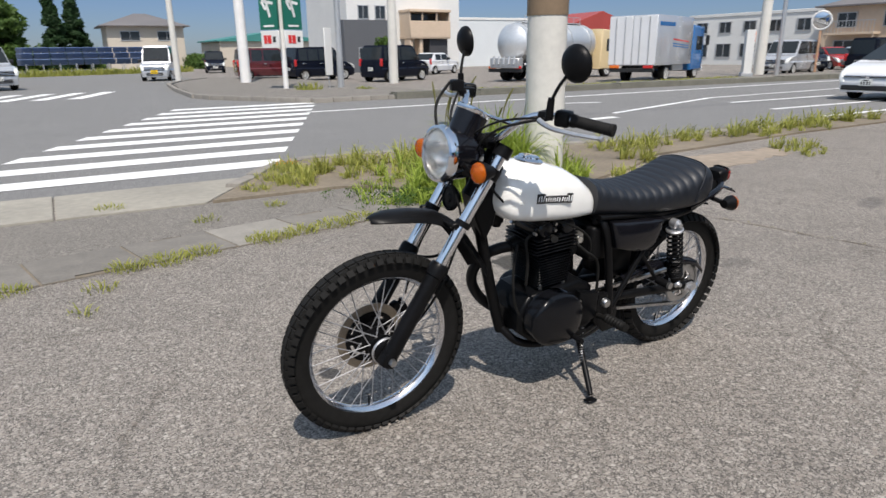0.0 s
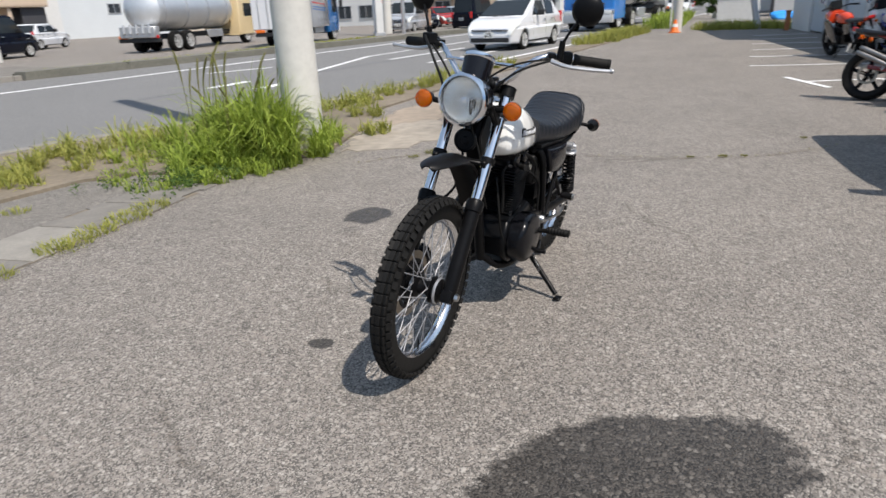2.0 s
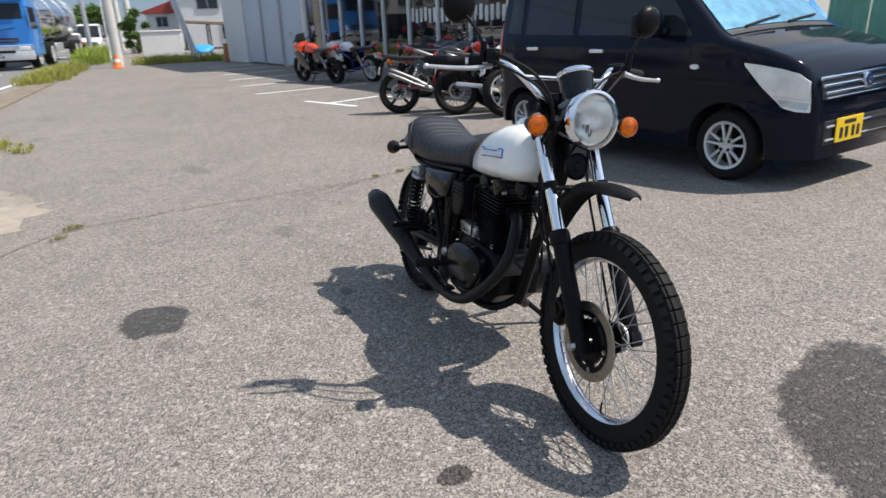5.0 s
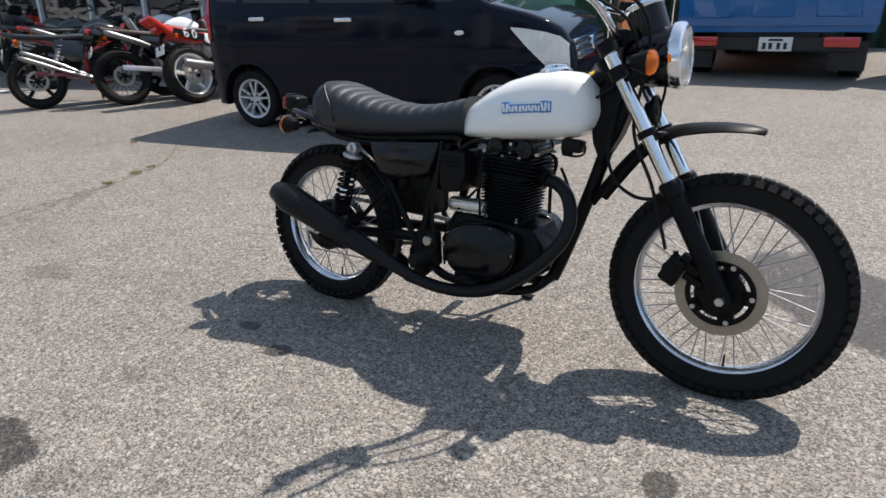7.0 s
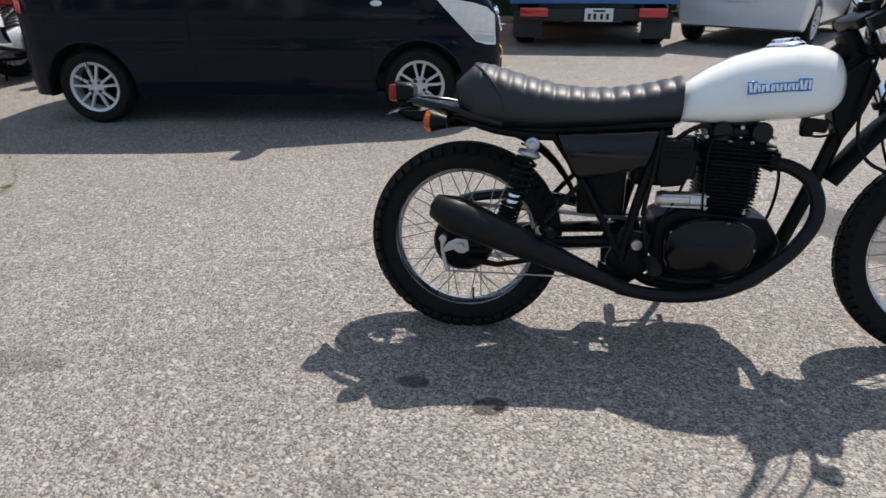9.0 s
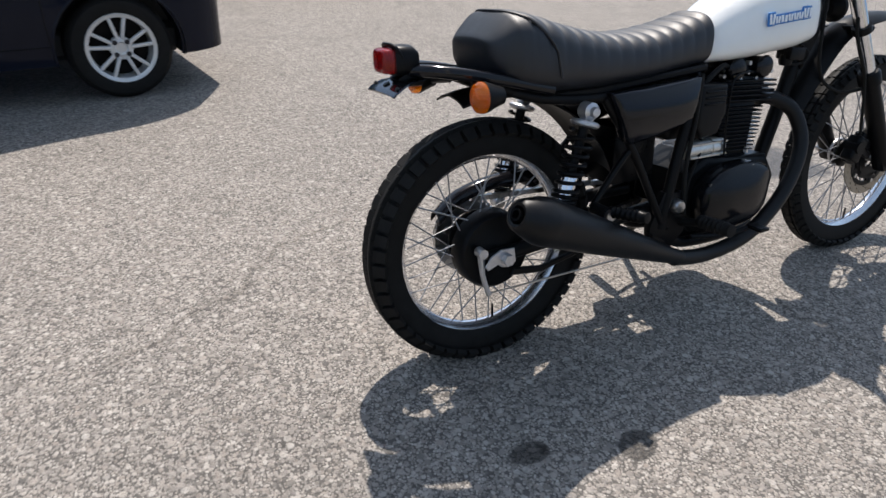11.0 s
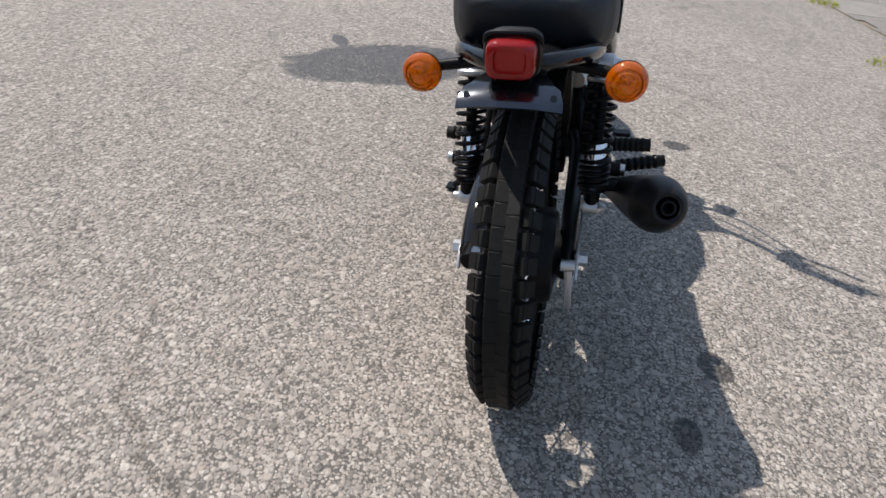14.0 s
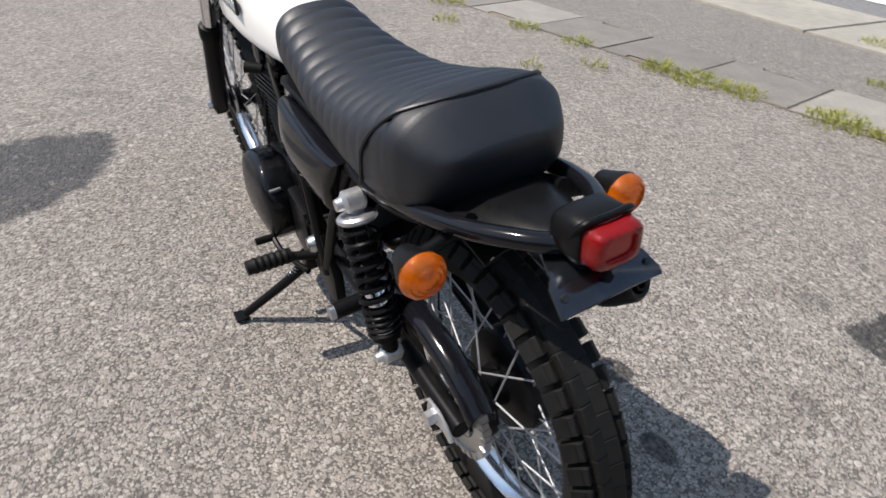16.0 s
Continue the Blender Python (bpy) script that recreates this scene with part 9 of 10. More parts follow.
BROWN_SEAT = surface("brown_seat_cover", (0.05, 0.034, 0.026), 0.55, 0, 0.25, 200, 0.1)
parked_bike(stand_at(-7.12, 1.98, 66), BIKE_DARK, BIKE_DARK, "black naked motorcycle with stacked bright silencers and a red swingarm", 0.3, "twin", False, BIKE_MAROON, None, None, BIKE_DARK)
parked_bike(stand_at(-6.32, 2.57, 72, -14), BIKE_WHITE, BIKE_DARK, "dark trail motorcycle with a white tank and brown seat", 0.2, "high", True, None, BLACK_SATIN, BROWN_SEAT)
parked_bike(stand_at(-5.62, 3.00, 88, -15), BIKE_RED, BIKE_WHITE, "red and white supermoto with a black number panel and alloy wheels", 0.3, "low", True, None, WHEEL_SILVER, None, BIKE_RED, True, 1.2)
parked_bike(stand_at(-13.2, 2.42, 203), BIKE_ORANGE, BIKE_DARK, "orange-red half-faired motorcycle facing the road", 0.7, "low", False, None, None, None, BIKE_ORANGE)
parked_bike(stand_at(-13.0, 3.25, 205), BIKE_WHITE, BIKE_WHITE, "blue and white faired sport motorcycle", 0.9, "low", False, BIKE_BLUE, WHEEL_SILVER, None, BIKE_BLUE)
parked_bike(stand_at(-11.6, 3.7, 60), BIKE_DARK, BIKE_DARK, "black street motorcycle by the showroom", 0.4)
parked_bike(stand_at(-10.5, 4.0, 62), BIKE_DARK, BIKE_MAROON, "black and dark red street motorcycle by the showroom", 0.5)
parked_bike(stand_at(-9.2, 4.2, 62), BIKE_WHITE, BIKE_WHITE, "white faired motorcycle by the showroom", 0.8)
parked_bike(stand_at(-8.0, 4.3, 64), BIKE_RED, BIKE_DARK, "red and black street motorcycle by the showroom", 0.4, "twin")

parked_bike(stand_at(-10.0, 3.2, 64), BIKE_DARK, BIKE_DARK, "dark street motorcycle in the front row", 0.4, "twin")
parked_bike(stand_at(-8.9, 3.0, 66), BIKE_DARK, BIKE_MAROON, "dark motorcycle with a dark red tail in the front row", 0.3)
parked_bike(stand_at(-4.9, 3.95, 68), BIKE_RED, BIKE_WHITE, "red trail motorcycle squeezed in behind the wagon", 0.4, "high", True)


# ---- buildings ----
WALL_WHITE = surface("white_rendered_wall", (0.66, 0.66, 0.64), 0.85, 0, 0.08, 6, 0.1)
WALL_TAN = surface("tan_rendered_wall", (0.56, 0.44, 0.33), 0.85, 0, 0.08, 6, 0.1)
WALL_BEIGE = surface("beige_siding", (0.52, 0.46, 0.38), 0.8, 0, 0.1, 8, 0.1)
WALL_GREY = surface("dark_grey_siding", (0.10, 0.105, 0.115), 0.7, 0, 0.1, 8, 0.1)
SHUTTER = surface("pale_blue_grey_shutter", (0.50, 0.55, 0.60), 0.45, 0.2, 0.06, 10, 0.05)
ROOF_TILE = surface("grey_roof_tile", (0.16, 0.15, 0.15), 0.7, 0, 0.2, 8, 0.2)
ROOF_RED = surface("red_metal_roof", (0.36, 0.06, 0.05), 0.5, 0.1, 0.12, 8, 0.05)
WINDOW = surface("dark_window_glass", (0.03, 0.036, 0.042), 0.05, 0, 0.2, 3, 0.0, 0.4)
SHOP_GLASS = surface("shop_window_glass", (0.006, 0.007, 0.008), 0.03, 0, 0.2, 3, 0.0, spec=1.0)
DOOR_DARK = surface("dark_doorway_paint", (0.05, 0.05, 0.055), 0.6, 0, 0.1, 8, 0.05)
SOLAR = surface("solar_cells", (0.13, 0.20, 0.36), 0.12, 0.2, 0.2, 6, 0.0, 0.6)
# green deepened so the far sheets stand for the deep shade behind the trucks
GREEN_IN_SHADE = surface("shade_darkened_green_sheet", (0.028, 0.075, 0.05), 0.5, 0.1, 0.15, 10, 0.05)
FADED_GREEN = surface("faded_green_sheet", (0.16, 0.36, 0.24), 0.55, 0.05, 0.2, 6, 0.05)
TARP = surface("blue_tarpaulin", (0.025, 0.30, 0.78), 0.5, 0, 0.2, 6, 0.4)
PAPER = surface("white_paper", (0.75, 0.75, 0.73), 0.7, 0, 0.05, 20, 0.0, spread=0.25)
SIGN_GREEN = surface("green_sign_face", (0.01, 0.13, 0.09), 0.35, 0, 0.08, 10, 0.0)
SIGN_RED = surface("red_sign_ink", (0.6, 0.03, 0.03), 0.4, 0, 0.05, 10, 0.0)


def window_on(parent, x, z, w, h, y, out, frame_mat=None, bars=1):
    """A framed window on a wall face at local y; out is the way it faces."""
    bm = bmesh.new()
    for c, s in (((x, y + out * 0.02, z + h / 2), (w + 0.1, 0.09, 0.06)), ((x, y + out * 0.02, z - h / 2), (w + 0.1, 0.09, 0.06)), ((x - w / 2, y + out * 0.02, z), (0.06, 0.09, h)), ((x + w / 2, y + out * 0.02, z), (0.06, 0.09, h))):
        block(bm, c, s)
    for k in range(bars):
        block(bm, (x - w / 2 + w * (k + 1) / (bars + 1), y + out * 0.02, z), (0.05, 0.07, h))
    win = part("window", bm, frame_mat or GALV, parent, "framed window")
    bm = bmesh.new()
    block(bm, (x, y + out * 0.006, z), (w, 0.03, h))
    part("pane", bm, WINDOW, win)


def house(m, w, d, h, wall, label, roof="gable", roof_mat=None, windows=(), category="house", eave=0.4, rise=1.3, back=False):
    """w along x, d along y; the face at y = -d/2 looks out (local)."""
    ob = thing("house", m, label, category)
    bm = bmesh.new()
    block(bm, (0, 0, h / 2 - 0.15), (w, d, h + 0.3), None, 0.02)
    part("wall", bm, wall, ob)
    bm = bmesh.new()
    if roof == "gable":
        prism(bm, [(-w / 2 - eave, h - 0.05), (w / 2 + eave, h - 0.05), (w / 2 + eave, h + 0.10), (0, h + rise), (-w / 2 - eave, h + 0.10)], -d / 2 - eave, d / 2 + eave, 0.02, 1)
    elif roof == "hip":
        a = [bm.verts.new(v) for v in ((-w / 2 - eave, -d / 2 - eave, h), (w / 2 + eave, -d / 2 - eave, h), (w / 2 + eave, d / 2 + eave, h), (-w / 2 - eave, d / 2 + eave, h))]
        k = max(0.0, w / 2 - d / 2)
        b = [bm.verts.new((-k, 0, h + rise)), bm.verts.new((k, 0, h + rise))]
        bm.faces.new((a[0], a[1], b[1], b[0]))
        bm.faces.new((a[1], a[2], b[1]))
        bm.faces.new((a[2], a[3], b[0], b[1]))
        bm.faces.new((a[3], a[0], b[0]))
        bm.faces.new(list(reversed(a)))
        block(bm, (0, 0, h - 0.02), (w + 2 * eave, d + 2 * eave, 0.10))
    else:
        block(bm, (0, 0, h + 0.12), (w + 0.12, d + 0.12, 0.24), None, 0.02)
    part("roof", bm, roof_mat or ROOF_TILE, ob)
    for x, z, ww, hh, *face in windows:
        f = face[0] if face else -1
        if abs(f) == 1:
            window_on(ob, x, z, ww, hh, f * d / 2, f)
        else:
            bm = bmesh.new()
            s = 1 if f > 0 else -1
            block(bm, (s * (w / 2 + 0.02), x, z), (0.06, ww + 0.1, hh + 0.1))
            win = part("window", bm, GALV, ob, "framed window")
            bm = bmesh.new()
            block(bm, (s * (w / 2 + 0.05), x, z), (0.02, ww, hh))
            part("pane", bm, WINDOW, win)
    return ob


# the shop: closed shutters, then a glazed showroom
D = Vector((0.9746, 0.2239, 0)).normalized()
shop_m = pose(-24.57, 1.54, -0.1, 0, 0, math.degrees(math.atan2(D.y, D.x)))
shop = thing("shop_building", shop_m, "motorcycle shop with grey roller shutters and a glazed showroom", "building")
S = lambda name, bm, mat, label="", par=None: part(name, bm, mat, par or shop, label)
for c, s in (((-1.24, 0.15, 3.25), (2.48, 0.3, 6.5)), ((-2.33, 6.0, 3.25), (0.3, 11.4, 6.5)), ((2.75, 0.12, 4.75), (5.5, 0.25, 3.5)), ((8.5, 11.85, 2.4), (22.0, 0.3, 4.8)), ((13.0, 0.10, 3.66), (15.0, 0.3, 1.28)), ((5.62, 0.12, 2.0), (0.24, 0.28, 4.0)), ((20.4, 0.12, 1.3), (0.3, 0.3, 2.6)), ((20.4, 6, 2.15), (0.3, 11.6, 4.3)), ((1.6, 6.0, 6.42), (8.2, 11.9, 0.2)), ((13.0, 6.0, 4.4), (15.1, 11.9, 0.2))):
    bm = bmesh.new()
    block(bm, c, s, None, 0.01)
    S("wall", bm, WALL_WHITE)
bm = bmesh.new()
block(bm, (9.0, 6.0, 0.02), (22.4, 11.6, 0.12))
S("shop_floor", bm, CONCRETE)
bm = bmesh.new()
block(bm, (13.0, 5.0, 1.4), (15.0, 0.1, 2.8))
S("inner_wall", bm, WALL_GREY)
for k in range(3):
    bm = bmesh.new()
    n = 34
    ring = []
    x0, x1 = 0.08 + 1.82 * k, 1.80 + 1.82 * k
    rings = []
    for i in range(n * 2 + 1):
        z = 0.06 + 2.94 * i / (2 * n)
        rings.append([Vector((x0, 0.05 + 0.012 * (i % 2), z)), Vector((x1, 0.05 + 0.012 * (i % 2), z)), Vector((x1, 0.09, z)), Vector((x0, 0.09, z))])
    rings_to(bm, rings)
    S("roller_shutter", bm, SHUTTER, "closed ribbed roller shutter")
    bm = bmesh.new()
    block(bm, (1.86 + 1.82 * k, 0.02, 1.52), (0.09, 0.09, 3.0), None, 0.006)
    S("shutter_rail", bm, GALV)
bm = bmesh.new()
block(bm, (13.0, -0.09, 3.16), (15.0, 0.16, 0.40), None, 0.01)
S("fascia", bm, WHITE_STEEL, "white metal fascia above the showroom glass")
for k in range(13):
    x = 5.85 + 1.20 * k
    bm = bmesh.new()
    block(bm, (x, 0.02, 1.54), (0.055, 0.10, 2.92), None, 0.004)
    S("mullion", bm, WHITE_STEEL, "white metal mullion")
    if k < 12:
        bm = bmesh.new()
        block(bm, (x + 0.6, 0.04, 1.54), (1.12, 0.012, 2.90))
        S("shop_window", bm, SHOP_GLASS, "dark reflecting shop window")
        bm = bmesh.new()
        block(bm, (x + 0.6, 0.02, 2.12), (1.13, 0.06, 0.045), None, 0.004)
        S("transom", bm, WHITE_STEEL)
    if k in (5, 6, 7, 8, 9, 10):
        for i in range(6):
            for j in range(2):
                bm = bmesh.new()
                block(bm, (x + 0.15 + 0.18 * i, 0.022, 1.42 + 0.50 * j + 0.02 * ((i + k) % 3)), (0.10, 0.006, 0.30))
                S("price_sheet", bm, PAPER, "white price sheet behind the glass")
bm = bmesh.new()
block(bm, (13.0, 0.02, 0.12), (15.0, 0.14, 0.24), None, 0.01)
S("plinth", bm, CONCRETE)

# sheets, hedge and tarpaulin behind the wagon
ob = thing("sheet_fence", pose(0, 0, 0), "dark green corrugated metal fence, deepened to stand for shade", "fence")
for i in range(12):
    bm = bmesh.new()
    x0 = -13.5 + 1.22 * i
    rings = []
    for k in range(25):
        x = x0 + 1.2 * k / 24
        y = 11.2 + 0.03 * math.sin(k * math.pi / 2)
        rings.append([(x, y, 0.1), (x, y, 2.9), (x, y + 0.006, 2.9), (x, y + 0.006, 0.1)])
    rings_to(bm, rings)
    part("panel", bm, GREEN_IN_SHADE, ob)
ob = thing("sheet_wall", pose(0, 0, 0), "faded green corrugated metal wall beside the shop", "wall")
for i in range(3):
    rings = []
    for k in range(17):
        u = (i + 0.97 * k / 16) / 3
        x, y = -4.48 + 1.55 * u, 7.22 + 0.33 * u + 0.018 * math.sin(k * math.pi / 2)
        rings.append([(x, y, 0.08), (x, y, 2.6), (x, y + 0.006, 2.6), (x, y + 0.006, 0.08)])
    bm = bmesh.new()
    rings_to(bm, rings)
    part("panel", bm, FADED_GREEN, ob)
ob = thing("tarpaulin", pose(0, 0, 0), "crumpled bright blue tarpaulin leaning on the green wall", "tarpaulin")
r = np.random.default_rng(3)
bm = bmesh.new()
rows = []
for j in range(15):
    row = []
    for i in range(21):
        u, v = i / 20, j / 14
        x, y = -5.2 + 2.95 * u, 5.65 + 1.58 * v + 0.1 * u
        heap = float(np.interp(u, [0, 0.12, 0.26, 0.47, 0.59, 0.85, 1], [1.3, 1.25, 0.9, 0.62, 0.48, 0.14, 0.03]))
        z = height(x, y) + 0.03 + heap * v ** 0.7 + r.uniform(-0.035, 0.035) * min(1.0, 4 * v)
        row.append(Vector((x, y, z)))
    rows.append(row)
rings_to(bm, rows, False)
part("sheet", bm, TARP, ob, "", None, 75)
ob = thing("panel_fence", lay(-2.47, 9.0, 0, 102.7), "orange-brown painted fence panel behind the trucks", "fence")
bm = bmesh.new()
block(bm, (0, 0, 0.9), (4.6, 0.06, 1.8), None, 0.006)
ORANGE_BROWN = surface("orange_brown_paint", (0.42, 0.16, 0.06), 0.6, 0, 0.15, 10, 0.05)
part("panel", bm, ORANGE_BROWN, ob)
for k in range(9):
    bm = bmesh.new()
    block(bm, (-2.2 + 0.55 * k, 0.035, 0.9), (0.05, 0.03, 1.8))
    part("batten", bm, ORANGE_BROWN, ob)
ob = thing("plank_pile", lay(-1.75, 9.75, 0, 8), "small pile of bare weathered planks on the ground", "planks")
PLANK = surface("bare_weathered_wood", (0.34, 0.28, 0.20), 0.8, 0, 0.25, 25, 0.3, spread=0.25)
for x, y, z, yaw in ((0, 0, 0.02, 0), (0.05, 0.16, 0.02, 2), (0.02, 0.07, 0.06, -3), (-0.1, 0.30, 0.02, 5)):
    bm = bmesh.new()
    block(bm, (x, y, z), (1.5, 0.13, 0.035), Matrix.Rotation(radians(yaw), 3, 'Z'), 0.004)
    part("plank", bm, PLANK, ob)
hedge(-1.8, 11.6, 9.0, 12.4, 2.4, 0.55, LEAF, "green hedge behind the parked trucks", 4, 90, 0.12)
ob = thing("boundary_wall", pose(0, 0, 0), "plain pale wall closing the lot", "wall", kind="structure")
bm = bmesh.new()
block(bm, (3.5, 13.4, 1.6), (13.0, 0.2, 3.2), None, 0.01)
part("wall_panel", bm, WALL_WHITE, ob)

# across the road
house(upright(-23.6, -50.0, 0, 2), 10.2, 8, 6.6, WALL_WHITE, "white two-storey building with a dark lower bay", "flat", WALL_WHITE, ((3.75, 4.4, 0.85, 0.95, 1), (2.3, 4.4, 0.85, 0.95, 1)), "building")
m0 = upright(-19.9, -45.6, 0, 2)
for label, c, s, mat in (("dark grey projecting bay", (0, 0, 1.9), (3.9, 1.2, 3.8), WALL_GREY),):
    ob = thing("building_bay", m0, label, "building")
    bm = bmesh.new()
    block(bm, c, s, None, 0.02)
    part("wall", bm, mat, ob)
    window_on(ob, 0, 1.2, 1.6, 1.2, 0.6, 1)
ob = thing("building_bay", upright(-25.0, -45.2, 0, 2), "tan boxed balcony over a dark entrance", "building")
for c, s, mat, name in (((0, 0.85, 3.1), (3.7, 0.1, 1.3), WALL_TAN, "balcony"), ((0, 0, 2.5), (3.7, 1.8, 0.14), WALL_TAN, "deck"), ((0, 0, 4.5), (3.8, 1.9, 0.2), WALL_TAN, "canopy"), ((1.8, 0.0, 3.5), (0.1, 1.6, 1.9), WALL_TAN, "side_wall"), ((-1.8, 0.0, 3.5), (0.1, 1.6, 1.9), WALL_TAN, "side_wall"), ((0, -0.86, 3.5), (3.4, 0.06, 1.9), WINDOW, "glazed_door"), ((-0.6, 0.8, 4.05), (0.09, 0.09, 0.75), WALL_TAN, "post"), ((0.7, 0.8, 4.05), (0.09, 0.09, 0.75), WALL_TAN, "post"), ((-0.9, 0.1, 1.15), (1.7, 1.0, 2.5), DOOR_DARK, "entrance"), ((0.8, 0.3, 1.15), (0.25, 0.9, 2.5), WALL_TAN, "pier"), ((1.7, 0.3, 1.15), (0.25, 0.9, 2.5), WALL_TAN, "pier")):
    bm = bmesh.new()
    block(bm, c, s, None, 0.02)
    part(name, bm, mat, ob)
house(upright(-39.5, -58.0, 0, -4), 15.0, 8, 4.4, surface("ribbed_white_siding", (0.62, 0.65, 0.66), 0.6, 0.1, 0.06, 8, 0.05), "long low white warehouse", "flat", WALL_WHITE, ((-4, 2.4, 1.2, 0.8, 1), (0, 2.4, 1.2, 0.8, 1)), "warehouse")
house(upright(-52.5, -58.0, 0, -4), 10.0, 8, 3.6, WALL_BEIGE, "low building with a red metal roof", "gable", ROOF_RED, (), "building", 0.5, 1.9)
house(upright(-53.5, -34.0, 0, 92), 12.0, 7, 4.0, WALL_WHITE, "white two-storey terrace with dark windows", "flat", WALL_WHITE, tuple((-4.6 + 2.3 * k, 3.1, 1.1, 0.9) for k in range(5)) + tuple((-4.6 + 2.3 * k, 1.2, 1.4, 1.1) for k in range(5)), "house")
house(upright(-52.0, -23.6, 0, 92), 7.0, 6.5, 4.2, WALL_TAN, "tan rendered house with balconies and a tiled roof", "hip", ROOF_TILE, ((-1.8, 3.2, 1.3, 1.0), (1.4, 3.2, 1.5, 1.0), (-1.8, 1.2, 1.4, 1.2), (1.5, 1.1, 1.8, 1.2)), "house", 0.5, 1.3)
ob = thing("balcony", upright(-48.2, -24.6, 0, 92), "balcony with grey railings on the tan house", "balcony")
bm = bmesh.new()
block(bm, (0, 0, 2.25), (3.4, 1.0, 0.16), None, 0.01)
part("deck", bm, WALL_TAN, ob)
for k in range(15):
    bm = bmesh.new()
    block(bm, (-1.65 + 0.236 * k, -0.46, 2.7), (0.03, 0.03, 0.8))
    part("baluster", bm, GALV, ob)
bm = bmesh.new()
block(bm, (0, -0.46, 3.12), (3.4, 0.05, 0.05))
part("handrail", bm, GALV, ob)
for k in (-1.6, 1.6):
    bm = bmesh.new()
    block(bm, (k, -0.4, 1.1), (0.1, 0.1, 2.2))
    part("post", bm, WALL_TAN, ob)
house(upright(-60.0, -15.4, 0, 92), 5.4, 5, 2.9, WALL_BEIGE, "beige house with a tiled roof across the road", "hip", ROOF_TILE, ((0, 2.1, 1.4, 0.9), (1.6, 2.1, 0.8, 0.9)), "house", 0.4, 1.0)
house(upright(-59.0, -11.8, 0, 92), 1.9, 4, 1.9, WALL_BEIGE, "low beige annexe beside the house", "flat", WALL_BEIGE, ((0, 0.8, 1.2, 0.5),), "annexe")
house(upright(-9.2, -86.0, 0, 0), 8.2, 7, 4.8, WALL_BEIGE, "beige two-storey house with a hipped tile roof", "hip", ROOF_TILE, ((-2.2, 3.7, 2.0, 1.0, 1), (1.7, 3.7, 2.0, 1.0, 1), (-1.8, 1.6, 1.8, 1.1, 1)), "house", 0.7, 1.5)
house(upright(-25.0, -92.0, 0, 5), 14, 8, 3.2, WALL_BEIGE, "low sheds beyond the side street", "gable", surface("teal_roof", (0.05, 0.22, 0.2), 0.5, 0.1, 0.1, 8, 0.05), (), "shed", 0.4, 1.2)
# kiosk, fuel-price stand and more houses down the road
ob = thing("vending_kiosk", upright(-40.0, -13.6, 0, 92), "white roadside kiosk with an orange top and red panels", "kiosk")
for c, s, mat, name in (((0, 0, 0.95), (2.9, 1.6, 1.9), WALL_WHITE, "body"), ((0, 0, 2.03), (3.2, 1.9, 0.26), ORANGE, "roof"), ((-0.9, -0.83, 0.9), (0.55, 0.06, 1.5), SIGN_RED, "panel"), ((0.2, -0.83, 0.9), (0.5, 0.06, 1.5), DOOR_DARK, "panel"), ((0.9, -0.83, 0.9), (0.5, 0.06, 1.5), DOOR_DARK, "panel")):
    bm = bmesh.new()
    block(bm, c, s, None, 0.01)
    part(name, bm, mat, ob)
ob = thing("price_stand", upright(-26.6, -17.6, 0.1, 40), "white and orange advertising stand by the far kerb", "sign")
for c, s, mat, name in (((0, 0, 1.1), (1.15, 0.35, 1.9), WALL_WHITE, "panel"), ((0, 0.19, 1.75), (1.0, 0.02, 0.45), ORANGE, "face"), ((-0.25, 0.19, 0.8), (0.4, 0.02, 0.9), SIGN_RED, "face"), ((0.28, 0.19, 0.8), (0.35, 0.02, 0.9), GALV, "face"), ((0, 0, 0.08), (1.2, 0.5, 0.16), GALV, "base")):
    bm = bmesh.new()
    block(bm, c, s, None, 0.008)
    part(name, bm, mat, ob)
house(upright(-62.0, -0.6, 0, 86), 4.2, 6, 2.6, WALL_WHITE, "white house with a red-brown roof beyond the lot", "gable", ROOF_RED, ((-0.9, 1.9, 0.9, 0.8), (0.9, 1.9, 0.9, 0.8)), "house", 0.3, 0.9)
house(upright(-54.0, 3.9, 0, 82), 8, 7, 5.4, WALL_WHITE, "white house behind the low wall", "gable", ROOF_TILE, ((-1.8, 3.1, 1.5, 1.0), (1.6, 3.1, 1.5, 1.0), (0, 1.1, 2.0, 1.2)), "house")
house(upright(-70.0, -17.0, 0, 90), 10, 8, 4.0, WALL_WHITE, "far pale house down the road", "gable", ROOF_TILE, ((0, 2.6, 1.6, 1.0),), "house")
ob = thing("garden_wall", pose(0, 0, 0), "low white wall beyond the weeds", "wall")
bm = bmesh.new()
block(bm, (-36.0, -1.60, 0.48), (0.25, 2.0, 1.25), None, 0.02)
part("wall_panel", bm, WALL_WHITE, ob)
bm = bmesh.new()
block(bm, (-36.0, -1.60, 1.14), (0.34, 2.1, 0.08), None, 0.02)
part("coping", bm, WALL_WHITE, ob)
ob = thing("carport", upright(-45.5, 1.2), "low brown-roofed carport beside the white house", "carport")
bm = bmesh.new()
block(bm, (0, 0, 1.62), (4.0, 3.6, 0.16), Matrix.Rotation(radians(-4), 3, 'X'), 0.02)
part("roof", bm, POLE_BAND, ob)
for x in (-1.8, 1.8):
    for y in (-1.5, 0.0, 1.5):
        bm = bmesh.new()
        block(bm, (x, y, 0.75), (0.1, 0.1, 1.7))
        part("post", bm, DOOR_DARK, ob)
ob = thing("covered_heap", upright(-38.6, 0.45), "low heap covered with a bright blue sheet", "covered heap")
bm = bmesh.new()
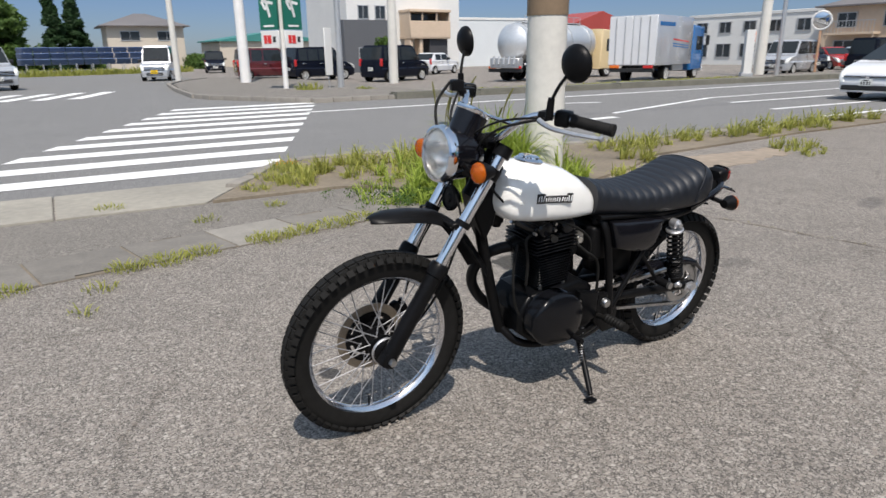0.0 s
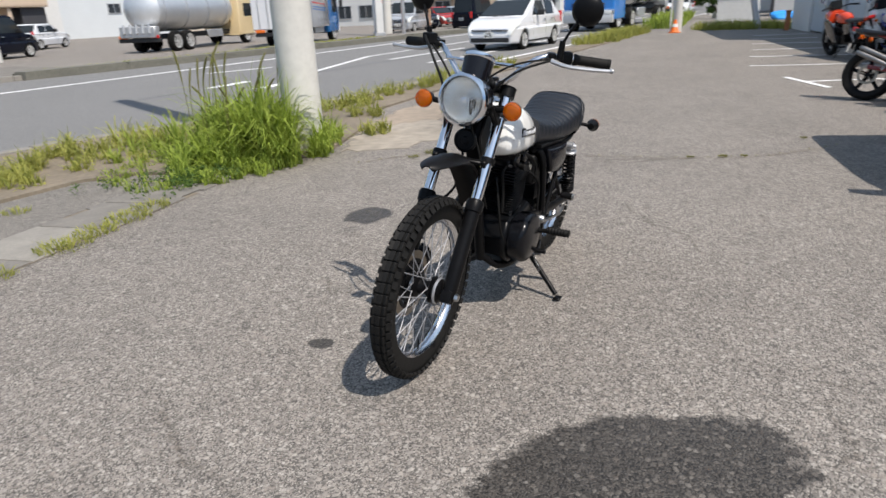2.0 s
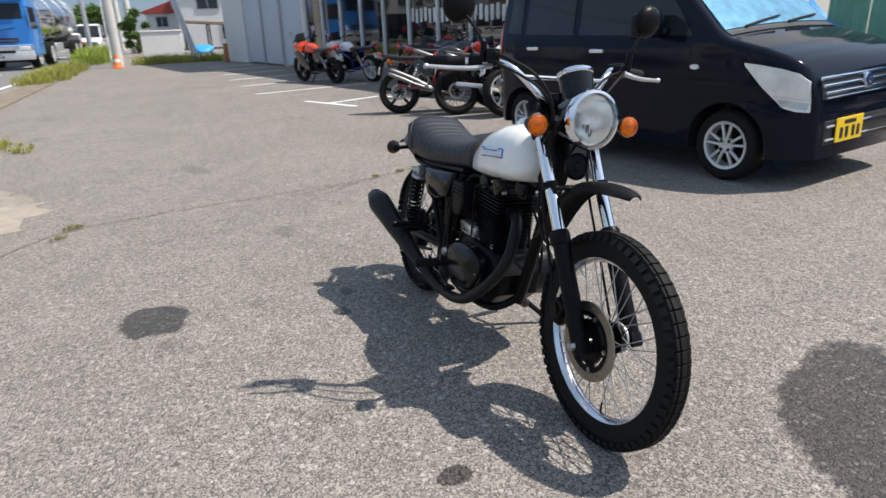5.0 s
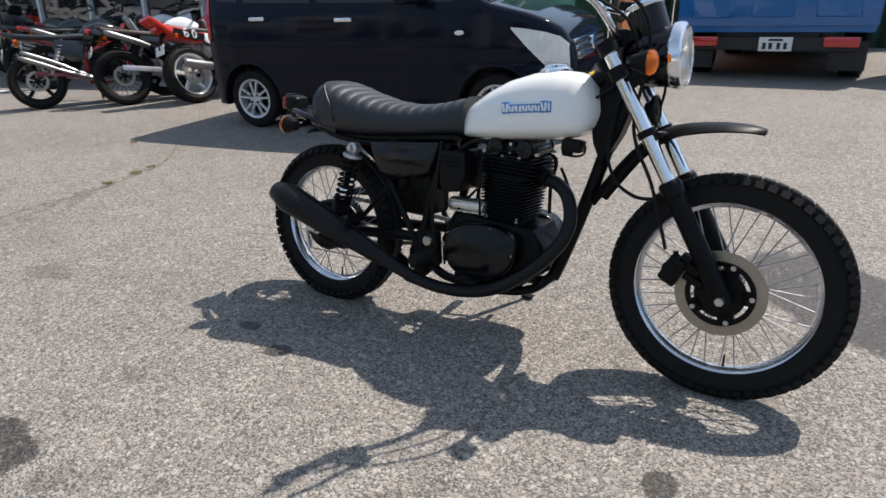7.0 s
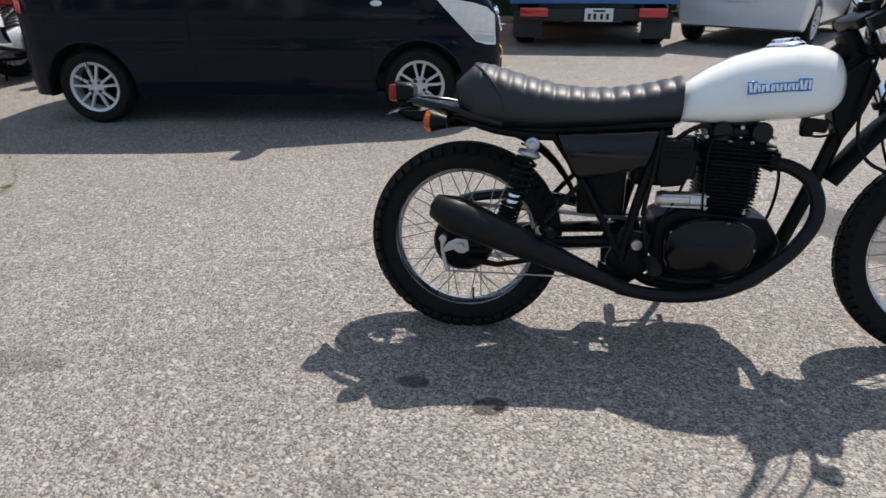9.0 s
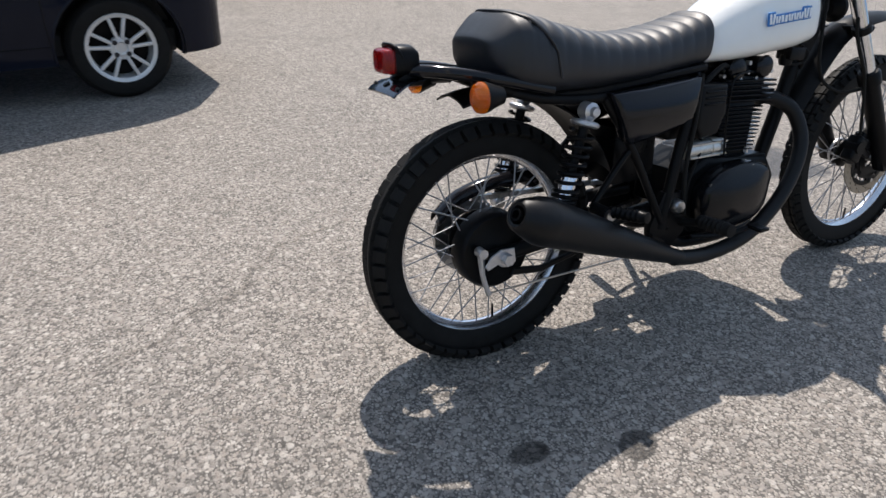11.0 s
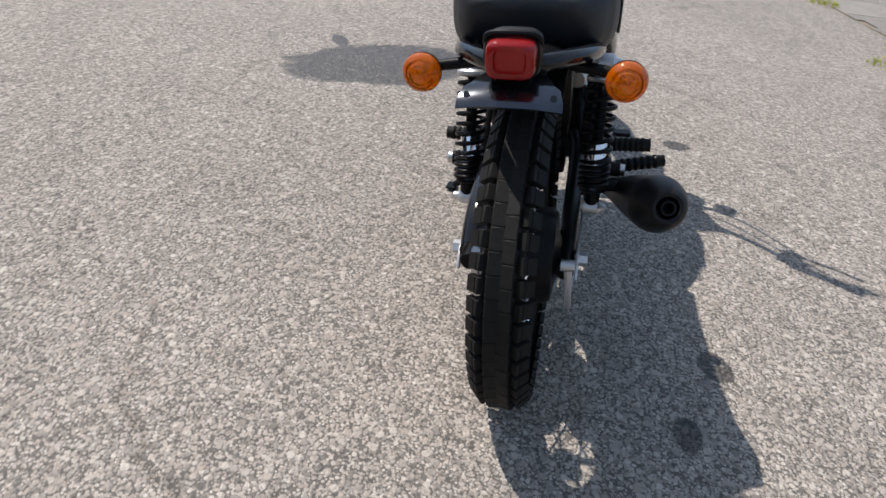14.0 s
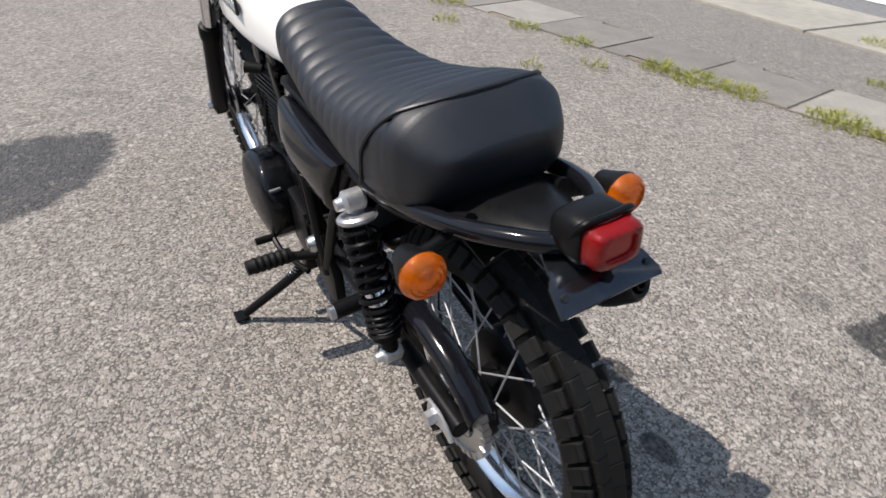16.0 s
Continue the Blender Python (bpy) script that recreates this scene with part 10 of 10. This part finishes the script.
rings_to(bm, [superring(x, 0.55 * math.sin(math.pi * (x + 0.9) / 1.8) ** 0.5 + 0.05, -0.05, 0.05 + 0.36 * math.sin(math.pi * (x + 0.9) / 1.8) ** 0.6 + 0.04 * math.sin(13 * x), 20, 2.4, 0.4) for x in np.linspace(-0.88, 0.88, 16)])
part("sheet", bm, TARP, ob)
ob = thing("wooden_post", upright(-25.9, 0.85), "short red-brown wooden post at the shop corner", "post")
bm = bmesh.new()
block(bm, (0, 0, 0.31), (0.17, 0.17, 0.72), None, 0.015)
part("shaft", bm, ORANGE_BROWN, ob)
bm = bmesh.new()
block(bm, (0, 0, 0.69), (0.21, 0.21, 0.05), None, 0.012)
part("cap", bm, ORANGE_BROWN, ob)
blades("verge_grass", [(-27.6 + random.uniform(-0.5, 0.5), -2.3 + 0.28 * k, 0.45, 120, 0.15, 0.55, 0.035, 0.4) for k in range(12)], GRASS_DRY, "tall dry weeds at the end of the lot")
blades("verge_grass", [(-30.0 - 1.2 * k, -4.3 - 0.12 * k, 0.9, 110, 0.3, 0.9, 0.06, 0.4) for k in range(14)], GRASS, "roadside weeds in the distance")
blades("verge_grass", [(-35.5 - 1.0 * k, -12.6 - 0.05 * k, 0.6, 90, 0.2, 0.6, 0.06, 0.4) for k in range(8)], GRASS, "grass strip across the road")
blades("verge_grass", [(2.5 - 1.1 * k + random.uniform(-0.3, 0.3), -58 - 0.5 * k, 1.0, 120, 0.3, 0.8, 0.09, 0.4) for k in range(12)], GRASS_DRY, "dry grass bank below the solar panels")
blades("verge_grass", [(-8.4 - 0.7 * k + random.uniform(-0.3, 0.3), -16.62 + random.uniform(-0.1, 0.1), 0.45, 130, 0.08, 0.3, 0.04, 0.5) for k in range(24)], GRASS_DRY, "weeds along the far kerb")
blades("verge_grass", [(-6.9, -22.0, 0.5, 120, 0.2, 0.6, 0.04, 0.5), (-8.8, -21.0, 0.4, 90, 0.1, 0.3, 0.04, 0.5)], GRASS_DRY, "dry weeds at the sign post")
# solar field
ob = thing("solar_panels", pose(0, 0, 0), "rows of blue solar panels on a frame", "solar panels")
for i in range(8):
    for j in range(3):
        bm = bmesh.new()
        x, y, z = 2.8 - 1.28 * i, -66.0 - 0.95 * j, 0.95 + 0.5 * j
        block(bm, (x, y, z), (1.22, 1.02, 0.04), Matrix.Rotation(radians(-152), 3, 'X'), 0.005)
        pan = part("panel", bm, SOLAR, ob)
    bm = bmesh.new()
    cyl(bm, (2.8 - 1.28 * i, -65.6, -0.1), (2.8 - 1.28 * i, -65.6, 0.8), 0.04, None, 6)
    cyl(bm, (2.8 - 1.28 * i, -67.8, -0.1), (2.8 - 1.28 * i, -67.8, 1.8), 0.04, None, 6)
    part("leg", bm, GALV, ob)
# trees
tree(-0.1, -90, 8.2, 1.7, 0.1, LEAF_DARK, "dark pointed conifer beside the house", 11, 110, 0.28, 150, True)
tree(-2.4, -92, 8.9, 1.8, 0.1, LEAF_DARK, "dark pointed conifer beside the house", 12, 110, 0.28, 150, True)
tree(4.9, -88, 7.6, 2.8, 0.6, LEAF, "broad green tree behind the panels", 13, 60, 0.32, 150)
tree(8.8, -86, 8.4, 3.0, 0.6, LEAF, "broad green tree behind the panels", 14, 60, 0.32, 150)
hedge(-14, -95, 14, -95, 2.2, 1.4, LEAF, "dense shrubs behind the house", 15, 70, 0.4)
hedge(-14.5, -74, -13, -88, 1.2, 0.8, LEAF, "roadside shrubs", 16, 70, 0.3)
tree(-43.5, -15.0, 2.6, 1.2, 0.5, LEAF, "round garden shrub by the kiosk", 17, 18, 0.2, 130)
tree(-47.5, -13.5, 3.0, 1.4, 0.6, LEAF, "small roadside tree by the kiosk", 18, 18, 0.2, 130)
tree(-75.0, -9.0, 3.4, 3.0, 0.8, LEAF, "broad green trees far down the road", 19, 22, 0.35, 120)
tree(-15.6, -33.5, 2.0, 1.2, 0.2, LEAF, "small bush behind the black minivan", 20, 14, 0.14, 120)
tree(-42.2, -3.1, 2.3, 0.8, 0.2, LEAF, "scrubby bush round the utility pole", 21, 14, 0.14, 110)
# roadside sign
ob = thing("roadside_sign", upright(-6.46, -23.4, 0, -18), "tall green and white roadside sign on a white post", "sign")
bm = bmesh.new()
cyl(bm, (0, 0, 0), (0, 0, 7.0), 0.10, None, 14)
part("post", bm, WHITE_STEEL, ob)
for s, yaw in ((1, 35), (-1, -35)):
    t = Matrix.Rotation(radians(yaw * -1), 3, 'Z')
    c = Vector((s * 0.42, 0.12, 0))
    for z, h, mat in ((3.27, 2.0, SIGN_GREEN), (1.92, 0.62, PAPER)):
        bm = bmesh.new()
        block(bm, c + Vector((0, 0, z)), (0.80, 0.10, h), t, 0.01)
        face = part("sign_panel", bm, mat, ob)
        if mat is SIGN_GREEN:
            o = c + t @ Vector((0, 0.055, 0))
            for dx, dz, ww, hh, rot in ((0.02, 0.28, 0.10, 0.80, 0.25), (0.0, 0.42, 0.52, 0.10, -0.2), (0.17, 0.30, 0.09, 0.34, 0.5)):
                bm = bmesh.new()
                block(bm, o + t @ Vector((dx, 0, 0)) + Vector((0, 0, 2.82 + dz)), (ww, 0.012, hh), t @ Matrix.Rotation(rot, 3, 'Y'))
                part("emblem_stroke", bm, PAPER, face)
            bm = bmesh.new()
            block(bm, o + Vector((0, 0, 2.40)), (0.46, 0.012, 0.07), t)
            part("lettering_bar", bm, PAPER, face)
        else:
            for dx, ww, hh, m2 in ((-0.2, 0.12, 0.2, CAR_TRIM), (0.02, 0.16, 0.3, SIGN_RED), (0.2, 0.14, 0.3, SIGN_RED)):
                bm = bmesh.new()
                block(bm, c + t @ Vector((dx, 0.056, 0)) + Vector((0, 0, 1.92)), (ww, 0.012, hh), t)
                part("lettering_bar", bm, m2, face)
ob = thing("white_banner", upright(-8.0, -22.9, 0, 30), "white vertical banner board on the slim pole", "banner")
bm = bmesh.new()
block(bm, (0, 0.1, 1.45), (0.42, 0.05, 1.75), None, 0.01)
part("board", bm, PAPER, ob)
bm = bmesh.new()
cyl(bm, (0, 0.06, -0.05), (0, 0.06, 2.3), 0.02, None, 8)
part("banner_pole", bm, GALV, ob)
